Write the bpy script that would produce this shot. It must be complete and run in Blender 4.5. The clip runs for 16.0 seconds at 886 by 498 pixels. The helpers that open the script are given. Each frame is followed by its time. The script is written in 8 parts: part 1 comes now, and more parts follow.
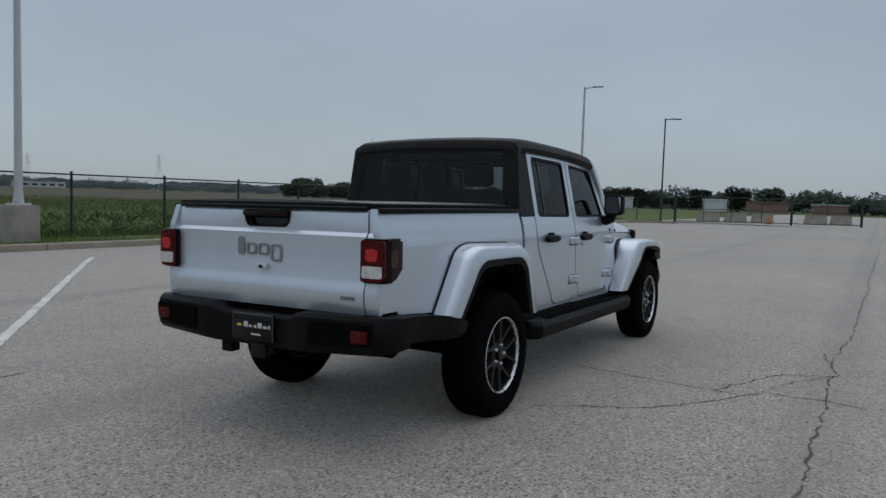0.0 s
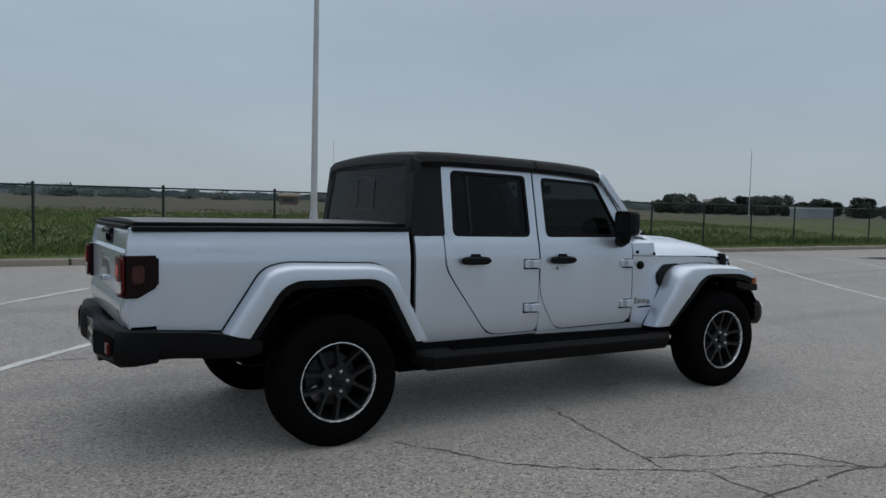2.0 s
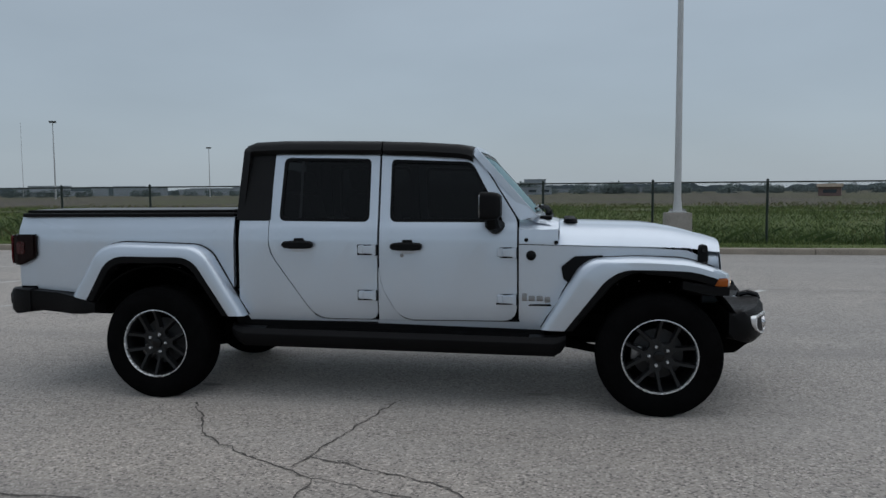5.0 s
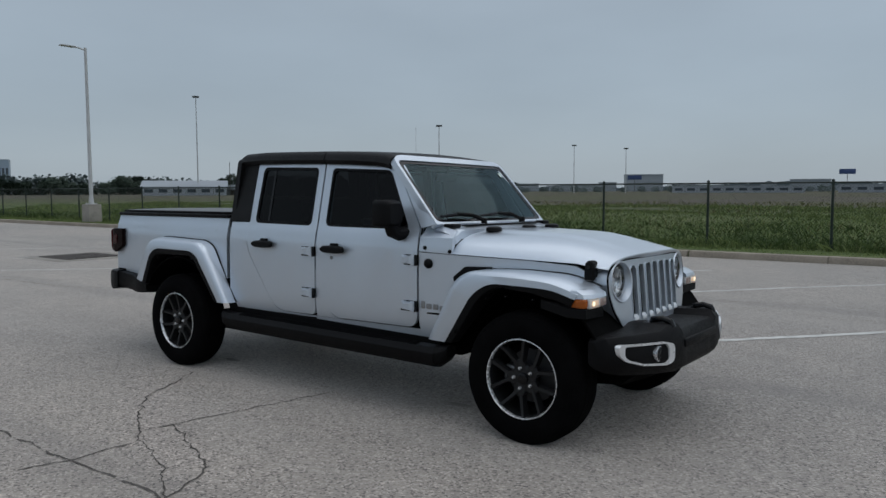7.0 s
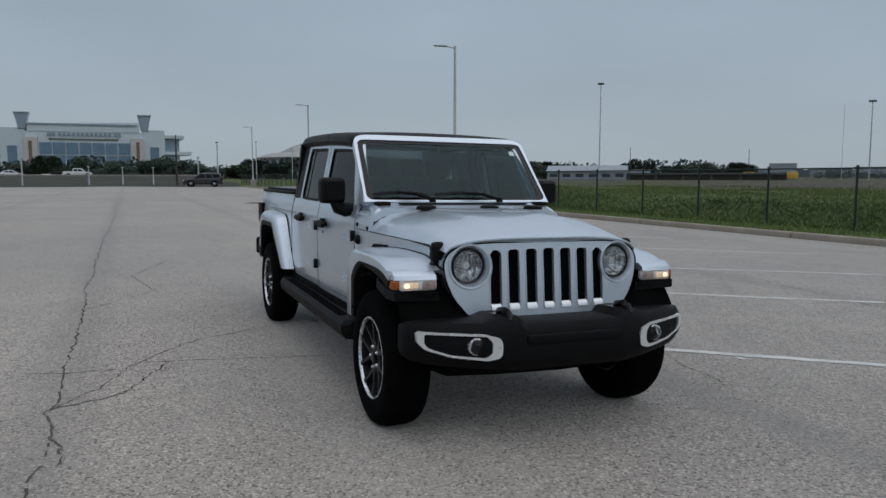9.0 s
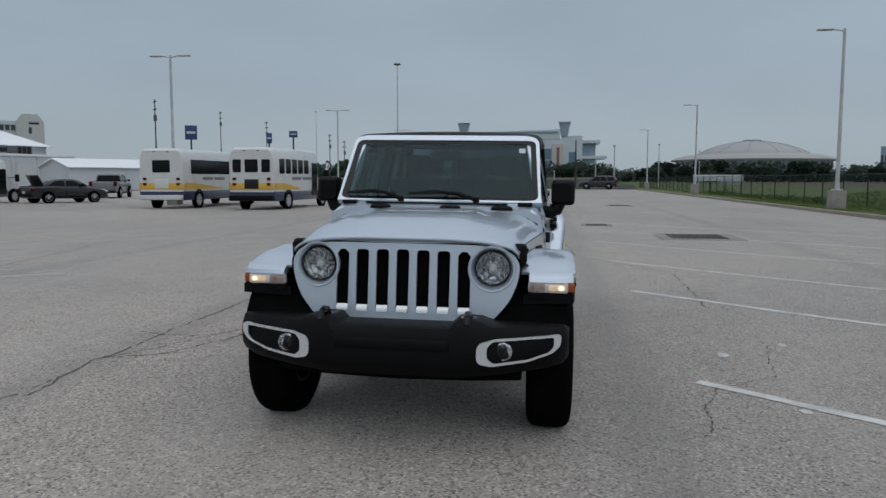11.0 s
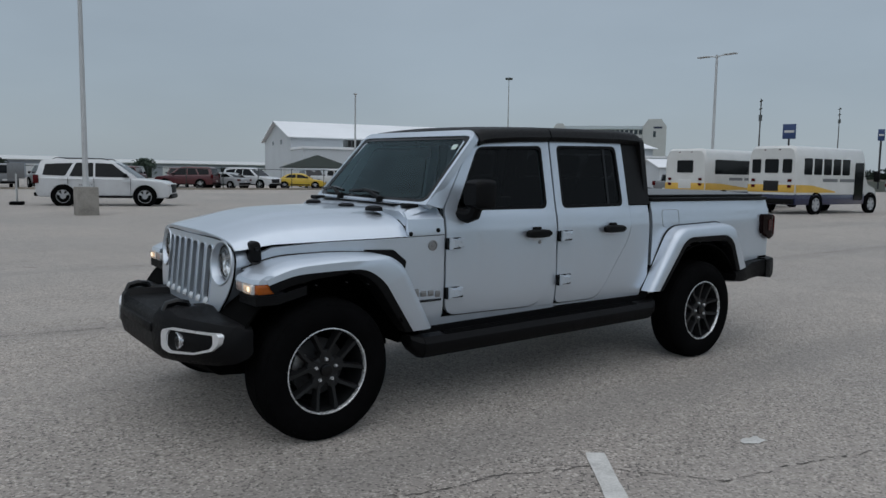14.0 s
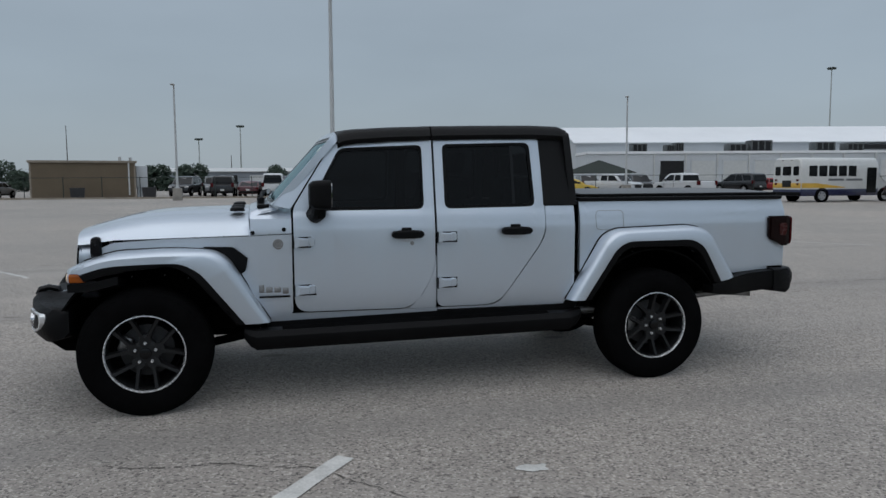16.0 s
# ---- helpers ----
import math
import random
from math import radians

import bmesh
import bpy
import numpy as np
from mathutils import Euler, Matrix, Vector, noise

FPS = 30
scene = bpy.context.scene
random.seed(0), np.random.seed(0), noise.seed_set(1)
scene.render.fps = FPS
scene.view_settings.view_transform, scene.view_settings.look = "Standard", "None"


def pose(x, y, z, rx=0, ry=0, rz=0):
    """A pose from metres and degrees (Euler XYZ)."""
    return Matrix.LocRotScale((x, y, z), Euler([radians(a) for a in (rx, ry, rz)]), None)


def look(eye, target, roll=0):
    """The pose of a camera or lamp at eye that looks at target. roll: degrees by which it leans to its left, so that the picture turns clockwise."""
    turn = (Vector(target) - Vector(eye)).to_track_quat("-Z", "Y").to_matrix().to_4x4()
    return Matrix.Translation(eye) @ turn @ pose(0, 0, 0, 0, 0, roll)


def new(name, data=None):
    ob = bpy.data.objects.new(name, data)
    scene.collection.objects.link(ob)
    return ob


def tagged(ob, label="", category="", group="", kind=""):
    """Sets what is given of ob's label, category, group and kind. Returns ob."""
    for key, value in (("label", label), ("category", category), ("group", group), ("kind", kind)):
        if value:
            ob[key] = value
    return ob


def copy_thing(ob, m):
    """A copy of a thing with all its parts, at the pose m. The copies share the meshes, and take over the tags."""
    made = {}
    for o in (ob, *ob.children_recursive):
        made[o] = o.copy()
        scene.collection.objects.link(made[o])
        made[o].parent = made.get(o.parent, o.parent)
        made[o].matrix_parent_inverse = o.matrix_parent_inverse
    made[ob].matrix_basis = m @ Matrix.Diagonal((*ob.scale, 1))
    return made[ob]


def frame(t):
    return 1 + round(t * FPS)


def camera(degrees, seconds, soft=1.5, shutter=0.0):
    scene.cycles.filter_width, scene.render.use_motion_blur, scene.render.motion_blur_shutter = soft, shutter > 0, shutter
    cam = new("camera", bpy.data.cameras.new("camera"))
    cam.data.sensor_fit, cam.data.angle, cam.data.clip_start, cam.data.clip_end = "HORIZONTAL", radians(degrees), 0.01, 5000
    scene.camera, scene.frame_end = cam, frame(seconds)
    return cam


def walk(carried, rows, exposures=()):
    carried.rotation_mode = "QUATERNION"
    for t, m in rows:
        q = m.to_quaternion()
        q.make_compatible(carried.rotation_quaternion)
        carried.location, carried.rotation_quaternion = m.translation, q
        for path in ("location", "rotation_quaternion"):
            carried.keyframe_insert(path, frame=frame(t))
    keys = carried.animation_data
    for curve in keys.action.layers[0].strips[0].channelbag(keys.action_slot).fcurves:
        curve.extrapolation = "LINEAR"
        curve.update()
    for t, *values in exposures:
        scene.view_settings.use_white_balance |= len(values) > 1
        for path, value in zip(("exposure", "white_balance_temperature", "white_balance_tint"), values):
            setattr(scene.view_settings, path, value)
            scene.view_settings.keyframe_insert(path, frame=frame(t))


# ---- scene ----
cam = camera(61.3, 16.0)
PATH = [
    (0, (-4.285, -2.952, 1.407), (-2.561, -1.949, 1.268), 1.8),
    (0.5, (-3.789, -3.594, 1.441), (-2.217, -2.365, 1.303), 1.8),
    (1, (-3.164, -4.117, 1.463), (-1.756, -2.703, 1.341), 1.6),
    (1.5, (-2.47, -4.59, 1.471), (-1.24, -3.017, 1.356), 1.5),
    (2, (-1.783, -5.043, 1.507), (-0.75, -3.335, 1.383), 1.4),
    (2.5, (-1.016, -5.353, 1.492), (-0.194, -3.534, 1.362), 0.8),
    (3, (-0.229, -5.638, 1.495), (0.376, -3.737, 1.35), 0.4),
    (3.5, (0.596, -5.807, 1.507), (0.976, -3.85, 1.351), -0.0),
    (4, (1.38, -5.874, 1.478), (1.525, -3.885, 1.335), -0.4),
    (4.5, (2.152, -5.868, 1.466), (2.062, -3.875, 1.327), -0.4),
    (5, (2.883, -5.815, 1.475), (2.564, -3.846, 1.324), -0.4),
    (5.5, (3.595, -5.692, 1.497), (3.052, -3.774, 1.330), -0.4),
    (6, (4.310, -5.476, 1.521), (3.546, -3.636, 1.344), -0.4),
    (6.5, (5.049, -5.146, 1.536), (4.068, -3.412, 1.368), -0.4),
    (7, (5.755, -4.717, 1.537), (4.561, -3.12, 1.381), -0.2),
    (7.5, (6.374, -4.175, 1.532), (4.985, -2.743, 1.38), 0.2),
    (8, (6.886, -3.571, 1.513), (5.319, -2.34, 1.344), 0.3),
    (8.5, (7.349, -2.929, 1.51), (5.63, -1.925, 1.326), 0.2),
    (9, (7.683, -2.219, 1.485), (5.848, -1.447, 1.291), 0.0),
    (9.5, (7.929, -1.475, 1.469), (6.008, -0.952, 1.271), 0.0),
    (10, (8.056, -0.713, 1.459), (6.082, -0.453, 1.265), 0.0),
    (10.5, (8.064, 0.053, 1.455), (6.073, 0.042, 1.265), 0.0),
    (11, (7.955, 0.809, 1.455), (5.984, 0.527, 1.269), 0.0),
    (11.5, (7.73, 1.541, 1.459), (5.816, 0.994, 1.269), -0.0),
    (12, (7.404, 2.237, 1.457), (5.581, 1.44, 1.261), -0.0),
    (12.5, (7.029, 2.87, 1.477), (5.33, 1.833, 1.283), 0.2),
    (13, (6.565, 3.467, 1.477), (5.017, 2.216, 1.29), 0.6),
    (13.5, (6.032, 4.046, 1.481), (4.655, 2.608, 1.293), 0.9),
    (14, (5.428, 4.551, 1.473), (4.232, 2.959, 1.277), 0.8),
    (14.5, (4.766, 4.996, 1.456), (3.751, 3.284, 1.26), 0.6),
    (15, (4.087, 5.339, 1.451), (3.253, 3.531, 1.259), 0.2),
    (15.5, (3.419, 5.587, 1.442), (2.769, 3.706, 1.249), -0.1),
    (16, (2.8, 5.786, 1.449), (2.32, 3.854, 1.265), -0.3),
]
walk(cam, [(t, look(e, g, r)) for t, e, g, r in PATH])

# ---- world and light: a bright, even overcast ----
world = bpy.data.worlds.new("overcast_sky")
scene.world = world
world.use_nodes = True
wn, wl = world.node_tree.nodes, world.node_tree.links
wn.clear()
SUN_EL, SUN_AZ = 68.0, 35.0
sky = wn.new("ShaderNodeTexSky")
sky.sky_type, sky.sun_disc = "NISHITA", False
sky.sun_elevation, sky.sun_rotation = radians(SUN_EL), radians(90 - SUN_AZ)
sky.dust_density, sky.air_density = 1.0, 1.0
wtc = wn.new("ShaderNodeTexCoord")
wsep = wn.new("ShaderNodeSeparateXYZ")
wl.new(wtc.outputs["Generated"], wsep.inputs[0])
ramp = wn.new("ShaderNodeValToRGB")
ramp.color_ramp.interpolation = "EASE"
r = ramp.color_ramp.elements
r[0].position, r[0].color = 0.0, (0.335, 0.398, 0.458, 1)
r[1].position, r[1].color = 1.0, (0.66, 0.73, 0.82, 1)
for p, c in ((0.16, (0.336, 0.404, 0.468, 1)), (0.42, (0.40, 0.47, 0.545, 1)), (0.7, (0.54, 0.605, 0.69, 1))):
    e = r.new(p)
    e.color = c
wl.new(wsep.outputs[2], ramp.inputs[0])
cl = wn.new("ShaderNodeTexNoise")
cl.inputs["Scale"].default_value, cl.inputs["Detail"].default_value = 2.2, 5
wmap = wn.new("ShaderNodeMapping")
wmap.inputs["Scale"].default_value = (1, 1, 3.2)
wl.new(wtc.outputs["Generated"], wmap.inputs[0])
wl.new(wmap.outputs[0], cl.inputs["Vector"])
clm = wn.new("ShaderNodeMapRange")
clm.inputs[1].default_value, clm.inputs[2].default_value = 0.3, 0.7
clm.inputs[3].default_value, clm.inputs[4].default_value = 0.93, 1.07
wl.new(cl.outputs["Fac"], clm.inputs[0])
cmul = wn.new("ShaderNodeVectorMath")
cmul.operation = "SCALE"
wl.new(ramp.outputs[0], cmul.inputs[0])
# the cloud is a little brighter towards the field
wside = wn.new("ShaderNodeMapRange")
for k, v in enumerate((-1.0, 1.0, 0.97, 1.09)):
    wside.inputs[k + 1].default_value = v
wl.new(wsep.outputs[1], wside.inputs[0])
wboth = wn.new("ShaderNodeMath")
wboth.operation = "MULTIPLY"
wl.new(clm.outputs[0], wboth.inputs[0])
wl.new(wside.outputs[0], wboth.inputs[1])
wl.new(wboth.outputs[0], cmul.inputs["Scale"])
bg_cloud, bg_sky, addb = wn.new("ShaderNodeBackground"), wn.new("ShaderNodeBackground"), wn.new("ShaderNodeAddShader")
wl.new(cmul.outputs[0], bg_cloud.inputs[0])
bg_cloud.inputs[1].default_value = 0.84
wl.new(sky.outputs[0], bg_sky.inputs[0])
bg_sky.inputs[1].default_value = 0.012
wl.new(bg_cloud.outputs[0], addb.inputs[0])
wl.new(bg_sky.outputs[0], addb.inputs[1])
wout = wn.new("ShaderNodeOutputWorld")
wl.new(addb.outputs[0], wout.inputs[0])
sun = new("sun", bpy.data.lights.new("sun", "SUN"))
sun.data.energy, sun.data.angle, sun.data.color = 0.82, radians(96), (1.0, 0.98, 0.96)
az, el = radians(SUN_AZ), radians(SUN_EL)
sun.matrix_world = look((60 * math.cos(az) * math.cos(el), 60 * math.sin(az) * math.cos(el), 60 * math.sin(el)), (0, 0, 0))
scene.view_settings.exposure = 0.0


# ---- materials ----
def nodes_of(name):
    m = bpy.data.materials.new(name)
    m.use_nodes = True
    nt = m.node_tree
    return m, nt.nodes, nt.links, nt.nodes["Principled BSDF"]


def noise_node(n, l, coord, scale, detail=4.0, rough=0.55):
    t = n.new("ShaderNodeTexNoise")
    t.inputs["Scale"].default_value, t.inputs["Detail"].default_value, t.inputs["Roughness"].default_value = scale, detail, rough
    l.new(coord, t.inputs["Vector"])
    return t.outputs["Fac"]


def span(n, l, value, a, b, c, d):
    t = n.new("ShaderNodeMapRange")
    for k, v in enumerate((a, b, c, d)):
        t.inputs[k + 1].default_value = v
    l.new(value, t.inputs[0])
    return t.outputs[0]


def mixed(n, l, fac, a, b, mode="MIX"):
    t = n.new("ShaderNodeMix")
    t.data_type, t.blend_type = "RGBA", mode
    for sock, v in ((t.inputs[0], fac), (t.inputs[6], a), (t.inputs[7], b)):
        if isinstance(v, (int, float)):
            sock.default_value = v
        elif isinstance(v, (tuple, list)):
            sock.default_value = (*v, 1) if len(v) == 3 else v
        else:
            l.new(v, sock)
    return t.outputs[2]


def surface(name, color, rough=0.5, metal=0.0, vary=0.12, scales=(3.0, 40.0), bump=0.0, bump_scale=60.0, coat=0.0, emit=0.0, other=None, spec=0.5):
    """A painted, plastic or mineral surface with wear at two scales."""
    m, n, l, b = nodes_of(name)
    tc = n.new("ShaderNodeTexCoord").outputs["Object"]
    big, small = noise_node(n, l, tc, scales[0]), noise_node(n, l, tc, scales[1])
    dark = other or tuple(c * (1 - 2.2 * vary) for c in color)
    c1 = mixed(n, l, span(n, l, big, 0.35, 0.7, 0, 1), color, dark)
    lite = tuple(min(1, c * (1 + vary)) for c in color)
    c2 = mixed(n, l, span(n, l, small, 0.35, 0.65, 0, 0.5), c1, lite)
    l.new(c2, b.inputs["Base Color"])
    l.new(span(n, l, small, 0.3, 0.7, max(0.02, rough - 0.06), min(1, rough + 0.08)), b.inputs["Roughness"])
    b.inputs["Metallic"].default_value = metal
    b.inputs["Specular IOR Level"].default_value = spec
    if coat:
        b.inputs["Coat Weight"].default_value, b.inputs["Coat Roughness"].default_value = coat, 0.06
    if emit:
        b.inputs["Emission Color"].default_value, b.inputs["Emission Strength"].default_value = (*color, 1), emit
    if bump:
        bp = n.new("ShaderNodeBump")
        bp.inputs["Strength"].default_value, bp.inputs["Distance"].default_value = bump, 0.004
        l.new(noise_node(n, l, tc, bump_scale, 3), bp.inputs["Height"])
        l.new(bp.outputs[0], b.inputs["Normal"])
    return m


def clear_glass(name, tint, rough=0.02, base=0.04, gloss=(0.8, 0.8, 0.8)):
    """A clear or tinted pane: see-through, with gloss that grows towards grazing."""
    m, n, l, b = nodes_of(name)
    n.remove(b)
    tr, gl = n.new("ShaderNodeBsdfTransparent"), n.new("ShaderNodeBsdfGlossy")
    tr.inputs[0].default_value = (*tint, 1)
    gl.inputs["Color"].default_value = (*gloss, 1)
    gl.inputs["Roughness"].default_value = rough
    lw = n.new("ShaderNodeLayerWeight")
    lw.inputs[0].default_value = 0.5
    pw = n.new("ShaderNodeMath")
    pw.operation = "POWER"
    pw.inputs[1].default_value = 5.5
    l.new(lw.outputs["Facing"], pw.inputs[0])
    mx = n.new("ShaderNodeMixShader")
    l.new(span(n, l, pw.outputs[0], 0, 1, base, 0.85), mx.inputs[0])
    l.new(tr.outputs[0], mx.inputs[1])
    l.new(gl.outputs[0], mx.inputs[2])
    l.new(mx.outputs[0], n["Material Output"].inputs[0])
    return m


def band(n, l, y, mid, wobble, half):
    """1 on a line along x, falling to 0 at half a width from it."""
    d = n.new("ShaderNodeMath")
    d.operation = "MULTIPLY_ADD"
    l.new(wobble, d.inputs[0])
    d.inputs[1].default_value = 0.5
    l.new(y, d.inputs[2])
    e = n.new("ShaderNodeMath")
    e.operation = "SUBTRACT"
    l.new(d.outputs[0], e.inputs[0])
    e.inputs[1].default_value = mid + 0.25
    f = n.new("ShaderNodeMath")
    f.operation = "ABSOLUTE"
    l.new(e.outputs[0], f.inputs[0])
    return span(n, l, f.outputs[0], half * 0.25, half, 1.0, 0.0)


def pavement_material():
    """Sun-bleached pavement: coarse aggregate, worn pale tracks, stains along the slab seams."""
    m, n, l, b = nodes_of("weathered_pavement")
    tc = n.new("ShaderNodeTexCoord").outputs["Object"]
    sep0 = n.new("ShaderNodeSeparateXYZ")
    l.new(tc, sep0.inputs[0])
    vor = n.new("ShaderNodeTexVoronoi")
    vor.inputs["Scale"].default_value = 80.0
    l.new(tc, vor.inputs["Vector"])
    sep = n.new("ShaderNodeSeparateColor")
    l.new(vor.outputs["Color"], sep.inputs[0])
    pebble = n.new("ShaderNodeValToRGB")
    e = pebble.color_ramp.elements
    e[0].position, e[0].color = 0.0, (0.035, 0.030, 0.027, 1)
    e[1].position, e[1].color = 1.0, (0.76, 0.71, 0.66, 1)
    for p, c in ((0.10, (0.13, 0.117, 0.106, 1)), (0.22, (0.335, 0.307, 0.280, 1)), (0.8, (0.462, 0.424, 0.387, 1))):
        q = e.new(p)
        q.color = c
    l.new(sep.outputs[0], pebble.inputs[0])
    fine = noise_node(n, l, tc, 240.0, 2)
    c0 = mixed(n, l, span(n, l, fine, 0.3, 0.7, 0.0, 0.15), pebble.outputs[0], (0.365, 0.332, 0.300))
    mid = noise_node(n, l, tc, 1.6, 6, 0.65)
    c1 = mixed(n, l, span(n, l, mid, 0.3, 0.75, 0.80, 1.0), (0.05, 0.045, 0.04), c0)
    wide = noise_node(n, l, tc, 0.13, 5, 0.6)
    tint = mixed(n, l, span(n, l, wide, 0.35, 0.65, 0, 1), (0.70, 0.68, 0.665), (0.95, 0.90, 0.85))
    c2 = mixed(n, l, 1.0, c1, tint, "MULTIPLY")
    # pale tracks worn along the driving direction
    mp = n.new("ShaderNodeMapping")
    mp.inputs["Scale"].default_value = (0.07, 0.55, 1.0)
    l.new(tc, mp.inputs[0])
    track = noise_node(n, l, mp.outputs[0], 1.0, 4, 0.6)
    c3 = mixed(n, l, span(n, l, track, 0.52, 0.68, 0.0, 0.35), c2, (0.385, 0.35, 0.315))
    spots = noise_node(n, l, tc, 0.55, 3, 0.5)
    c4 = mixed(n, l, span(n, l, spots, 0.64, 0.74, 0.0, 0.38), c3, (0.15, 0.135, 0.12))
    wob = noise_node(n, l, tc, 0.7, 4, 0.6)
    for at in (1.42, -2.70, -7.4, 6.2):
        seam = band(n, l, sep0.outputs[1], at, wob, 0.34)
        fac = n.new("ShaderNodeMath")
        fac.operation = "MULTIPLY"
        l.new(seam, fac.inputs[0])
        l.new(span(n, l, mid, 0.3, 0.7, 0.10, 0.55), fac.inputs[1])
        c4 = mixed(n, l, fac.outputs[0], c4, (0.14, 0.128, 0.118))
    l.new(c4, b.inputs["Base Color"])
    b.inputs["Roughness"].default_value = 0.72
    b.inputs["Diffuse Roughness"].default_value = 1.0
    # warm sheen, added so that the far lot brightens towards grazing angles
    b.inputs["Sheen Weight"].default_value, b.inputs["Sheen Roughness"].default_value = 0.22, 0.55
    b.inputs["Sheen Tint"].default_value = (1.0, 0.93, 0.85, 1)
    b.inputs["Specular IOR Level"].default_value = 0.5
    bp = n.new("ShaderNodeBump")
    bp.inputs["Strength"].default_value, bp.inputs["Distance"].default_value = 0.35, 0.005
    l.new(vor.outputs["Distance"], bp.inputs["Height"])
    bp.invert = True
    l.new(bp.outputs[0], b.inputs["Normal"])
    return m


def land_material():
    """Grass near the lot, bare brown field further out."""
    m, n, l, b = nodes_of("grass_and_field")
    tc = n.new("ShaderNodeTexCoord").outputs["Object"]
    sep = n.new("ShaderNodeSeparateXYZ")
    l.new(tc, sep.inputs[0])
    big, mid, small = noise_node(n, l, tc, 0.02, 6), noise_node(n, l, tc, 0.3, 6), noise_node(n, l, tc, 6.0, 4)
    green = mixed(n, l, span(n, l, mid, 0.35, 0.65, 0, 1), (0.075, 0.112, 0.035), (0.135, 0.165, 0.062))
    green = mixed(n, l, span(n, l, small, 0.3, 0.7, 0, 0.5), green, (0.06, 0.072, 0.03))
    soil = mixed(n, l, span(n, l, mid, 0.35, 0.65, 0, 1), (0.080, 0.070, 0.060), (0.120, 0.106, 0.090))
    soil = mixed(n, l, span(n, l, big, 0.42, 0.58, 0, 1), soil, (0.090, 0.092, 0.052))
    wob = n.new("ShaderNodeMath")
    wob.operation = "MULTIPLY_ADD"
    l.new(mid, wob.inputs[0])
    wob.inputs[1].default_value = 26.0
    l.new(sep.outputs[1], wob.inputs[2])
    edge = span(n, l, wob.outputs[0], 44, 92, 0, 1)
    l.new(mixed(n, l, edge, green, soil), b.inputs["Base Color"])
    b.inputs["Roughness"].default_value = 0.95
    b.inputs["Specular IOR Level"].default_value = 0.1
    return m


def leaf_material(name, a, c):
    m, n, l, b = nodes_of(name)
    g = n.new("ShaderNodeNewGeometry")
    l.new(mixed(n, l, g.outputs["Random Per Island"], a, c), b.inputs["Base Color"])
    b.inputs["Roughness"].default_value = 0.75
    b.inputs["Specular IOR Level"].default_value = 0.2
    return m


def paint_material():
    """Silver metallic car paint: flakes under a clear coat, with a thin film of dust."""
    m, n, l, b = nodes_of("silver_metallic_paint")
    tc = n.new("ShaderNodeTexCoord").outputs["Object"]
    fl = noise_node(n, l, tc, 900.0, 1)
    film = noise_node(n, l, tc, 2.2, 5)
    c = mixed(n, l, span(n, l, fl, 0.35, 0.65, 0, 1), (0.545, 0.605, 0.675), (0.645, 0.705, 0.775))
    c = mixed(n, l, span(n, l, film, 0.45, 0.75, 0, 0.12), c, (0.46, 0.46, 0.45))
    l.new(c, b.inputs["Base Color"])
    b.inputs["Metallic"].default_value = 0.70
    l.new(span(n, l, film, 0.3, 0.7, 0.36, 0.42), b.inputs["Roughness"])
    b.inputs["Coat Weight"].default_value, b.inputs["Coat Roughness"].default_value = 0.8, 0.04
    return m


def fluted_reflector():
    """Bright lamp bowl pressed into upright flutes."""
    m, n, l, b = nodes_of("fluted_lamp_reflector")
    tc = n.new("ShaderNodeTexCoord").outputs["Object"]
    mp = n.new("ShaderNodeMapping")
    mp.inputs["Scale"].default_value = (60.0, 75.0, 22.0)
    l.new(tc, mp.inputs[0])
    w = noise_node(n, l, mp.outputs[0], 1.0, 1)
    # bright and dark streaks of reflected light are put into the colour
    l.new(mixed(n, l, span(n, l, w, 0.40, 0.56, 0, 1), (0.30, 0.31, 0.32), (0.86, 0.87, 0.88)), b.inputs["Base Color"])
    b.inputs["Metallic"].default_value, b.inputs["Roughness"].default_value = 0.85, 0.16
    bp = n.new("ShaderNodeBump")
    bp.inputs["Strength"].default_value, bp.inputs["Distance"].default_value = 0.9, 0.012
    l.new(w, bp.inputs["Height"])
    l.new(bp.outputs[0], b.inputs["Normal"])
    return m


PAVE, LAND, SILVER = pavement_material(), land_material(), paint_material()
BLACK_PLASTIC = surface("textured_black_plastic", (0.0045, 0.0045, 0.005), 0.52, bump=0.25, bump_scale=420, vary=0.2, spec=0.13)
HARDTOP = surface("grained_black_hardtop", (0.007, 0.007, 0.0075), 0.5, bump=0.3, bump_scale=500, vary=0.15, spec=0.2)
GLOSS_BLACK = surface("gloss_black", (0.004, 0.004, 0.0045), 0.18, vary=0.1, spec=0.3)
RUBBER = surface("tyre_rubber", (0.0042, 0.0042, 0.0044), 0.85, vary=0.25, scales=(8, 90), bump=0.3, bump_scale=160, spec=0.03)
UNDER = surface("dark_underbody", (0.004, 0.004, 0.004), 0.9, vary=0.3, scales=(6, 60), spec=0.03)
ALLOY_DARK = surface("dark_painted_alloy", (0.014, 0.0143, 0.015), 0.40, 0.0, vary=0.1, spec=0.28)
ALLOY = surface("machined_alloy", (0.72, 0.73, 0.74), 0.25, 0.6, vary=0.05)
CHROME = surface("bright_silver_trim", (0.80, 0.81, 0.82), 0.28, 0.55, vary=0.02, scales=(1.0, 4.0))
STEEL = surface("dull_steel", (0.32, 0.32, 0.32), 0.4, 0.8, vary=0.15, scales=(12, 90))
SEAT = surface("black_seat_leather", (0.010, 0.010, 0.0105), 0.6, vary=0.15, spec=0.12)
RED_LENS = surface("red_lamp_lens", (0.075, 0.003, 0.005), 0.22, vary=0.12, spec=0.2)
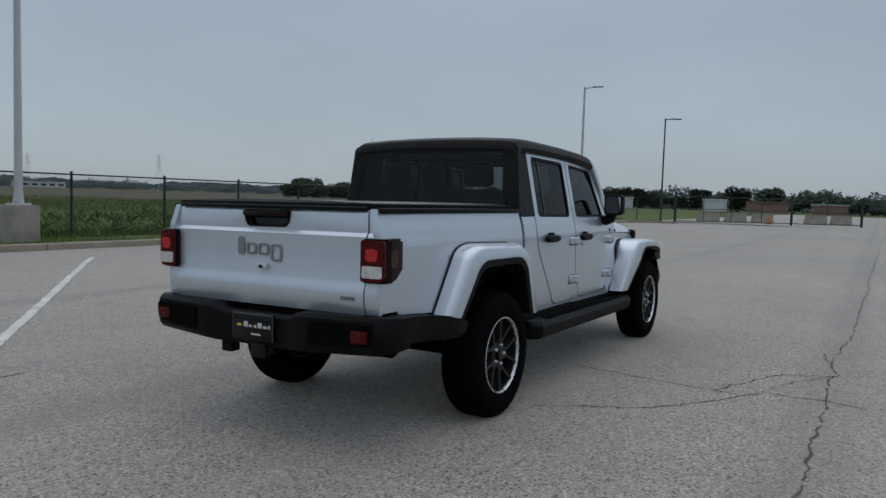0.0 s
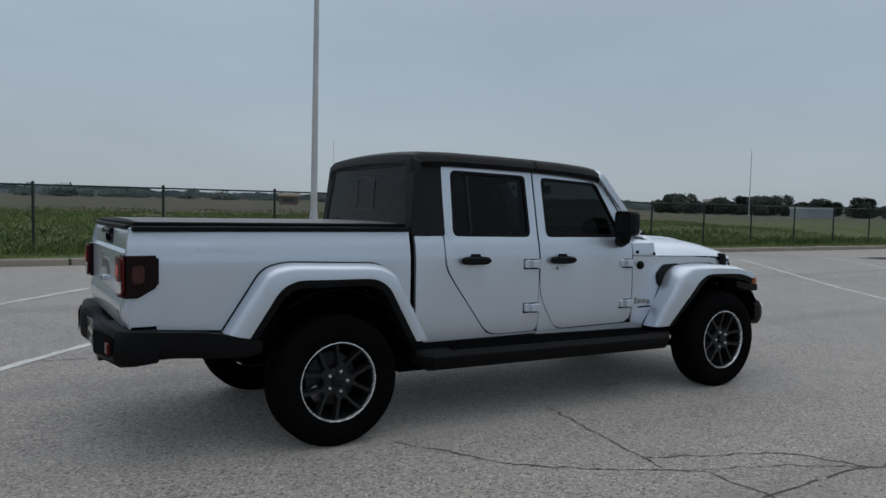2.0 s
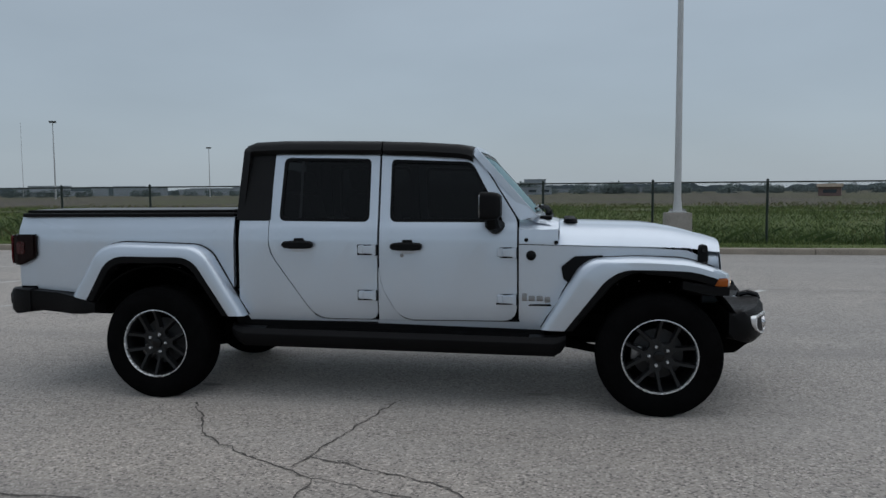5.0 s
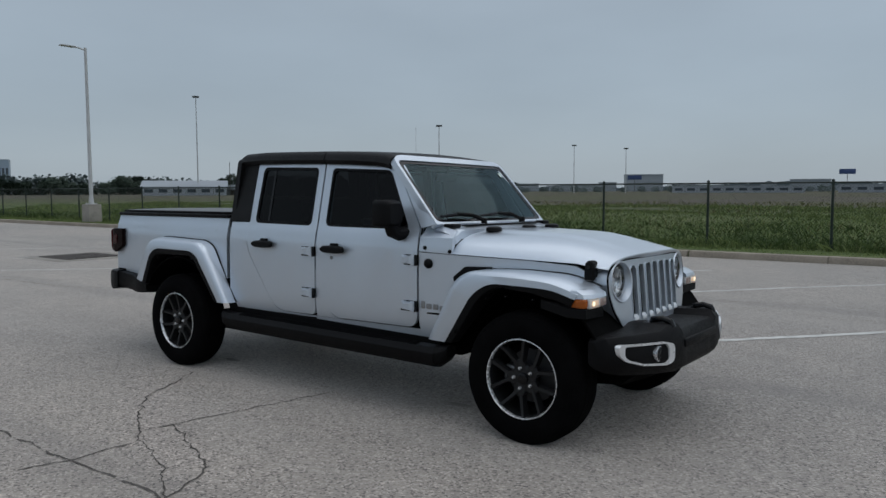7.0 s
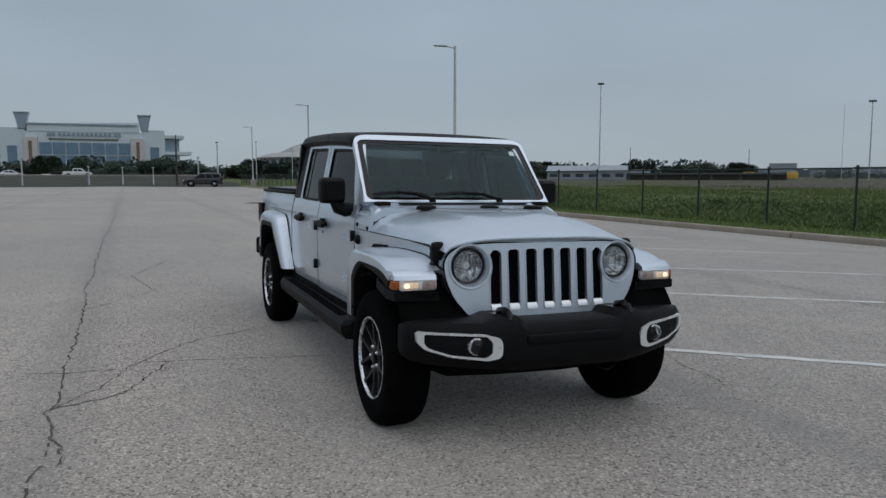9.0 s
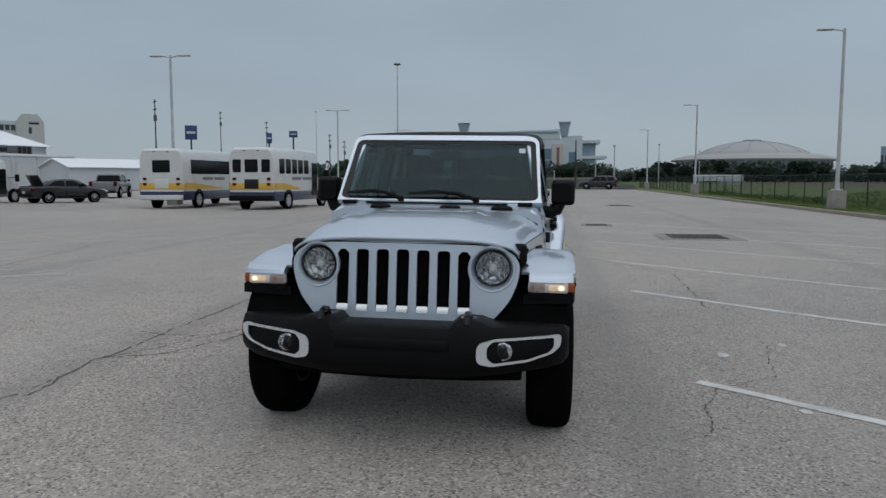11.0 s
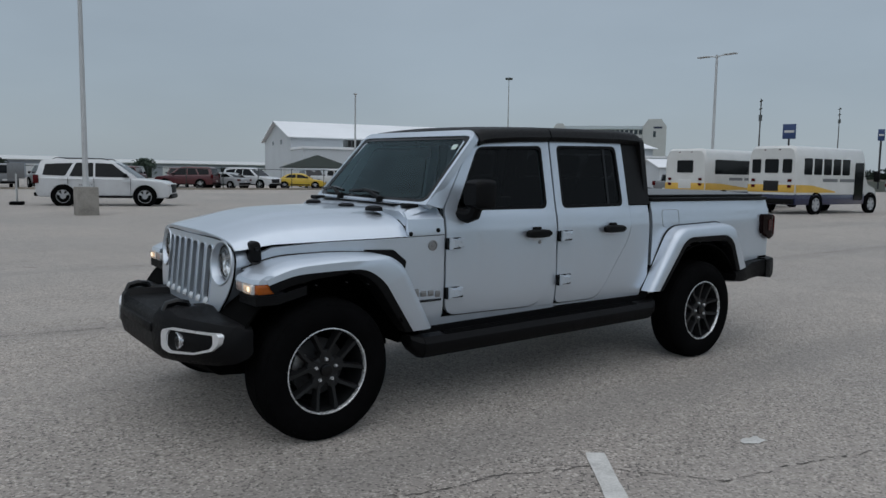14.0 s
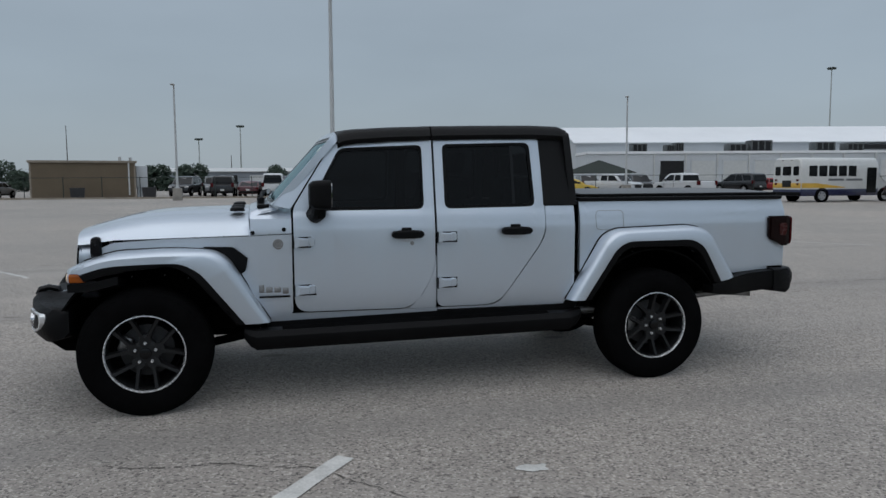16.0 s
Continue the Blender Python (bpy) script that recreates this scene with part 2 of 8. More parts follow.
SMOKE_LENS = surface("smoked_dark_red_lens", (0.010, 0.004, 0.004), 0.2, vary=0.1, spec=0.15)
WHITE_LENS = surface("clear_lamp_lens", (0.66, 0.65, 0.64), 0.12, vary=0.25, scales=(25, 120), coat=0.4)
AMBER = surface("amber_lamp_lens", (0.36, 0.085, 0.008), 0.15, vary=0.15, scales=(30, 120), spec=0.35)
LAMP_ON = surface("lit_warm_lamp", (1.0, 0.80, 0.56), 0.3, emit=1.15)
LAMP_GLOW = surface("lit_lamp_chamber", (0.95, 0.66, 0.44), 0.2, emit=0.26, vary=0.25, scales=(40, 160))
FLUTED = fluted_reflector()
BLUSH = surface("amber_tinted_chamber", (0.42, 0.31, 0.27), 0.15, vary=0.3, scales=(30, 120), coat=0.5)
# distance haze is put into the next three colours
HAZE = surface("hazy_blue_glass", (0.27, 0.34, 0.41), 0.4, vary=0.06, scales=(0.02, 0.2))
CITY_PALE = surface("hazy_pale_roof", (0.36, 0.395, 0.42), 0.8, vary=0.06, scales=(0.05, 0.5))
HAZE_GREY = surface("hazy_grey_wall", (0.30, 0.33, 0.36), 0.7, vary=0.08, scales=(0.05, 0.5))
REFLECTOR = surface("lamp_reflector", (0.80, 0.81, 0.83), 0.24, 0.9, vary=0.2, scales=(30, 90))
SIDE_GLASS = clear_glass("tinted_side_glass", (0.055, 0.06, 0.062), 0.01, 0.020)
REAR_TINT = clear_glass("tinted_rear_glass", (0.24, 0.25, 0.26), 0.01, 0.03)
WIND_GLASS = clear_glass("windscreen_glass", (0.38, 0.52, 0.53), 0.01, 0.045, (0.62, 0.82, 0.86))
LAMP_GLASS = clear_glass("clear_lamp_glass", (0.9, 0.92, 0.93), 0.02, 0.05)
CAR_GLASS = surface("dark_car_glass", (0.006, 0.007, 0.008), 0.06, vary=0.1, spec=0.22)
MIRROR = surface("mirror_glass", (0.55, 0.56, 0.57), 0.03, 1.0, vary=0.02)
# near-black colour that paints shade into gaps and recesses
SHADE_BLACK = surface("black_void", (0.004, 0.004, 0.004), 0.9, vary=0.2, spec=0.05)
COVER = surface("soft_black_tonneau", (0.11, 0.112, 0.115), 0.42, vary=0.12, scales=(3, 160), bump=0.2, bump_scale=300)
CONCRETE = surface("weathered_concrete", (0.30, 0.28, 0.25), 0.9, vary=0.18, scales=(2.5, 30), bump=0.4, bump_scale=45, spec=0.2)
KERB_CONC = surface("stained_kerb_concrete", (0.31, 0.27, 0.22), 0.9, vary=0.2, scales=(1.2, 25), bump=0.4, bump_scale=40, spec=0.2)
GALV = surface("pale_galvanised_steel", (0.50, 0.51, 0.51), 0.5, 0.25, vary=0.1, scales=(1.5, 25))
GREEN_FENCE = surface("dark_green_vinyl", (0.011, 0.022, 0.017), 0.55, vary=0.15)
DARK_POLE = surface("dark_bronze_pole", (0.03, 0.03, 0.032), 0.5, vary=0.15)
WOOD_POLE = surface("weathered_utility_wood", (0.07, 0.06, 0.052), 0.9, vary=0.2)
LINE_PAINT = surface("worn_white_line_paint", (0.60, 0.59, 0.56), 0.8, vary=0.2, scales=(5, 70), bump=0.4, bump_scale=120)
CRACK = surface("open_crack_dirt", (0.12, 0.109, 0.10), 0.95, vary=0.2, spec=0.1)
# walls greyer than the roofs: some of their shade is in the colour
WHITE_WALL = surface("white_sheet_metal", (0.56, 0.585, 0.605), 0.5, vary=0.05, scales=(0.2, 3))
ROOF_WHITE = surface("white_metal_roof", (0.86, 0.87, 0.88), 0.45, vary=0.04, scales=(0.15, 2))
DOOR_GREY = surface("pale_grey_roller_door", (0.60, 0.61, 0.60), 0.5, vary=0.06)
# near-black colour stands in for the shade inside openings and seams
DARK_HOLE = surface("dark_interior", (0.015, 0.016, 0.017), 0.9, vary=0.2)
HVAC = surface("grey_air_unit", (0.10, 0.11, 0.11), 0.6, vary=0.3, scales=(2, 9))
TAN_WALL = surface("tan_metal_siding", (0.15, 0.115, 0.075), 0.7, vary=0.08, scales=(0.6, 6))
OFFICE = surface("beige_office_concrete", (0.56, 0.56, 0.56), 0.8, vary=0.05, scales=(0.05, 0.6))
FAR_GLASS = surface("far_window_glass", (0.05, 0.065, 0.08), 0.12, vary=0.2, scales=(0.05, 0.4))
BLUE_GLASS = surface("blue_curtain_glass", (0.15, 0.23, 0.32), 0.15, vary=0.15, scales=(0.02, 0.2))
STADIUM = surface("pale_stadium_panel", (0.58, 0.63, 0.68), 0.6, vary=0.04, scales=(0.02, 0.2))
# tan and red are dulled, with distance haze put into the colour
STADIUM_TAN = surface("tan_stadium_panel", (0.56, 0.52, 0.51), 0.7, vary=0.05, scales=(0.02, 0.2))
STADIUM_RED = surface("rust_red_panel", (0.20, 0.125, 0.115), 0.7, vary=0.08, scales=(0.05, 0.5))
DOME = surface("grey_dome_roof", (0.36, 0.36, 0.35), 0.7, vary=0.07, scales=(0.01, 0.08))
# both foliage colours carry distance haze, the second far more
LEAF = leaf_material("dark_foliage", (0.028, 0.045, 0.034), (0.062, 0.085, 0.062))
LEAF_HAZED = leaf_material("hazed_foliage", (0.075, 0.10, 0.095), (0.12, 0.15, 0.145))
GRASS = leaf_material("tall_green_grass", (0.075, 0.118, 0.036), (0.225, 0.275, 0.10))
BARK = surface("tree_bark", (0.05, 0.042, 0.034), 0.95, vary=0.2)


# ---- building helpers ----
def part(name, bm, material, parent, label="", sharp=35.0, kind=""):
    """One bmesh as one mesh object under a thing or a part."""
    me = bpy.data.meshes.new(name)
    bm.to_mesh(me)
    bm.free()
    me.materials.append(material)
    me.polygons.foreach_set("use_smooth", [True] * len(me.polygons))
    me.set_sharp_from_angle(angle=radians(sharp))
    ob = new(name, me)
    ob.parent = parent
    return tagged(ob, label=label, kind=kind)


def shared(name, me, parent, m, label=""):
    """Another object on a mesh that is already there."""
    ob = new(name, me)
    ob.parent, ob.matrix_basis = parent, m
    return tagged(ob, label=label)


def thing(name, label, category, m=None, group="", kind=""):
    ob = new(name)
    ob.empty_display_size = 0.2
    if m is not None:
        ob.matrix_basis = m
    return tagged(ob, label, category, group, kind)


def add_box(bm, x0, x1, y0, y1, z0, z1, bevel=0.0, seg=2):
    vs = [bm.verts.new((x, y, z)) for z in (z0, z1) for x, y in ((x0, y0), (x1, y0), (x1, y1), (x0, y1))]
    fs = [bm.faces.new([vs[i] for i in f]) for f in ((3, 2, 1, 0), (4, 5, 6, 7), (0, 1, 5, 4), (1, 2, 6, 5), (2, 3, 7, 6), (3, 0, 4, 7))]
    if bevel:
        bmesh.ops.bevel(bm, geom=list({e for f in fs for e in f.edges}), offset=bevel, segments=seg, affect="EDGES", profile=0.5)
    return bm


def box(x0, x1, y0, y1, z0, z1, bevel=0.0, seg=2):
    return add_box(bmesh.new(), x0, x1, y0, y1, z0, z1, bevel, seg)


def lofted(rings, closed=True, caps=True):
    """A skin over rings of points, each ring with the same count."""
    bm = bmesh.new()
    vs = [[bm.verts.new(p) for p in ring] for ring in rings]
    k = len(rings[0])
    for a, b in zip(vs, vs[1:]):
        for i in range(k if closed else k - 1):
            j = (i + 1) % k
            bm.faces.new((a[i], a[j], b[j], b[i]))
    if caps and closed:
        bm.faces.new(list(reversed(vs[0])))
        bm.faces.new(vs[-1])
    bmesh.ops.recalc_face_normals(bm, faces=bm.faces)
    return bm


def circle(c, r, n, axis="z", r2=None):
    pts = []
    for i in range(n):
        a = 2 * math.pi * i / n
        u, v = r * math.cos(a), (r2 or r) * math.sin(a)
        pts.append({"z": (c[0] + u, c[1] + v, c[2]), "y": (c[0] + u, c[1], c[2] + v), "x": (c[0], c[1] + u, c[2] + v)}[axis])
    return pts


def tube(points, radii, n=10):
    """A round bar along a line of points."""
    rings = []
    pts = [Vector(p) for p in points]
    if isinstance(radii, (int, float)):
        radii = [radii] * len(pts)
    for i, p in enumerate(pts):
        d = (pts[min(i + 1, len(pts) - 1)] - pts[max(i - 1, 0)]).normalized()
        u = d.orthogonal().normalized() if i == 0 else (u - d * u.dot(d)).normalized()
        v = d.cross(u)
        rings.append([tuple(p + radii[i] * (math.cos(2 * math.pi * k / n) * u + math.sin(2 * math.pi * k / n) * v)) for k in range(n)])
    return lofted(rings)


def plan_slab(poly, z0, z1, bevel=0.0):
    """A flat outline in plan, raised to a slab."""
    bm = bmesh.new()
    f = bm.faces.new([bm.verts.new((x, y, z0)) for x, y in poly])
    g = bmesh.ops.extrude_face_region(bm, geom=[f])
    bmesh.ops.translate(bm, verts=[v for v in g["geom"] if isinstance(v, bmesh.types.BMVert)], vec=(0, 0, z1 - z0))
    bmesh.ops.recalc_face_normals(bm, faces=bm.faces)
    if bevel:
        bmesh.ops.bevel(bm, geom=bm.edges[:], offset=bevel, segments=2, affect="EDGES")
    return bm


def merged(*bms):
    out = bmesh.new()
    for b in bms:
        me = bpy.data.meshes.new("tmp")
        b.to_mesh(me)
        b.free()
        out.from_mesh(me)
        bpy.data.meshes.remove(me)
    return out


def moved(bm, m):
    bmesh.ops.transform(bm, matrix=m, verts=bm.verts[:])
    return bm


def smooth01(a, b, x):
    t = min(1, max(0, (x - a) / (b - a)))
    return t * t * (3 - 2 * t)


def lot_z(y):
    """The lot falls gently across the place where the truck stands."""
    return -0.014 * y * (1 - smooth01(2.6, 9.0, abs(y))) - 0.085 * smooth01(3.0, 12.5, y)


def edge_y(x):
    """The lot's far edge towards the sheds."""
    return -60.0 - 0.11 * x

# ---- ground, pavement, kerb ----
def land_z(x, y):
    if y > 13.4:
        z = 0.045 - 0.10 * smooth01(14.2, 16.0, y) - 0.75 * smooth01(16.5, 24.0, y) + 0.75 * smooth01(27.0, 42.0, y)
        return z + 0.10 * math.sin(x * 0.23 + y * 0.4) * smooth01(17, 25, y) * (1 - smooth01(60, 90, y))
    return -0.35


bm = bmesh.new()
xs = [-3000, -1200, -500, -250, -150, -110] + [x for x in range(-100, 101, 5)] + [120, 180, 300, 600, 1300, 3000]
ys = [-3000, -1200, -500, -200, -120, -90, -75] + [-40, -20, 0, 10, 13.3] + [13.45 + 0.9 * k for k in range(36)] + [50, 60, 75, 100, 150, 250, 500, 1200, 3000]
grid = [[bm.verts.new((x, y, land_z(x, y) if -105 < x < 58 or y > 13.4 else -0.02)) for y in ys] for x in xs]
for a, b in zip(grid, grid[1:]):
    for j in range(len(ys) - 1):
        bm.faces.new((a[j], b[j], b[j + 1], a[j + 1]))
ground = part("ground", bm, LAND, None, "green grass verge running into a bare brown field", 60, "structure")

bm = bmesh.new()
xs = [-106 + 2 * k for k in range(84)]
ts = [k / 60 for k in range(61)]
grid = []
for x in xs:
    col = []
    for t in ts:
        y = 13.3 if t == 1 else (edge_y(x) * (1 - t * 2) + -9.5 * t * 2 if t < 0.5 else -9.5 + (t - 0.5) * 2 * 22.8)
        col.append(bm.verts.new((x, y, lot_z(y))))
    grid.append(col)
for a, b in zip(grid, grid[1:]):
    for j in range(len(ts) - 1):
        bm.faces.new((a[j], b[j], b[j + 1], a[j + 1]))
pavement = part("pavement", bm, PAVE, None, "weathered grey-tan parking lot with coarse aggregate and fine cracks", 60, "structure")

# kerb in cast lengths
rnd = random.Random(4)
kerb = thing("kerb", "stained concrete kerb along the grass verge", "kerb", kind="structure")
x = -104.0
kerb_me = None
while x < 50:
    if kerb_me is None:
        kb = lofted([[(px, 13.3 + a, b) for a, b in ((0, -0.135), (0.005, 0.015), (0.03, 0.060), (0.27, 0.065), (0.30, 0.045), (0.30, -0.135))] for px in (0, 1.5, 3.03)])
        ob = part("kerb_stone", kb, KERB_CONC, kerb)
        kerb_me = ob.data
        ob.matrix_basis = pose(x, 0, 0)
    else:
        shared("kerb_stone", kerb_me, kerb, pose(x, rnd.uniform(-0.008, 0.008), rnd.uniform(-0.006, 0.006), 0, 0, rnd.uniform(-0.12, 0.12)))
    x += 3.05
rings = []
for k in range(9):
    a = math.pi / 2 * k / 8
    cx, cy = 50.5, 10.3
    rr = 3.0
    u = (math.sin(a), math.cos(a))
    rings.append([(cx + (rr + o) * u[0], cy + (rr + o) * u[1], z) for o, z in ((0, -0.135), (0.005, 0.015), (0.03, 0.060), (0.27, 0.065), (0.30, -0.135))])
part("kerb_stone", lofted(rings), KERB_CONC, kerb)


def ribbon(points, width, lift, jag=0.35, seed=1, step=0.06, gaps=0.0, wander=0.0):
    """A thin uneven strip that lies on the lot."""
    q = random.Random(seed)
    pts = []
    for (ax, ay), (bx, by) in zip(points, points[1:]):
        k = max(1, int(math.hypot(bx - ax, by - ay) / step))
        pts += [(ax + (bx - ax) * i / k, ay + (by - ay) * i / k) for i in range(k)]
    pts.append(points[-1])
    bm = bmesh.new()
    last = None
    wx = drift = 0.0
    for i, (x, y) in enumerate(pts):
        j = min(i + 1, len(pts) - 1)
        h = max(i - 1, 0)
        dx, dy = pts[j][0] - pts[h][0], pts[j][1] - pts[h][1]
        d = math.hypot(dx, dy) or 1
        nx, ny = -dy / d, dx / d
        w1, w2 = (width / 2 * (1 + q.uniform(-jag, jag)) for _ in (0, 1))
        wx = wx * 0.7 + q.uniform(-1, 1) * width * jag * 0.5
        drift = drift * 0.93 + q.uniform(-1, 1) * wander
        wx += q.uniform(-1, 1) * wander * 0.6
        x, y = x + nx * drift, y + ny * drift
        a = bm.verts.new((x + nx * (w1 + wx), y + ny * (w1 + wx), lot_z(y) + lift))
        b = bm.verts.new((x - nx * (w2 - wx), y - ny * (w2 - wx), lot_z(y) + lift))
        if last and q.random() >= gaps:
            bm.faces.new((last[0], last[1], b, a))
        last = (a, b)
    return bm


cracks = merged(
    ribbon([(0.35, -1.0), (0.7, -1.65), (0.92, -1.85), (1.42, -2.12), (1.62, -2.3), (1.55, -2.95)], 0.0101, 0.004, 0.9, 2, 0.04, 0, 0.014),
    ribbon([(1.75, -0.75), (1.6, -1.3), (1.5, -1.9), (1.42, -2.12)], 0.0101, 0.004, 0.9, 3, 0.04, 0, 0.014),
    ribbon([(1.5, -1.95), (1.85, -2.1), (2.35, -2.25), (2.5, -2.5), (2.6, -2.7), (3.6, -2.62)], 0.0109, 0.004, 0.9, 4, 0.04, 0, 0.014),
    ribbon([(1.62, -2.3), (2.1, -2.42), (2.6, -2.7)], 0.0077, 0.004, 0.9, 5, 0.04, 0, 0.014),
    ribbon([(-40, -2.75), (-20, -2.68), (-9, -2.8), (-1.6, -2.72), (3.0, -2.7), (7.0, -2.8), (34, -3.1)], 0.0124, 0.004, 0.9, 6, 0.07, 0.12, 0.014),
    ribbon([(-6.2, -1.6), (-4.0, -2.2), (-2.5, -1.9), (-1.2, -2.7)], 0.0109, 0.004, 0.9, 7, 0.05, 0, 0.014),
    ribbon([(-11, 1.0), (-6.5, 1.3), (-4.2, 2.8), (-1.0, 2.6)], 0.0124, 0.004, 0.9, 8, 0.05, 0.1, 0.014),
    ribbon([(1.0, 2.75), (2.1, 2.5), (2.55, 2.0), (3.6, 1.7)], 0.0077, 0.004, 0.9, 9, 0.04, 0.1, 0.014),
    ribbon([(-2.0, -3.9), (0.2, -6.5), (4.0, -8.2), (9.0, -8.6)], 0.0109, 0.004, 0.9, 10, 0.05, 0.2, 0.014),
    ribbon([(8.5, 6.0), (4.0, 6.6), (1.5, 5.9), (-3.0, 7.0)], 0.0093, 0.004, 0.9, 11, 0.05, 0.2, 0.014),
    ribbon([(-30, -9), (-18, -7.5), (-9, -9.5), (-1, -7.8)], 0.0155, 0.004, 0.9, 12, 0.07, 0.15, 0.014),
)
part("cracks", cracks, CRACK, pavement, "thin dark cracks", 60, "stuff")

# patches and drains
for k, (px, py, w, d) in enumerate(((1.46, 2.28, 0.20, 0.10), (0.95, 2.9, 0.16, 0.07), (3.0, 2.45, 0.12, 0.09), (0.2, -0.5, 0.2, 0.08), (2.7, -0.45, 0.22, 0.09))):
    q = random.Random(30 + k)
    poly = [(px + w / 2 * math.cos(a) * q.uniform(0.6, 1.2), py + d / 2 * math.sin(a) * q.uniform(0.6, 1.2)) for a in [2 * math.pi * i / 14 for i in range(14)]]
    bm = bmesh.new()
    bm.faces.new([bm.verts.new((x, y, lot_z(y) + 0.005)) for x, y in poly])
    part("pale_patch", bm, LINE_PAINT if k < 3 else CONCRETE, pavement, "small pale scuffed spot")
for px, py, w in ((-12.3, 4.6, 1.5), (-16.7, 2.3, 0.7), (-35.9, 4.7, 1.1), (24.5, 9.0, 0.9)):
    dr = thing("storm_drain", "rusty iron drain grate set in a concrete collar in the lot", "drain", pose(px, py, lot_z(py)))
    part("collar", merged(box(-w * 0.7, w * 0.7, -w * 0.7, w * 0.7, -0.05, 0.012, 0.004)), CONCRETE, dr)
    bars = bmesh.new()
    for i in range(9):
        o = (i - 4) * w * 0.105
        add_box(bars, -w * 0.46, w * 0.46, o - w * 0.035, o + w * 0.035, 0.0, 0.03)
    part("grate", bars, WOOD_POLE, dr, "rust-brown iron grate")

# diagonal stall lines, worn
ux, uy = math.cos(radians(50.6)), math.sin(radians(50.6))
for k, (sx, length, gaps) in enumerate(((7.05, 12.0, 0.08), (2.37, 5.6, 0.06), (-2.15, 12.0, 0.05), (-5.85, 11.0, 0.08), (-10.2, 11, 0.12), (11.6, 11, 0.25), (16.2, 11, 0.3), (-14.5, 11, 0.2), (20.8, 11, 0.3), (-18.8, 11, 0.25))):
    b = ribbon([(sx, 1.9), (sx + ux * length, 1.9 + uy * length)], 0.105, 0.005, 0.10 + gaps * 0.5, 50 + k, 0.09, 0)
    ob = part("parking_line", b, LINE_PAINT, None)
    tagged(ob, "worn white painted stall line on the lot", "parking line", "stall lines")
for k, (sx, sy) in enumerate(((0.0, -10.4), (-8.0, -10.5), (8.5, -10.2), (-24.0, -10.5))):
    b = ribbon([(sx, sy), (sx - 2.4, sy + 3.9)], 0.075, 0.005, 0.3, 80 + k, 0.09, 0)
    ob = part("parking_line", b, LINE_PAINT, None)
    tagged(ob, "faint worn white stall line on the lot", "parking line", "stall lines")

# ---- green chain-link fence behind the kerb ----
def chain_fence(name, pts, height, label, spacing=3.15, mesh_pitch=0.085, mesh=True):
    """A fence with a post at each spacing, a top rail, a bottom wire and woven wire, along a line of points."""
    root = thing(name, label, "fence")
    post_me = rail_me = None
    wires = bmesh.new()
    for (ax, ay, az), (bx, by, bz) in zip(pts, pts[1:]):
        length = math.hypot(bx - ax, by - ay)
        n = max(1, round(length / spacing))
        ang = math.degrees(math.atan2(by - ay, bx - ax))
        for i in range(n):
            x, y, z = (a + (b - a) * i / n for a, b in ((ax, bx), (ay, by), (az, bz)))
            if post_me is None:
                pb = merged(lofted([circle((0, 0, zz), 0.036, 8) for zz in (-0.3, height + 0.02)]), lofted([circle((0, 0, height + 0.02 + a), b, 8) for a, b in ((0, 0.044), (0.02, 0.044), (0.05, 0.02))]))
                ob = part("post", pb, GREEN_FENCE, root)
                post_me = ob.data
                ob.matrix_basis = pose(x, y, z)
                rb = tube([(0, 0, height - 0.02), (length / n, 0, height - 0.02)], 0.022, 6)
                ob = part("top_rail", rb, GREEN_FENCE, root)
                rail_me = ob.data
                ob.matrix_basis = pose(x, y, z, 0, 0, ang)
            else:
                shared("post", post_me, root, pose(x, y, z))
                shared("top_rail", rail_me, root, pose(x, y, z, 0, 0, ang))
        if mesh:
            ux, uy = (bx - ax) / length, (by - ay) / length
            k = int((length + height) / mesh_pitch)
            for i in range(k):
                for s in (0, 1):
                    u0 = i * mesh_pitch - height
                    p, q = (u0, 0.05), (u0 + height - 0.07, height - 0.02)
                    if p[0] < 0:
                        p = (0, 0.05 - u0)
                    if q[0] > length:
                        q = (length, 0.05 + length - u0)
                    if q[0] <= p[0] or p[1] >= height:
                        continue
                    if s:
                        p, q = (length - p[0], p[1]), (length - q[0], q[1])
                    w = 0.0028
                    z0 = lambda u: az + (bz - az) * u / length
                    off = 0.004 if s else -0.004
                    v = [wires.verts.new((ax + ux * (c[0] + dx) - uy * (off + dn), ay + uy * (c[0] + dx) + ux * (off + dn), z0(c[0]) + c[1])) for c in (p, q) for dx, dn in ((-w, 0), (w, 0), (0, w))]
                    for f in ((0, 1, 4, 3), (1, 2, 5, 4), (2, 0, 3, 5)):
                        wires.faces.new([v[j] for j in f])
    if mesh:
        part("chain_link_mesh", wires, GREEN_FENCE, root, "dark green woven wire", kind="stuff")
    else:
        wires.free()
    return root


chain_fence("chain_link_fence", [(-130.03, 16.6, -0.08), (52.67, 16.6, -0.08), (54.5, 16.6, -0.08)], 1.81, "dark green vinyl chain-link fence standing in the grass verge")


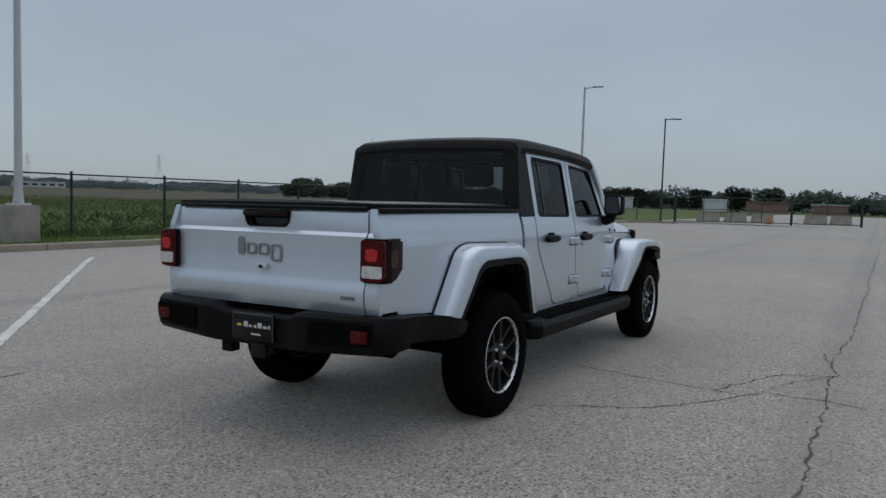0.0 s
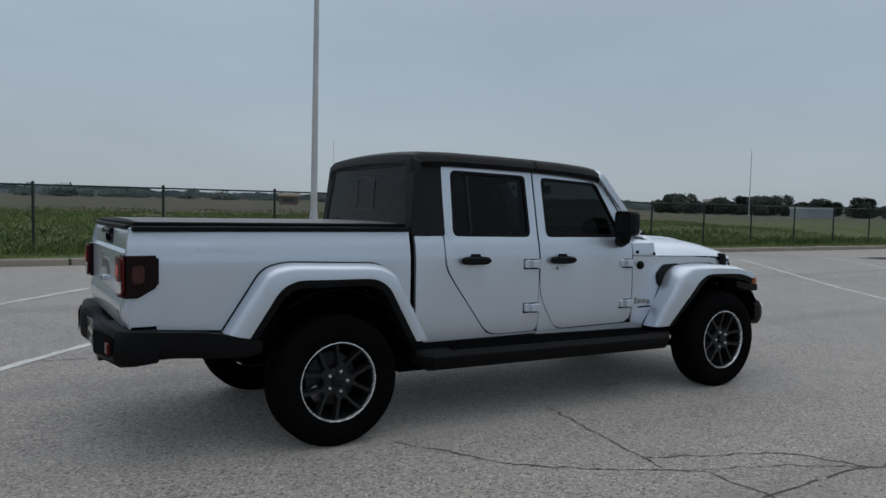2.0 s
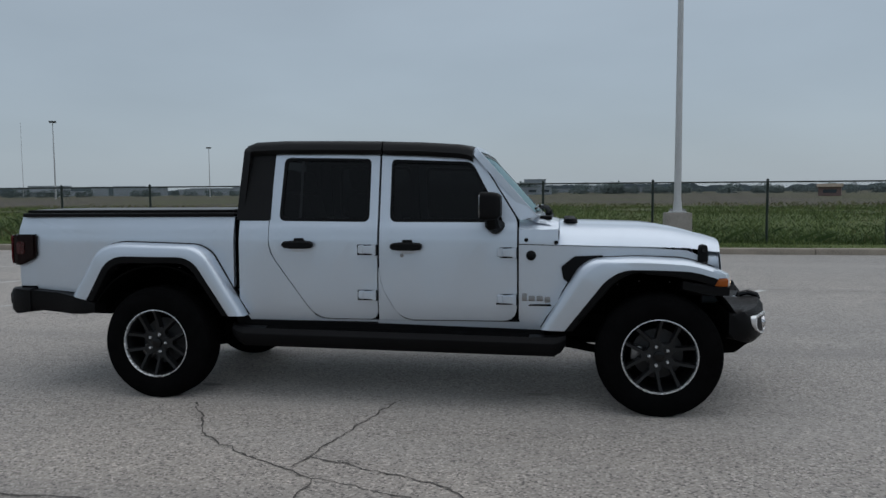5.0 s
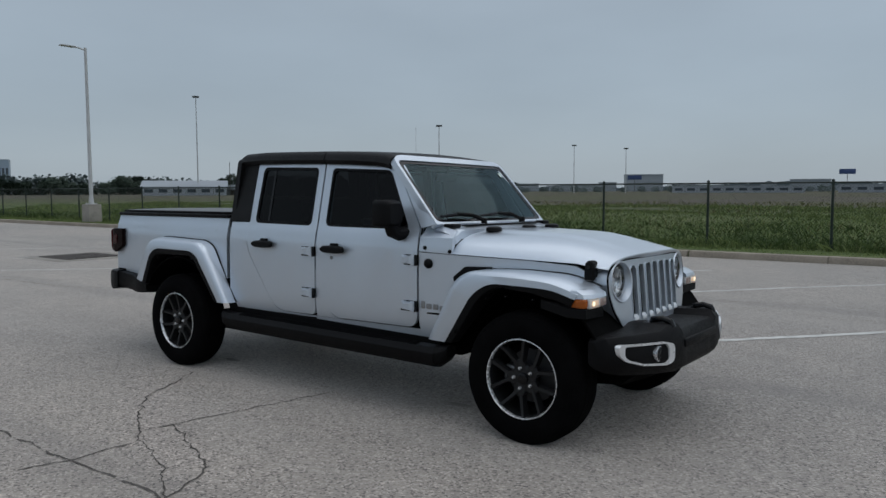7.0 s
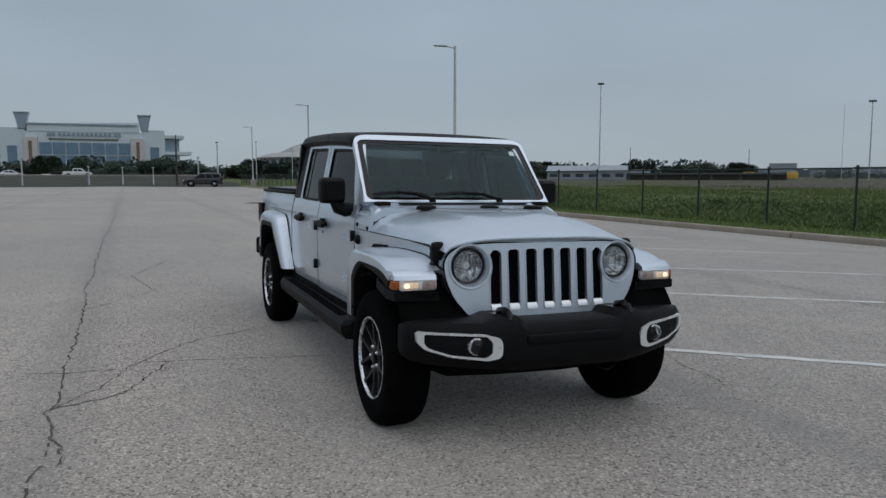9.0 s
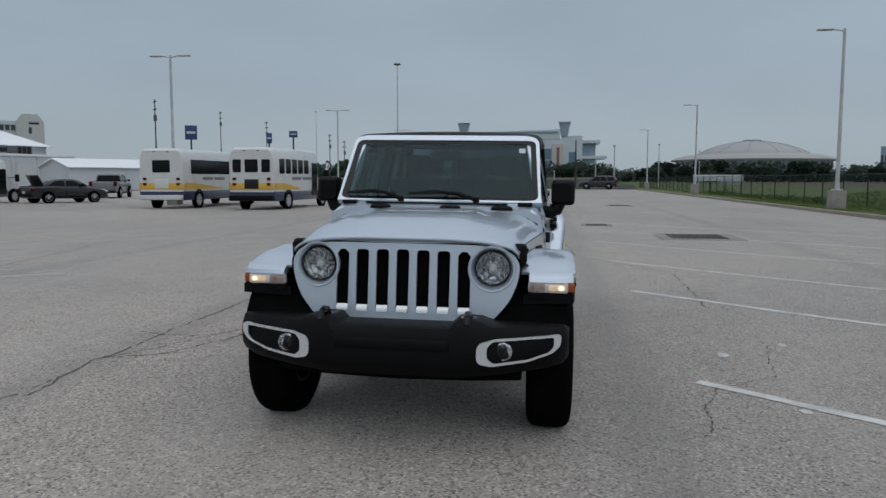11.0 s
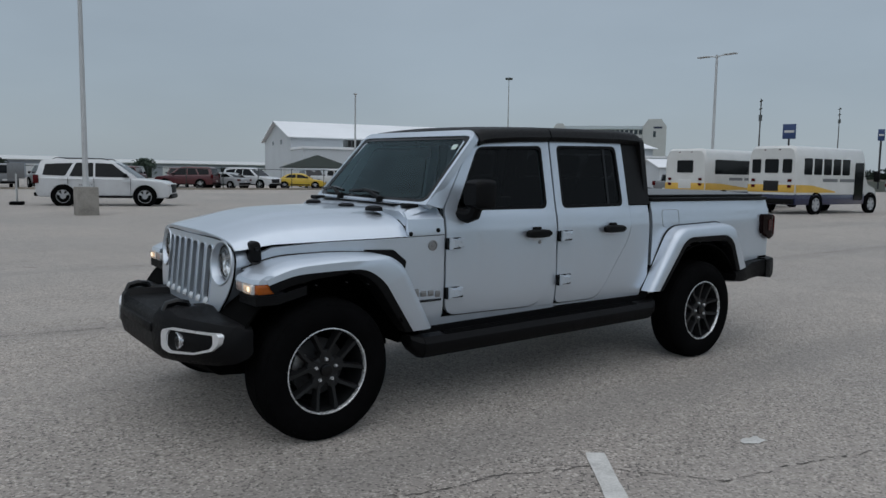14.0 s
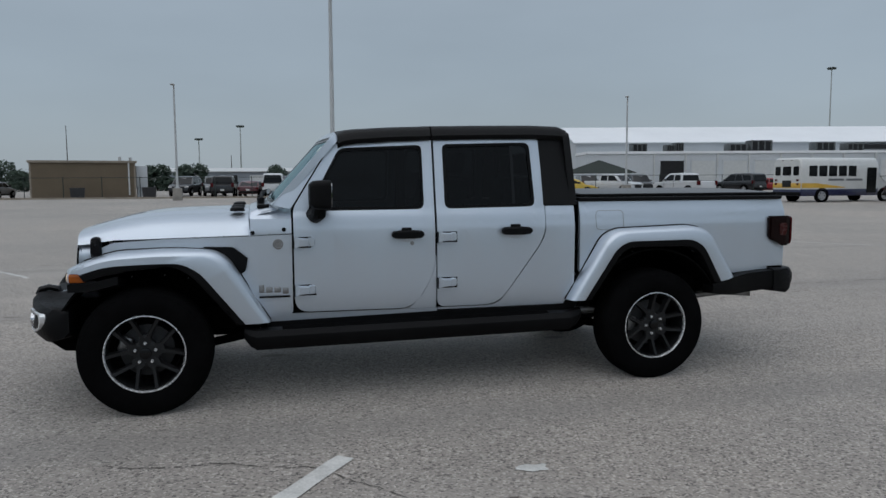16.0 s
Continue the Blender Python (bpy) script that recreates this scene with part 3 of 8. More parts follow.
# ---- light poles ----
def light_pole(x, y, z=0.0, height=8.4, arms=(270,), base=True, pole=GALV, label="tall pale steel light pole on a square concrete base", thick=1.0):
    root = thing("light_pole", label, "light pole", pose(x, y, z), "lot light poles")
    top = 0.0
    if base:
        bb = lofted([[(sx * w, sy * w, h) for sx, sy in ((-1, -1), (1, -1), (1, 1), (-1, 1))] for w, h in ((0.325, -0.2), (0.325, 0.02), (0.320, 0.90), (0.305, 0.93))])
        part("concrete_base", bb, CONCRETE, root, "weathered square concrete base")
        part("base_plate", box(-0.2, 0.2, -0.2, 0.2, 0.93, 0.97, 0.008), GALV, root)
        for sx in (-1, 1):
            for sy in (-1, 1):
                part("anchor_bolt", lofted([circle((0.155 * sx, 0.155 * sy, h), 0.022, 6) for h in (0.97, 1.03)]), STEEL, root)
        top = 0.96
    a, b = 0.092 * thick, 0.062 * thick
    part("shaft", lofted([circle((0, 0, h), q, 12) for h, q in ((top, a * 1.35), (top + 0.25, a * 1.1), (top + 0.3, a), (height, b))]), pole, root)
    for ang in arms:
        arm = part("arm", moved(tube([(0, 0, height - 0.12), (0.35, 0, height - 0.05), (0.6, 0, height - 0.04)], 0.035, 8), pose(0, 0, 0, 0, 0, ang)), pole, root)
        part("lamp_head", moved(box(0.5, 1.2, -0.15, 0.15, height - 0.07, height - 0.005, 0.02), pose(0, 0, 0, 0, 0, ang)), pole, arm)
    return root


light_pole(5.8, 14.4, -0.02)
light_pole(-29.7, 14.2, 0.0)
light_pole(41.3, 13.6, 0.0, 8.6)
light_pole(-66.0, 14.4, 0.05)
light_pole(-102.0, 14.4, 0.05)
light_pole(0.0, -22.4, 0, 8.4, (90, 270))
light_pole(-32.4, -20.5, 0, 8.4, (90, 270))
light_pole(-66.0, -20.5, 0, 8.4, (90, 270))
light_pole(-97.0, -20.0, 0, 8.4, (90, 270))
light_pole(-28.2, -53.3, 0, 8.4, (60,))
light_pole(8.6, -54.2, 0, 8.6, (90,), label="tall pale steel light pole beside the far fence")
light_pole(53.8, 11.6, 0.0, 7.9, (300,), False, DARK_POLE, "dark bronze light pole by the gate", 0.8)

# ---- the silver crew-cab pickup ----
RED_BRIGHT = surface("lit_red_lamp", (0.42, 0.014, 0.014), 0.25, vary=0.3, scales=(30, 120), emit=0.10)
RED_DEEP = surface("deep_red_reflector", (0.045, 0.004, 0.004), 0.25, vary=0.2)
truck = thing("pickup_truck", "silver four-door off-road pickup truck with black hardtop on the lot", "pickup truck", pose(0, 0, 0, -0.8, 0, 0))
WB = 3.487


def half_width(x):
    """Half the body's width at the waist, along its length."""
    if x < 1.4:
        return 0.803 - 0.010 * smooth01(-0.6, -1.16, x)
    return 0.803 - 0.040 * smooth01(1.4, 2.75, x) - 0.125 * smooth01(2.55, 3.85, x)


def side_y(x, z):
    """The body side's distance from the middle plane."""
    w = half_width(x)
    w -= 0.022 * smooth01(0.72, 0.50, z)
    w -= 0.012 * smooth01(1.12, 1.20, z)
    w -= 0.020 * smooth01(1.20, 1.275, z)
    if z > 1.275:
        w -= (z - 1.275) * 0.205
    return w


ZCUTS = (0.52, 0.58, 0.64, 0.72, 1.12, 1.15, 1.18, 1.21, 1.24, 1.275, 1.5)


def rounded(poly, radius, seg=5):
    """Corners of an outline rounded; radius: one for all or one each."""
    out = []
    k = len(poly)
    for i, p in enumerate(poly):
        r = radius[i] if isinstance(radius, (list, tuple)) else radius
        p, a, b = Vector(p), Vector(poly[i - 1]), Vector(poly[(i + 1) % k])
        if r <= 0:
            out.append(tuple(p))
            continue
        u, v = (a - p), (b - p)
        r = min(r, u.length * 0.48, v.length * 0.48)
        u, v = p + u.normalized() * r, p + v.normalized() * r
        for j in range(seg + 1):
            t = j / seg
            out.append(tuple((1 - t) ** 2 * u + 2 * t * (1 - t) * p + t * t * v))
    return out


def plate(outer, holes, place, depth, cuts=(), xcuts=()):
    """A sheet with an outline and holes in (u, v), cut along v and u so that it can bend, laid by place(u, v, d) at depths 0 and depth."""
    bm = bmesh.new()
    edges = []
    for loop in (outer, *holes):
        vs = [bm.verts.new((u, 0, v)) for u, v in loop]
        edges += [bm.edges.new((a, b)) for a, b in zip(vs, vs[1:] + vs[:1])]
    bmesh.ops.triangle_fill(bm, edges=edges, use_beauty=True)
    lo, hi = min(v for _, v in outer), max(v for _, v in outer)
    for c in cuts:
        if lo + 0.002 < c < hi - 0.002:
            bmesh.ops.bisect_plane(bm, geom=bm.verts[:] + bm.edges[:] + bm.faces[:], plane_co=(0, 0, c), plane_no=(0, 0, 1), dist=1e-5)
    for c in xcuts:
        bmesh.ops.bisect_plane(bm, geom=bm.verts[:] + bm.edges[:] + bm.faces[:], plane_co=(c, 0, 0), plane_no=(1, 0, 0), dist=1e-5)
    if depth:
        g = bmesh.ops.extrude_face_region(bm, geom=bm.faces[:], use_keep_orig=True)
        back = {v for v in g["geom"] if isinstance(v, bmesh.types.BMVert)}
    else:
        back = set()
    for v in bm.verts:
        v.co = place(v.co.x, v.co.z, depth if v in back else 0.0)
    bmesh.ops.recalc_face_normals(bm, faces=bm.faces)
    return bm


def on_side(s, lift=0.0):
    return lambda u, v, d: (u, s * (side_y(u, v) + lift - d), v)


def mirrored(poly):
    return [(-a, b) for a, b in reversed(poly)]


XC = tuple(0.1 * k for k in range(-12, 40))
# outlines (x, z)
REAR_DOOR = rounded([(0.838, 1.757), (1.605, 1.738), (1.605, 0.585), (1.165, 0.585), (0.815, 1.06), (0.815, 1.27)], [0.03, 0.015, 0.06, 0.10, 0.10, 0.0])
FRONT_DOOR = rounded([(1.620, 1.738), (2.300, 1.706), (2.570, 1.275), (2.570, 0.585), (1.770, 0.585), (1.620, 0.84)], [0.015, 0.03, 0.04, 0.10, 0.10, 0.10])
REAR_GLASS = rounded([(0.905, 1.722), (1.545, 1.706), (1.545, 1.262), (0.885, 1.270)], [0.05, 0.04, 0.05, 0.05])
FRONT_GLASS = rounded([(1.690, 1.700), (2.255, 1.676), (2.482, 1.258), (1.690, 1.262)], [0.04, 0.05, 0.045, 0.05])


def shrunk(poly, d):
    cx = sum(p[0] for p in poly) / len(poly)
    cz = sum(p[1] for p in poly) / len(poly)
    rx = max(abs(p[0] - cx) for p in poly)
    rz = max(abs(p[1] - cz) for p in poly)
    return [(cx + (x - cx) * (1 - d / rx), cz + (z - cz) * (1 - d / rz)) for x, z in poly]


def grown(poly, d):
    return shrunk(poly, -d)


def sweep(points, sections):
    """A skin along points (x, z): each section gives (y, n) pairs, n along the outward normal of the line."""
    rings = []
    k = len(points)
    for i, (x, z) in enumerate(points):
        a, b = points[max(i - 1, 0)], points[min(i + 1, k - 1)]
        tx, tz = b[0] - a[0], b[1] - a[1]
        d = math.hypot(tx, tz)
        nx, nz = -tz / d, tx / d
        rings.append([(x + nx * n, y, z + nz * n) for y, n in sections(i / (k - 1))])
    return rings


def flipped(rings, s):
    return [[(x, s * y, z) for x, y, z in ring] for ring in rings]


def soft_path(pts, radius, seg=6):
    out = [pts[0]]
    for a, p, b in zip(pts, pts[1:], pts[2:]):
        p, a, b = Vector(p), Vector(a), Vector(b)
        r = min(radius, (a - p).length * 0.48, (b - p).length * 0.48)
        u, v = p + (a - p).normalized() * r, p + (b - p).normalized() * r
        out += [tuple((1 - t / seg) ** 2 * u + 2 * t / seg * (1 - t / seg) * p + (t / seg) ** 2 * v) for t in range(seg + 1)]
    return out + [pts[-1]]


# flares: the line where each meets the body, and the line where paint ends and the black lip begins
FLARE_R = soft_path([(-0.668, 0.722), (-0.435, 1.078), (-0.31, 1.112), (0.285, 1.096), (0.385, 1.045), (0.645, 0.600)], 0.12)
LIP_R = soft_path([(-0.540, 0.700), (-0.372, 0.972), (-0.275, 1.022), (0.235, 1.018), (0.325, 0.968), (0.545, 0.600)], 0.10)
FLARE_F = soft_path([(2.742, 0.545), (2.992, 0.962), (3.085, 1.018), (3.38, 1.027), (3.70, 1.006), (3.868, 0.948)], 0.12)
LIP_F = soft_path([(2.890, 0.543), (3.150, 0.890), (3.262, 0.957), (3.46, 0.958), (3.70, 0.950), (3.845, 0.905)], 0.10)


def flare_rings(outer, lip, pairs):
    """Rings of (y, part of the way from the body line to the lip line, metres past that)."""
    rings = []
    for (ox, oz), (ix, iz) in zip(outer, lip):
        dx, dz = ix - ox, iz - oz
        d = math.hypot(dx, dz)
        tuck = (0.55 if ox > 2.5 else 0.70)
        k = tuck + (1 - tuck) * smooth01(0.52, 0.92, oz) if ox < 3.3 else 1.0
        rings.append([(ox + dx * (q + e / d), y if y < 0.80 else 0.80 + (y - 0.80) * k, oz + dz * (q + e / d)) for y, q, e in pairs])
    return rings


PAINT_SEC = ((0.61, 0.0, -0.010), (0.80, 0.0, -0.009), (0.880, 0.0, -0.006), (0.910, 0.0, 0.002), (0.928, 0.10, 0.006), (0.938, 0.32, 0.0), (0.941, 1.0, 0.0), (0.925, 1.0, 0.0), (0.915, 0.35, 0.0), (0.88, 0.16, 0.0), (0.61, 0.12, 0.0))
LIP_SEC = ((0.920, 1.0, 0.0), (0.943, 1.0, 0.0), (0.944, 1.0, 0.016), (0.937, 1.0, 0.048), (0.905, 1.0, 0.056), (0.80, 1.0, 0.056), (0.80, 1.0, 0.036), (0.90, 1.0, 0.036))


def seal_rings(path, lip):
    """A thin bead where the flare meets the body side."""
    rings = []
    for ring in flare_rings(path, lip, ((0.0, 0.0, -0.018), (0.0, 0.0, -0.016), (0.0, 0.0, -0.008), (0.0, 0.0, -0.004))):
        rings.append([(x, side_y(x, z) + dy, z) for (x, _, z), dy in zip(ring, (-0.03, 0.008, 0.012, -0.03))])
    return rings



def wheel_cut(path, inset):
    """The edge of a wheel opening, inset from the flare's outline."""
    cx = sum(p[0] for p in path) / len(path)
    return [(cx + (x - cx) * (1 - inset), z - inset * 0.35) for x, z in path]


# -- body shell
inner = merged(
    box(0.58, 2.62, -0.735, 0.735, 0.46, 0.60),
    box(0.585, 0.64, -0.74, 0.74, 0.50, 1.27),
    box(-1.10, 0.50, -0.66, 0.66, 0.62, 0.72),
    box(2.6, 2.72, -0.70, 0.70, 0.55, 1.15),
    box(2.70, 3.80, -0.44, 0.44, 0.62, 0.98),
)
part("underbody", inner, UNDER, truck, "dark floor pan and bulkheads")
for s in (-1, 1):
    # cab corner behind the rear door, sill, cowl side
    corner = [(0.590, 1.272), (0.590, 0.70), (0.665, 0.565), (1.60, 0.565), (1.60, 0.579), (1.25, 0.579), (1.198, 0.585), (1.152, 0.604), (1.101, 0.662), (0.868, 0.974), (0.826, 1.042), (0.811, 1.10), (0.810, 1.16), (0.808, 1.272)]
    part("cab_side_panel", plate(corner, [], on_side(s), 0.03, ZCUTS, XC), SILVER, truck)
    part("pillar_foot", plate([(1.6125, 0.95), (1.6125, 0.5785), (1.86, 0.5785), (1.80, 0.588), (1.766, 0.610), (1.714, 0.673), (1.665, 0.756), (1.628, 0.842)], [], on_side(s), 0.03, ZCUTS, XC), SILVER, truck)
    part("sill_panel", plate([(1.604, 0.540), (2.73, 0.520), (2.73, 0.577), (1.604, 0.577)], [], on_side(s), 0.03, ZCUTS, XC), SILVER, truck)
    part("rocker_guard", plate([(0.60, 0.460), (2.77, 0.445), (2.745, 0.526), (1.60, 0.556), (0.66, 0.566), (0.50, 0.80), (0.50, 0.72)], [], on_side(s, 0.006), 0.05, ZCUTS, XC), BLACK_PLASTIC, truck, "textured black rocker guard")
    fender = [(2.583, 1.108), (2.583, 0.60), (2.60, 0.548), (2.755, 0.548), (3.03, 0.97), (3.155, 1.03), (3.70, 0.98), (3.84, 0.93), (3.84, 1.005), (3.70, 1.068), (3.4, 1.086), (2.860, 1.100)]
    part("front_wing", plate(fender, [], on_side(s), 0.03, ZCUTS, XC), SILVER, truck)
    part("wing_vent", plate(rounded([(2.866, 0.958), (2.955, 1.030), (3.15, 1.036), (3.05, 0.955), (2.925, 0.845), (2.882, 0.875)], 0.012, 3), [], on_side(s, 0.012), 0.03, ZCUTS + (0.87, 0.90, 0.93, 0.97), XC), BLACK_PLASTIC, truck, "black wing air vent")
    cowl = [(2.583, 1.275), (2.583, 1.114), (2.846, 1.105), (2.846, 1.225), (2.835, 1.252), (2.80, 1.268), (2.72, 1.283)]
    part("cowl_side", plate(cowl, [], lambda u, v, d, s=s: (u, s * (side_y(u, min(v, 1.275)) - d - 0.055 * smooth01(1.20, 1.275, v)), v), 0.03, ZCUTS, XC), SILVER, truck)
    for bx, bz in ((2.632, 1.140), (2.832, 1.122)):
        y0 = side_y(bx, bz)
        part("cowl_bolt", lofted([circle((bx, s * (y0 + d), bz), r, 10, "y") for d, r in ((-0.01, 0.014), (0.006, 0.014), (0.009, 0.009))]), BLACK_PLASTIC, truck)
    # doors
    for nm, outline, pane, hx, hy in (("rear_door", REAR_DOOR, REAR_GLASS, 1.04, 1.605), ("front_door", FRONT_DOOR, FRONT_GLASS, 1.815, 2.570)):
        door = part(nm, plate(outline, [pane], on_side(s, 0.004), 0.05, ZCUTS, XC), SILVER, truck)
        part("window_seal", plate(pane, [shrunk(pane, 0.022)], on_side(s, 0.002), 0.012, (1.5,), ()), BLACK_PLASTIC, door, "black rubber window seal")
        gl = part("window", plate(shrunk(pane, 0.020), [], on_side(s, -0.008), 0, (1.5,), ()), SIDE_GLASS, door, "dark tinted glass", 0.0)
        gl.visible_shadow = False
        if nm == "rear_door":
            part("window_divider", plate([(1.03, 1.272), (1.052, 1.272), (1.052, 1.716), (1.03, 1.716)], [], on_side(s, -0.003), 0.008, (1.4, 1.5, 1.6), ()), GLOSS_BLACK, door, "black window divider")
        hz = 1.105 if nm == "rear_door" else 1.095
        y0 = side_y(hx, hz) + 0.004
        hb = lofted([[(hx - 0.098 + px, s * (y0 + d), hz + q * r) for q in (-1, -0.6, 0.6, 1) for d in ((0.038, 0.050, 0.050, 0.038)[(-1, -0.6, 0.6, 1).index(q)],)] + [(hx - 0.098 + px, s * (y0 + 0.018), hz + r), (hx - 0.098 + px, s * (y0 + 0.018), hz - r)] for px, r in ((-0.012, 0.012), (0.004, 0.024), (0.05, 0.028), (0.15, 0.028), (0.192, 0.024), (0.208, 0.012))])
        part("door_handle", hb, BLACK_PLASTIC, door, "black pull handle")
        part("handle_mount", merged(box(hx - 0.09, hx - 0.05, *sorted((s * (y0 - 0.002), s * (y0 + 0.03))), hz - 0.016, hz + 0.016, 0.004), box(hx + 0.055, hx + 0.09, *sorted((s * (y0 - 0.002), s * (y0 + 0.03))), hz - 0.016, hz + 0.016, 0.004), box(hx - 0.03, hx + 0.04, *sorted((s * (y0 - 0.002), s * (y0 + 0.028))), hz + 0.016, hz + 0.046, 0.008)), BLACK_PLASTIC, door)
        part("handle_recess", lofted([circle((hx, s * (y0 + d), hz), r, 18, "y", r * 0.62) for d, r in ((0.0015, 0.085), (0.0025, 0.080))]), SILVER, door)
        if nm == "front_door":
            part("lock_cylinder", lofted([circle((hx - 0.035, s * (y0 + d), hz - 0.062), r, 10, "y") for d, r in ((-0.005, 0.014), (0.005, 0.014), (0.007, 0.010))]), STEEL, door)
        for hgz in ((1.072, 0.757) if nm == "rear_door" else (1.055, 0.737)):
            y0 = side_y(hy, hgz) + 0.004
            # a cast leaf: thick at the knuckle, stepped down to a foot with a bolt
            rows = ((-0.136, 0.016, 0.010), (-0.130, 0.028, 0.018), (-0.098, 0.032, 0.020), (-0.088, 0.026, 0.048), (-0.030, 0.030, 0.054), (-0.014, 0.032, 0.044), (-0.010, 0.030, 0.010))
            hinge = part("hinge", lofted([[(hy + px, s * (y0 + dep * q), hgz + h * w) for w, q in ((-1, 0.0), (-0.96, 0.7), (-0.80, 1.0), (0.80, 1.0), (0.96, 0.7), (1, 0.0))] for px, h, dep in rows]), SILVER, door)
            # a slightly larger black plate paints the shadow round the hinge
            part("hinge_shadow", box(hy - 0.141, hy - 0.008, *sorted((s * (y0 - 0.006), s * (y0 + 0.003))), hgz - 0.039, hgz + 0.035, 0.001), GLOSS_BLACK, hinge, "thin black gasket")
            part("hinge_knuckle", lofted([circle((hy - 0.016, s * (y0 + 0.030), hgz + q), 0.014, 10) for q in (-0.036, 0.036)]), SILVER, hinge)
            part("hinge_gap", box(hy - 0.011, hy + 0.004, *sorted((s * (y0 - 0.01), s * (y0 + 0.026))), hgz - 0.040, hgz + 0.034, 0.002), GLOSS_BLACK, hinge)
            part("hinge_bolt", merged(*[lofted([circle((hy - 0.085 + 0.03 * k, s * (y0 + 0.049 + d + 0.003 * k), hgz + 0.012 * (-1) ** k), 0.006, 8, "y") for d in (-0.004, 0.007)]) for k in (0, 1)]), SILVER, hinge)
        # weather strip gap behind the door
        part("door_shut", plate(grown(outline, 0.009), [shrunk(pane, -0.02)], on_side(s, -0.018), 0.004, ZCUTS, ()), UNDER, door, "dark door shut")
    # bed side with a wheel opening
    arch = [(x, z) for x, z in wheel_cut(FLARE_R, 0.06)]
    bed = [(0.548, 1.305), (-1.150, 1.322), (-1.170, 1.20), (-1.160, 0.775), (-0.60, 0.735)] + sorted([p for p in arch if p[1] > 0.76], key=lambda p: p[0]) + [(0.548, 0.74)]
    part("bed_side", plate(bed, [], on_side(s, 0.0), 0.04, ZCUTS, XC), SILVER, truck)
    # flares
    for nm, path, lip in (("rear_flare", FLARE_R, LIP_R), ("front_flare", FLARE_F, LIP_F)):
        fl = part(nm, lofted(flipped(flare_rings(path, lip, PAINT_SEC), s)), SILVER, truck)
        part("flare_lip", lofted(flipped(flare_rings(path, lip, LIP_SEC), s)), BLACK_PLASTIC, fl, "black plastic lip")
        part("flare_seal", lofted(flipped(seal_rings(path, lip), s)), GLOSS_BLACK, fl, "thin black rubber seal")
        cx0 = 0.0 if nm == "rear_flare" else WB
        part("wheel_liner", lofted(flipped(sweep([(cx0 + 0.54 * math.cos(a), 0.44 + 0.52 * math.sin(a)) for a in [radians(20 + 140 * k / 14) for k in range(15)]], lambda t: ((0.28, 0.0), (0.90, 0.0), (0.90, 0.012), (0.28, 0.012))), s), ), UNDER, fl, "black wheel-arch liner")
        part("liner_wall", box(cx0 - 0.55, cx0 + 0.35, *sorted((s * 0.36, s * 0.37)), 0.5, 0.97), UNDER, fl)
        for k in range(5):
            px, pz = lip[3 + 6 * k]
            part("liner_clip", lofted([circle((px, s * (0.905 + o), pz - 0.075), 0.004, 6, "y") for o in (-0.02, 0.004)]), DARK_POLE, fl)
    # step rail
    SEC = ((-0.06, 0.035), (0.04, 0.062), (0.105, 0.054), (0.132, 0.018), (0.128, -0.035), (0.10, -0.072), (0.03, -0.084), (-0.06, -0.06))
    rail_z = lambda x: 0.470 - 0.010 * (x - 0.6)
    rail = lofted([[(x, s * (0.80 + dy), rail_z(x) + dz) for dy, dz in SEC] for x in (0.66, 0.70, 1.2, 1.8, 2.4, 2.79, 2.83)])
    step = part("step_rail", rail, BLACK_PLASTIC, truck, "black side step rail")
    for k in range(3):
        part("step_tread", lofted([[(x, s * y, rail_z(x) + z) for y, z in ((0.842 + 0.022 * k, 0.052), (0.858 + 0.022 * k, 0.050), (0.858 + 0.022 * k, 0.066 - 0.003 * k), (0.842 + 0.022 * k, 0.067 - 0.003 * k))] for x in (0.82, 1.7, 2.66)]), RUBBER, step, "ribbed rubber tread")
    for bx in (0.9, 1.75, 2.55):
        part("step_bracket", box(bx - 0.03, bx + 0.03, *sorted((s * 0.55, s * 0.86)), 0.40, 0.44, 0.008), UNDER, step)
    for ex, en in ((0.56, 0.675), (2.90, 2.815)):
        part("end_cap", lofted([[(ex + (en - ex) * k, s * (0.80 + dy * q), rail_z(ex) + lift + dz * q) for dy, dz in SEC] for k, q, lift in ((0, 0.55, 0.035), (0.45, 0.86, 0.012), (1.0, 0.995, 0.0))]), BLACK_PLASTIC, step)
    # tail lamp
    lamp_plan = [(-1.01, 0.70), (-1.01, 0.826), (-1.12, 0.842), (-1.165, 0.842), (-1.190, 0.828), (-1.204, 0.800), (-1.208, 0.688), (-1.1, 0.688)]
    tl = part("tail_lamp", plan_slab([(x, s * y) for x, y in lamp_plan], 0.944, 1.172, 0.014), SMOKE_LENS, truck, "smoked red tail lamp")
    for v in tl.data.vertices:
        # the lower front corner is cut back
        if v.co.z < 1.0:
            v.co.z += 0.055 * smooth01(-1.11, -1.01, v.co.x)
    face_l = rounded([(0.694, 0.952), (0.815, 0.952), (0.836, 0.985), (0.836, 1.150), (0.818, 1.166), (0.694, 1.166)], 0.016, 3)
    put_l = lambda u, v, d, s=s: (-1.2125 + 0.30 * max(0.0, u - 0.79) - d * 0 + d, s * u, v)
    part("lamp_surround", plate(face_l, [], put_l, 0.012, (), (0.75, 0.79, 0.82)), RED_LENS, tl, "dark red lamp bezel")
    part("brake_lens", plate(rounded([(0.704, 1.046), (0.828, 1.046), (0.828, 1.152), (0.704, 1.152)], 0.014, 3), [], lambda u, v, d, s=s: (put_l(u, v, 0)[0] - 0.004 + d, s * u, v), 0.006, (), (0.75, 0.79)), RED_LENS, tl, "red brake lens")
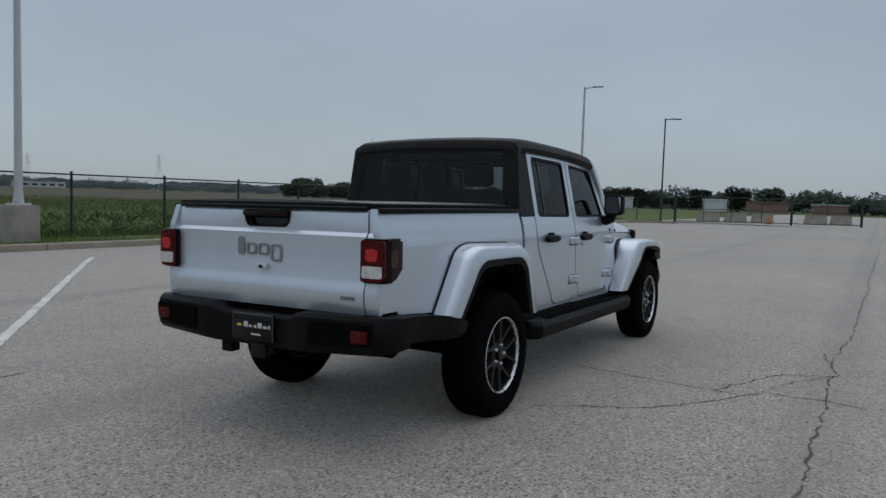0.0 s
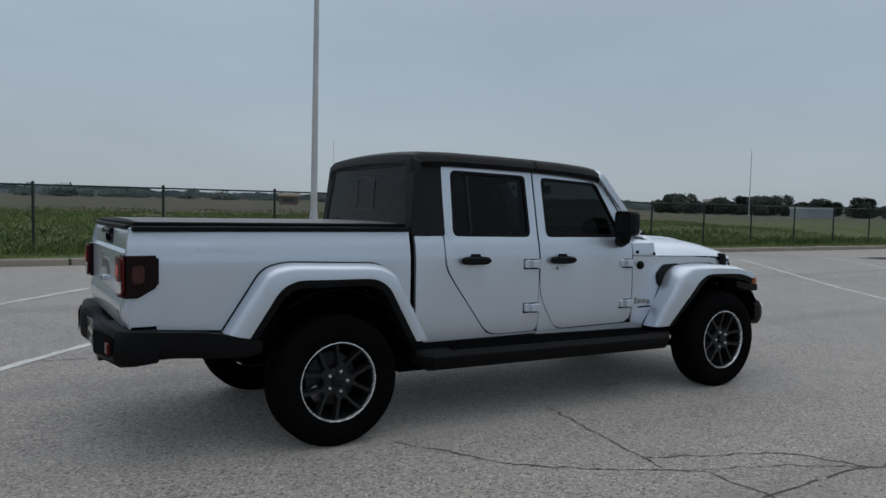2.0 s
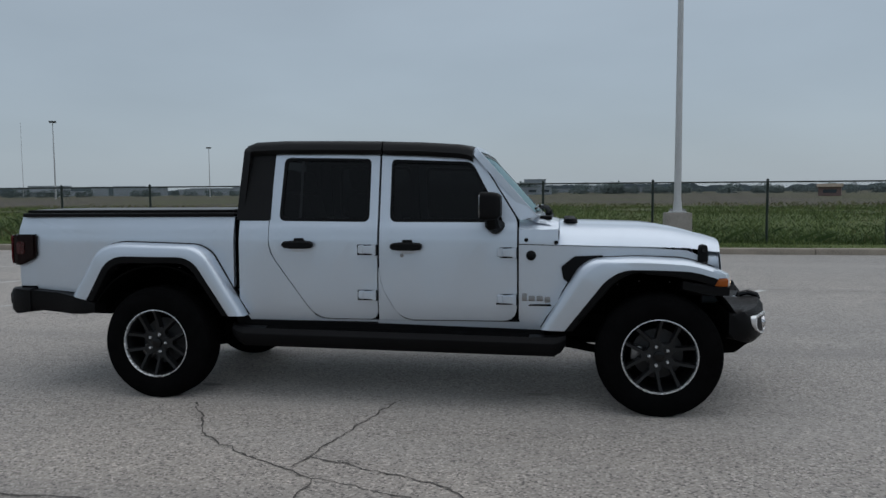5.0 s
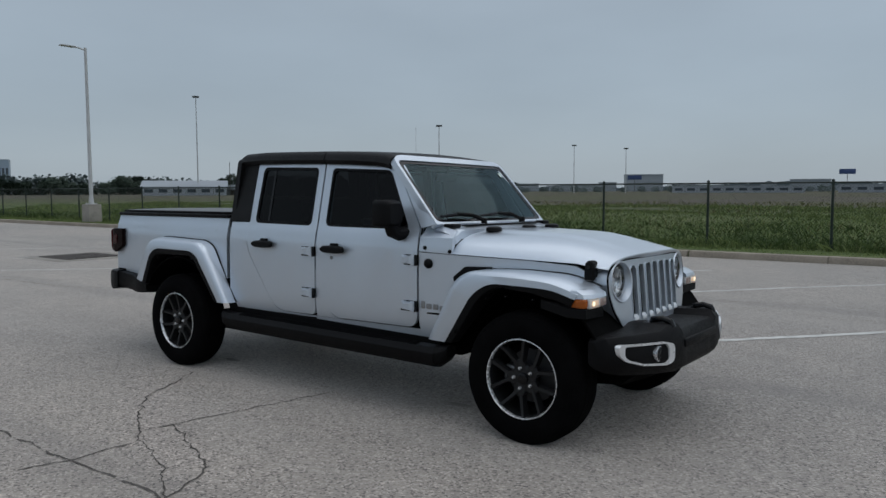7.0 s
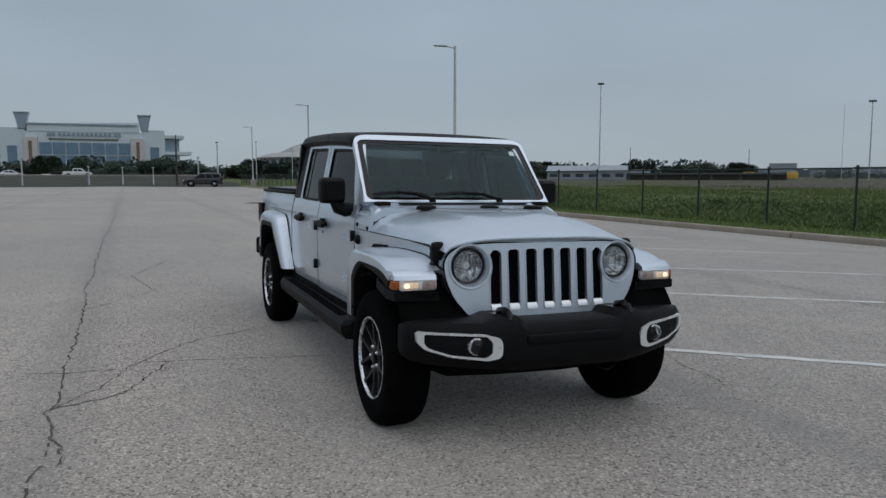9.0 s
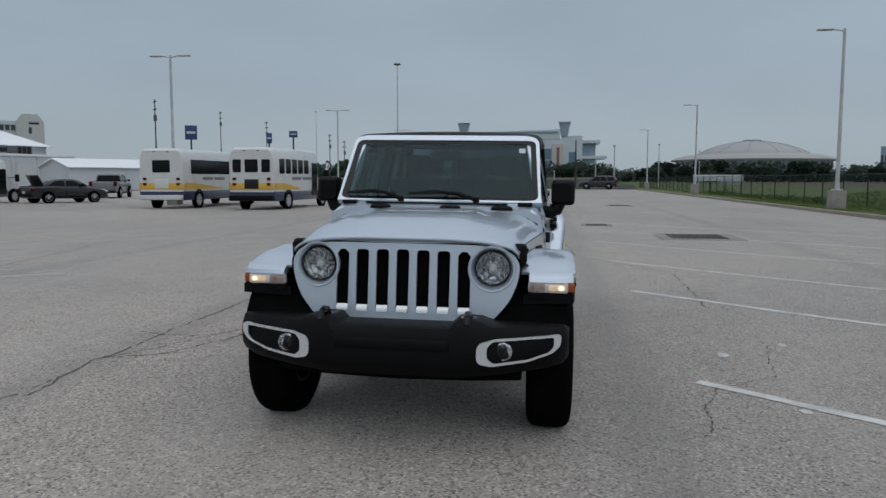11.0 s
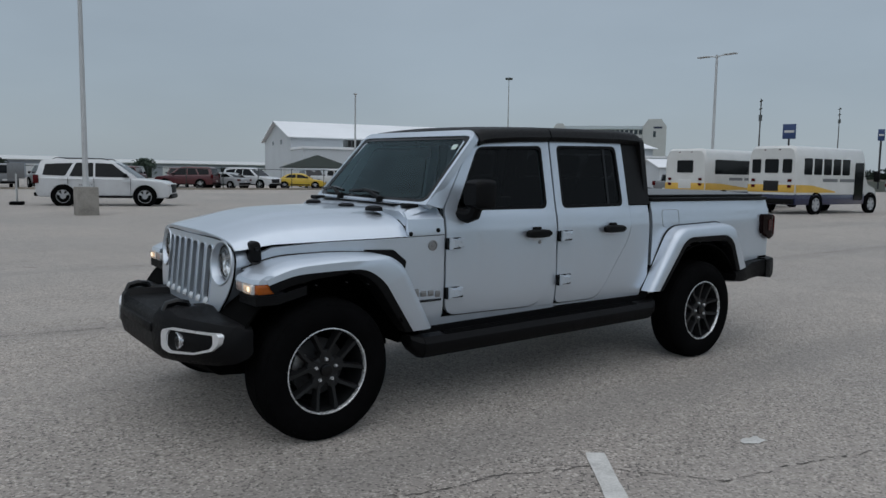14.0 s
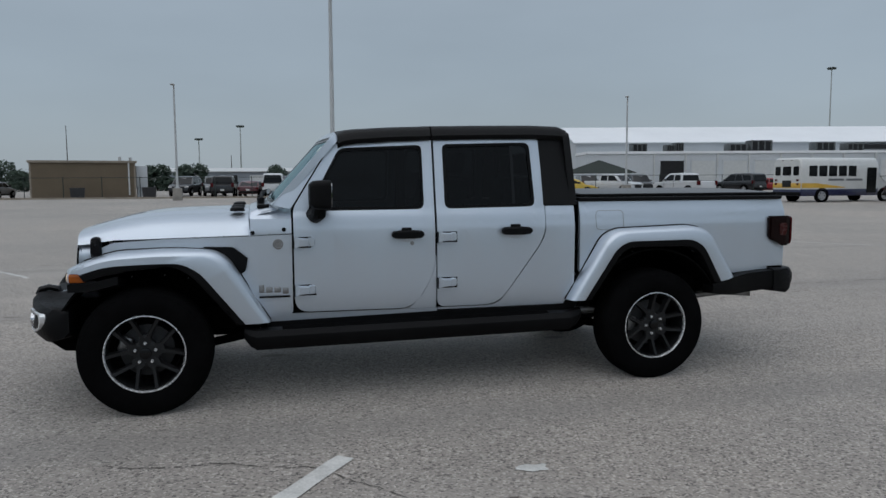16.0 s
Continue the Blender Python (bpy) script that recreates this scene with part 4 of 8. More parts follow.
    part("brake_chamber", plate(rounded([(0.728, 1.058), (0.800, 1.058), (0.800, 1.122), (0.728, 1.122)], 0.02, 4), [], lambda u, v, d, s=s: (put_l(u, v, 0)[0] - 0.0055 + d, s * u, v), 0.004), RED_BRIGHT, tl, "lit red lamp")
    part("reverse_lens", plate(rounded([(0.706, 0.972), (0.822, 0.972), (0.822, 1.034), (0.706, 1.034)], 0.008, 3), [], lambda u, v, d, s=s: (put_l(u, v, 0)[0] - 0.005 + d, s * u, v), 0.006, (), (0.75, 0.79)), WHITE_LENS, tl, "clear reversing lens")
    part("side_lens", plate(rounded([(-1.150, 1.025), (-1.088, 1.025), (-1.088, 1.120), (-1.150, 1.120)], 0.022, 4), [], lambda u, v, d, s=s: (u, s * (0.8435 - d), v), 0.003), RED_DEEP, tl, "dark red side lens")
    # mirror
    mir = part("door_mirror", merged(
        lofted([[(x, s * (0.884 + o + a), 1.370 + b) for a, b in rounded([(-0.086 * q, -0.094 * q), (0.086 * q, -0.094 * q), (0.086 * q, 0.094 * q), (-0.086 * q, 0.094 * q)], 0.040 * q, 5)] for x, q, o in ((2.336, 0.95, 0), (2.344, 1.0, 0), (2.412, 0.99, 0), (2.448, 0.93, -0.006), (2.472, 0.72, -0.014))]),
        tube([(2.405, s * 0.86, 1.30), (2.41, s * 0.835, 1.245), (2.425, s * 0.79, 1.225), (2.45, s * 0.73, 1.238)], [0.046, 0.050, 0.046, 0.042], 10)), BLACK_PLASTIC, truck, "black door mirror")
    part("mirror_glass", plate(rounded([(-0.070, -0.076), (0.070, -0.076), (0.070, 0.076), (-0.070, 0.076)], 0.03, 4), [], lambda u, v, d, s=s: (2.334 - d, s * (0.884 + u), 1.370 + v), 0.003), MIRROR, mir)

# fuel flap on the left side, emblem and aerial base
part("fuel_flap", plate(rounded([(0.205, 1.235), (0.425, 1.235), (0.425, 1.095), (0.205, 1.095)], 0.035, 5), [shrunk(rounded([(0.205, 1.235), (0.425, 1.235), (0.425, 1.095), (0.205, 1.095)], 0.035, 5), 0.003)], on_side(1, 0.0015), 0.004, ZCUTS), STEEL, truck, "thin flap gap")
part("aerial_base", lofted([circle((2.665, -(side_y(2.665, 1.035) + d), 1.035), r, 14, "y") for d, r in ((-0.01, 0.034), (0.01, 0.034), (0.022, 0.026), (0.03, 0.012))]), BLACK_PLASTIC, truck, "black aerial base")
part("round_emblem", lofted([circle((2.672, side_y(2.672, 1.045) + d, 1.045), r, 18, "y") for d, r in ((-0.005, 0.034), (0.004, 0.034), (0.006, 0.028), (0.001, 0.026), (0.001, 0.012), (0.004, 0.010))]), STEEL, truck, "round silver emblem")
for s in (-1, 1):
    bm = bmesh.new()
    x0, x1 = (2.605, 2.80)
    for k, (a, b, h, dz) in enumerate(((0.0, 0.032, 0.052, 0.0), (0.044, 0.086, 0.036, 0.0), (0.098, 0.140, 0.036, 0.0), (0.152, 0.190, 0.040, -0.010))):
        xa, xb = (x0 + a, x0 + b) if s < 0 else (x1 - b, x1 - a)
        yy = side_y(xa, 0.745)
        add_box(bm, xa, xb, *sorted((s * (yy - 0.004), s * (yy + 0.005))), 0.725 + dz, 0.725 + dz + h, 0.006)
    part("wing_badge", bm, STEEL, truck, "raised silver badge shapes")
    part("name_bar", box(2.60, 2.80, *sorted((s * (yy - 0.006), s * (yy + 0.005))), 0.690, 0.704, 0.003), GLOSS_BLACK, truck, "thin dark name bar")

# -- bonnet
def front_x(u):
    """The grille's top edge and the bonnet's nose in plan."""
    return 3.942 - 0.040 * (abs(u) / 0.64) ** 2.6


def bonnet_point(q, t):
    """q from 0 at the cowl to 1 at the nose, t from -1 to 1 across."""
    a = abs(t)
    x0 = 2.856 + q * (3.845 - 2.856)
    w = side_y(x0, 1.0) - 0.004
    y = t * w
    x = 2.856 + q * (front_x(y) + 0.004 - 2.856)
    zs = 1.106 - 0.028 * q - 0.030 * smooth01(0.80, 1.0, q)
    zc = 1.250 - 0.028 * q - 0.098 * max(0.0, (q - 0.42) / 0.58) ** 2.3
    rise = (1 - a ** 4.4) ** 0.62 if a < 1 else 0.0
    crown = 0.014 * (1 - smooth01(0.40, 0.56, a)) * (1 - 0.85 * smooth01(0.6, 1.0, q))
    return (x, y, zs + (zc - zs) * rise + crown + 0.010 * smooth01(0.85, 1.0, q))


ts = [-1 + 2 * k / 40 for k in range(41)]
stations = [0, 0.05, 0.15, 0.3, 0.42, 0.52, 0.62, 0.72, 0.80, 0.87, 0.93, 0.97, 1.0]
rings = [[bonnet_point(x, t) for t in ts] for x in stations]
last = [(x + 0.001, y * 0.999, z - 0.008) for x, y, z in rings[-1]]
bm = lofted([[(x - 0.009, y, z - 0.007) for x, y, z in rings[0]]] + rings + [last, [(x - 0.02, y, z - 0.03) for x, y, z in last]], closed=False)
part("bonnet", bm, SILVER, truck)
# cowl panel between bonnet and windscreen
cw = lofted([[(x, t * 0.708, z + 0.012 * (1 - t * t) - 0.035 * smooth01(0.9, 1.0, abs(t))) for t in (-1, -0.96, -0.9, -0.8, -0.4, 0, 0.4, 0.8, 0.9, 0.96, 1)] for x, z in ((2.665, 1.295), (2.70, 1.292), (2.745, 1.285), (2.848, 1.254), (2.848, 1.20))], closed=False)
part("cowl_top", cw, SILVER, truck)
part("cowl_grille", box(2.735, 2.80, -0.50, 0.50, 1.285, 1.293, 0.003), BLACK_PLASTIC, truck, "black cowl vent strip")
for y in (-0.62, 0.62):
    part("washer_block", box(2.72, 2.80, y - 0.05, y + 0.05, 1.275, 1.302, 0.008), BLACK_PLASTIC, truck)
for y in (-0.36, 0.12, 0.47):
    xx, zz = 2.93, 1.262
    part("bonnet_vent", lofted([circle((xx + o, y, zz + d), r, 16, "z", r * 1.5) for d, r, o in ((-0.01, 0.050, 0), (0.012, 0.046, 0), (0.020, 0.030, -0.006))]), BLACK_PLASTIC, truck, "black bonnet bump stop")
for s in (-1, 1):
    zl = 1.03
    yl = side_y(3.80, 1.0)
    latch = part("bonnet_latch", lofted([[(3.800 + a * q, s * (yl + d), zl + 0.018 + b * q) for a, b in rounded([(-0.036, -0.060), (0.036, -0.060), (0.028, 0.060), (-0.028, 0.060)], 0.027, 5)] for d, q in ((-0.03, 1.0), (0.012, 1.0), (0.026, 0.92), (0.034, 0.70))]), BLACK_PLASTIC, truck, "black rubber bonnet latch")
    part("latch_pull", merged(lofted([circle((3.800, s * (yl + d), zl + 0.040), r, 12, "y") for d, r in ((0.030, 0.016), (0.040, 0.013), (0.043, 0.006))]), tube([(3.775, s * (yl + 0.02), zl - 0.040), (3.80, s * (yl + 0.036), zl - 0.044), (3.825, s * (yl + 0.02), zl - 0.040)], 0.009, 6)), GLOSS_BLACK, latch)

# -- grille panel with seven slots
LY, LZ, LR = 0.490, 0.977, 0.118


def face(u, v, d):
    return (front_x(u) + 0.10 * (1.07 - v) - d, u, v)


half = [(0.455, 0.684), (0.505, 0.705), (0.590, 0.805), (0.632, 0.915), (0.640, 1.000), (0.608, 1.052), (0.55, 1.086), (0.42, 1.104)]
outline = rounded(half + mirrored(half), 0.05, 4)
slots = []
for k in range(7):
    c, top = (k - 3) * 0.113, 1.072 - 0.002 * abs(k - 3)
    sl = rounded([(c - 0.0345, 0.728), (c + 0.0345, 0.728), (c + 0.0355, top), (c - 0.0355, top)], 0.022, 4)
    if k in (0, 6):
        # the outer slots bend round the headlamps
        sg = -1 if k == 0 else 1
        lo, hi = 0.752, top - 0.024
        bend = [(sg * min(0.3735, LY - math.sqrt(max(0.0, (LR + 0.013) ** 2 - (v - LZ) ** 2))), v) for v in [lo + (hi - lo) * j / 12 for j in range(13)]]
        if sg > 0:
            sl = [(c - 0.0345, 0.75), (c - 0.012, 0.728), (c + 0.012, 0.728)] + bend + [(c + 0.014, top), (c - 0.014, top), (c - 0.0355, top - 0.022)]
        else:
            sl = [(c + 0.0345, 0.75), (c + 0.0355, top - 0.022), (c + 0.014, top), (c - 0.014, top)] + bend[::-1] + [(c - 0.012, 0.728), (c + 0.012, 0.728)]
    slots.append(sl)
lamps = [[(s * LY + LR * math.cos(2 * math.pi * i / 36), LZ + LR * math.sin(2 * math.pi * i / 36)) for i in range(36)] for s in (-1, 1)]
grille = part("grille", plate(outline, slots + lamps, face, 0.020, (0.8, 0.9, 1.0, 1.06), tuple(-0.6 + 0.1 * k for k in range(13))), SILVER, truck)
# a black sheet stands in for the shade behind the slots
part("grille_backing", plate(shrunk(outline, 0.008), lamps, lambda u, v, d: (face(u, v, d)[0] - 0.034, u, v), 0.004, (), (-0.4, -0.2, 0, 0.2, 0.4)), SHADE_BLACK, grille, "black void behind the slots")
back = shrunk(outline, 0.003)
part("nose_side", lofted([[(face(u, v, 0)[0] - d, u * w, v) for u, v in back] for d, w in ((0.004, 1.0), (0.03, 1.0), (0.13, 0.985))], caps=False), SILVER, grille, "body-colour return of the panel")
rim_pts = [(face(u, v, 0)[0] - 0.001 - 0.006 * smooth01(0.98, 0.86, v), u, v) for u, v in grown(outline, 0.0045)]
part("bonnet_gap", tube(rim_pts, [0.0055 if p[2] > 0.95 else 0.0045 for p in rim_pts], 6), SHADE_BLACK, grille, "dark shut line under the bonnet")
for sl in slots:
    c = sum(p[0] for p in sl) / len(sl)
    c = round(c / 0.113) * 0.113
    part("slot_surround", plate([((u - c) * 1.13 + c, (v - 0.9) * 1.022 + 0.9) for u, v in sl], [[((u - c) * 0.99 + c, v) for u, v in sl]], lambda u, v, d: (face(u, v, d)[0] + 0.005, u, v), 0.012), SILVER, grille, "raised slot rim")
    x0 = face(c, 0.73, 0)[0]
    part("slot_foot", lofted([[(x0 - 0.03, yy, 0.760), (x0 - 0.006, yy, 0.762), (x0 + 0.006, yy, 0.745), (x0 + 0.008, yy, 0.727), (x0 - 0.03, yy, 0.727)] for yy in (c - 0.031, c + 0.031)]), CHROME, grille, "bright slot foot")
for s in (-1, 1):
    cx = face(LY, LZ, 0)[0] - 0.026
    ang = [2 * math.pi * i / 36 for i in range(36)]

    def lamp_ring(r, on_face, d):
        out = []
        for a in ang:
            u, v = s * LY + r * math.cos(a), LZ + r * math.sin(a)
            out.append(((face(u, v, 0)[0] if on_face else cx) + d, u, v))
        return out

    hl = part("headlamp", lofted([lamp_ring(LR + 0.010, True, 0.001), lamp_ring(LR + 0.006, True, 0.007), lamp_ring(LR - 0.002, True, 0.006), lamp_ring(0.099, False, -0.004), lamp_ring(0.097, False, -0.02)], caps=False), SILVER, truck, "round headlamp in a body-colour bezel")
    # black rim, its tone also painting the shaded recess round the lens
    part("lamp_rim", lofted([lamp_ring(0.0985, False, -0.006), lamp_ring(0.097, False, 0.004), lamp_ring(0.0915, False, 0.002), lamp_ring(0.090, False, -0.01)], caps=False), GLOSS_BLACK, hl)
    part("lamp_bowl", lofted([circle((cx + d, s * LY, LZ), r, 14, "x") for d, r in ((-0.006, 0.0965), (-0.030, 0.088), (-0.055, 0.068), (-0.072, 0.042), (-0.078, 0.002))], caps=False), FLUTED, hl, "faceted bright reflector", sharp=4)
    part("bulb_shield", lofted([circle((cx + d, s * LY, LZ), r, 16, "x") for d, r in ((-0.070, 0.024), (-0.034, 0.024), (-0.026, 0.018), (-0.024, 0.006))]), CHROME, hl, "bright bulb shield")
    part("bulb_bar", box(cx - 0.045, cx - 0.036, s * LY - 0.080, s * LY + 0.080, LZ - 0.006, LZ + 0.006), STEEL, hl)
    lg = part("lens", lofted([circle((cx + d, s * LY, LZ), r, 28, "x") for d, r in ((0.002, 0.0915), (0.016, 0.078), (0.024, 0.050), (0.027, 0.012))], caps=False), LAMP_GLASS, hl)
    lg.visible_shadow = False
    # turn lamp in the flare's front
    tx = 3.85
    tb = part("turn_lamp", box(tx - 0.10, tx + 0.055, *sorted((s * 0.685, s * 0.930)), 0.808, 0.868, 0.008), BLACK_PLASTIC, truck, "black lamp housing under the flare")
    part("lamp_skirt", lofted([[(x, s * y, z) for x, y, z in ((tx - 0.22, 0.66, 0.775 + o), (tx + 0.045, 0.66, 0.785 + o), (tx + 0.065, 0.93, 0.80 + o), (tx - 0.05, 0.94, 0.80 + o), (tx - 0.22, 0.94, 0.84 + o))] for o in (0.0, 0.05)]), BLACK_PLASTIC, tb)
    part("clear_lens", box(tx + 0.03, tx + 0.076, *sorted((s * 0.684, s * 0.900)), 0.852, 0.912, 0.014, 3), WHITE_LENS, tb, "clear lens")
    part("lamp_chamber", box(tx + 0.06, tx + 0.0785, *sorted((s * 0.786, s * 0.893)), 0.858, 0.907, 0.016, 3), LAMP_GLOW, tb, "lit warm running lamp")
    part("running_bulb", lofted([circle((tx + o, s * 0.862, 0.882), r, 12, "x", r * 0.8) for o, r in ((0.070, 0.019), (0.079, 0.017), (0.082, 0.009))]), LAMP_ON, tb, "glowing bulb")
    part("indicator_chamber", box(tx + 0.06, tx + 0.0780, *sorted((s * 0.690, s * 0.778)), 0.858, 0.906, 0.008), BLUSH, tb, "amber-tinted chamber")
    part("amber_lens", box(tx - 0.045, tx + 0.058, *sorted((s * 0.866, s * 0.934)), 0.852, 0.912, 0.016, 3), AMBER, tb, "amber side marker")
    part("flare_nose", lofted([[(x, s * y, z) for x, y, z in ((tx - 0.03, 0.69, zz), (tx + q, 0.69, zz), (tx + q, 0.87, zz), (tx + q - 0.03, 0.925, zz), (tx - 0.03, 0.940, zz))] for zz, q in ((0.911, 0.078), (0.935, 0.068), (0.955, 0.03), (0.962, 0.0))]), SILVER, tb)

# -- front bumper
bp = []
for y, xf, zt, zb in ((-0.910, 3.99, 0.675, 0.525), (-0.885, 4.045, 0.700, 0.500), (-0.80, 4.105, 0.706, 0.480), (-0.70, 4.150, 0.708, 0.470), (-0.52, 4.215, 0.710, 0.455), (-0.44, 4.235, 0.738, 0.450), (-0.33, 4.252, 0.738, 0.44), (-0.29, 4.252, 0.700, 0.44), (0.29, 4.252, 0.700, 0.44), (0.33, 4.252, 0.738, 0.44), (0.44, 4.235, 0.738, 0.450), (0.52, 4.215, 0.710, 0.455), (0.70, 4.150, 0.708, 0.470), (0.80, 4.105, 0.706, 0.480), (0.885, 4.045, 0.700, 0.500), (0.910, 3.99, 0.675, 0.525)):
    bp.append([(3.92, y, zb + 0.03), (xf - 0.04, y, zb), (xf, y, zb + 0.04), (xf + 0.012, y, zb + 0.09), (xf, y, zt - 0.045), (xf - 0.03, y, zt - 0.006), (xf - 0.06, y, zt), (3.92, y, zt - 0.01)])
bump = part("front_bumper", lofted(bp), BLACK_PLASTIC, truck, "black steel-look front bumper")
part("bumper_trough", box(4.22, 4.270, -0.30, 0.30, 0.585, 0.640, 0.012), BLACK_PLASTIC, bump)
part("air_dam", lofted([[(3.80, y, 0.37), (4.10 - 0.1 * (abs(y) / 0.7) ** 2, y, 0.39), (4.20 - 0.1 * (abs(y) / 0.7) ** 2, y, 0.47), (3.80, y, 0.50)] for y in (-0.66, -0.4, 0, 0.4, 0.66)]), UNDER, bump, "dark lower air dam")
for s in (-1, 1):
    fx = lambda y: 4.252 - 0.158 * max(0.0, (abs(y) - 0.44) / 0.42) ** 1.2
    og = rounded([(0.440, 0.545), (0.456, 0.524), (0.515, 0.511), (0.700, 0.530), (0.825, 0.568), (0.864, 0.606), (0.868, 0.652), (0.850, 0.663), (0.530, 0.652), (0.456, 0.632), (0.440, 0.606)], 0.012, 3)
    ig = rounded([(0.492, 0.554), (0.524, 0.5255), (0.697, 0.541), (0.806, 0.575), (0.830, 0.600), (0.830, 0.6505), (0.520, 0.640), (0.492, 0.608)], 0.012, 3)
    cutx = (0.5, 0.55, 0.6, 0.65, 0.7, 0.75, 0.8)
    put = lambda u, v, d, s=s: (fx(u) - d, s * u, v)
    bez = part("fog_bezel", plate(og, [ig], put, 0.045, (), cutx), CHROME, bump, "satin silver fog lamp bezel")
    part("fog_pocket", plate(grown(ig, 0.002), [], lambda u, v, d, s=s: (fx(u) - 0.034 - d, s * u, v), 0.004, (), cutx), SHADE_BLACK, bez)
    fl = part("fog_lamp", lofted([circle((fx(0.574) - 0.010 + d, s * 0.574, 0.587), r, 20, "x") for d, r in ((-0.02, 0.046), (0.006, 0.046), (0.008, 0.041), (-0.006, 0.036), (-0.008, 0.01))], caps=True), REFLECTOR, bez, "round fog lamp")
    part("fog_lens", lofted([circle((fx(0.574) - 0.010 + d, s * 0.574, 0.587), r, 20, "x") for d, r in ((0.004, 0.041), (0.012, 0.030), (0.015, 0.008))], caps=False), LAMP_GLASS, fl)
    part("tow_hook", merged(tube([(4.08, s * 0.385, 0.72), (4.09, s * 0.385, 0.750), (4.15, s * 0.385, 0.762), (4.20, s * 0.385, 0.750), (4.215, s * 0.385, 0.715)], 0.020, 8), box(4.04, 4.20, s * 0.385 - 0.05, s * 0.385 + 0.05, 0.71, 0.735, 0.01)), GLOSS_BLACK, bump)

# -- windscreen frame, glass, roof
def screen(u, v, d):
    """v from 0 at the bottom to 1 at the top."""
    zb, zt = 1.300, 1.785
    x = 2.710 - 0.435 * v + 0.035 * (1 - (u / 0.72) ** 2) * (1 - 0.3 * v)
    return (x - d * 0.75, u * (1.0 - 0.068 * v), zb + (zt - zb) * v - d * 0.6)


fo = rounded([(-0.728, 0.0), (0.728, 0.0), (0.748, 1.0), (-0.748, 1.0)], [0.0, 0.0, 0.13, 0.13], 6)
gi = rounded([(-0.711, 0.026), (0.711, 0.026), (0.719, 0.922), (-0.719, 0.922)], [0.075, 0.075, 0.07, 0.07], 6)
XS = tuple(-0.7 + 0.1 * k for k in range(15))
frame_ob = part("windscreen_frame", plate(fo, [gi], screen, 0.05, (0.3, 0.6), XS), SILVER, truck)
part("screen_seal", plate(gi, [shrunk(gi, 0.042)], lambda u, v, d: screen(u, v, d + 0.008), 0.006, (0.3, 0.6), XS), GLOSS_BLACK, frame_ob, "black glass border")
wg = part("windscreen", plate(shrunk(gi, 0.02), [], lambda u, v, d: screen(u, v, d + 0.012), 0, (0.3, 0.6), XS), WIND_GLASS, frame_ob, "windscreen glass", 0.0)
wg.visible_shadow = False
for s in (-1, 1):
    part("door_pillar", plate([(2.312, 1.70), (2.330, 1.712), (2.695, 1.300), (2.64, 1.284), (2.587, 1.274)], [], lambda u, v, d, s=s: (u, s * (side_y(u, v) + 0.012 - d), v), 0.05, (1.4, 1.5, 1.6)), SILVER, frame_ob)
    part("roof_gutter", lofted([[(x, s * (side_y(x, z0) + dy), z0 + dz) for dy, dz in ((-0.03, 0.01), (0.004, 0.008), (0.006, -0.008), (-0.03, -0.01))] for x, z0 in ((0.84, 1.764), (1.6, 1.746), (2.30, 1.714))]), GLOSS_BLACK, truck)
part("parking_sticker", plate(rounded([(0.585, 0.735), (0.635, 0.735), (0.635, 0.805), (0.585, 0.805)], 0.008, 2), [], lambda u, v, d: screen(u, v, 0.007 - d), 0.002), surface("pale_paper_sticker", (0.55, 0.66, 0.62), 0.7), frame_ob, "small pale sticker")

def roof_ring(x, zt, w, rr=0.07, low=0.015):
    pts = [(-w - 0.008, zt - rr - low), (-w, zt - rr)]
    pts += [(-w + rr * (1 - math.cos(a)), zt - rr + rr * math.sin(a) * 0.75) for a in (0.5, 1.0, 1.57)]
    pts += [(y * w, zt - 0.02 + 0.022 * (1 - y * y)) for y in (-0.6, -0.3, 0, 0.3, 0.6)]
    pts += [(-p[0], p[1]) for p in reversed(pts[:5])]
    return [(x, y, z) for y, z in pts]


def slab_from(rings, drop):
    """A bent sheet with thickness from open rings."""
    low = [[(x, y * 0.96, z - drop) for x, y, z in ring] for ring in rings]
    return lofted([ring + list(reversed(lo)) for ring, lo in zip(rings, low)])


front_roof = slab_from([roof_ring(x, z, w) for x, z, w in ((1.632, 1.846, 0.716), (1.9, 1.836, 0.714), (2.15, 1.819, 0.71), (2.225, 1.808, 0.705), (2.262, 1.790, 0.70))], 0.03)
part("front_roof_panel", front_roof, HARDTOP, truck, "grained black removable roof panel")
rear_roof = slab_from([roof_ring(x, z, w) for x, z, w in ((0.600, 1.80, 0.700), (0.620, 1.834, 0.708), (0.68, 1.855, 0.714), (0.9, 1.861, 0.718), (1.3, 1.855, 0.718), (1.622, 1.847, 0.716))], 0.03)
hard = part("hardtop", rear_roof, HARDTOP, truck, "grained black hardtop")
for s in (-1, 1):
    pil = [(0.565, 1.278), (0.822, 1.278), (0.832, 1.760), (0.84, 1.775), (0.632, 1.785), (0.612, 1.76)]
    part("rear_pillar", plate(pil, [], lambda u, v, d, s=s: (u, s * (side_y(u, min(v, 1.8)) + 0.006 - d), v), 0.09, (1.4, 1.5, 1.6, 1.7), (0.65, 0.7)), HARDTOP, hard, "grained black rear pillar")
rear = lambda u, v, d: (0.562 + 0.052 * v + d, u * (1 - 0.060 * v), 1.285 + 0.515 * v)
ro = rounded([(-0.765, 0.0), (0.765, 0.0), (0.765, 1.0), (-0.765, 1.0)], [0, 0, 0.08, 0.08], 4)
ri = rounded([(-0.680, 0.06), (0.680, 0.06), (0.680, 0.885), (-0.680, 0.885)], 0.045, 4)
part("rear_window_frame", plate(ro, [ri], rear, 0.05, (), XS), HARDTOP, hard)
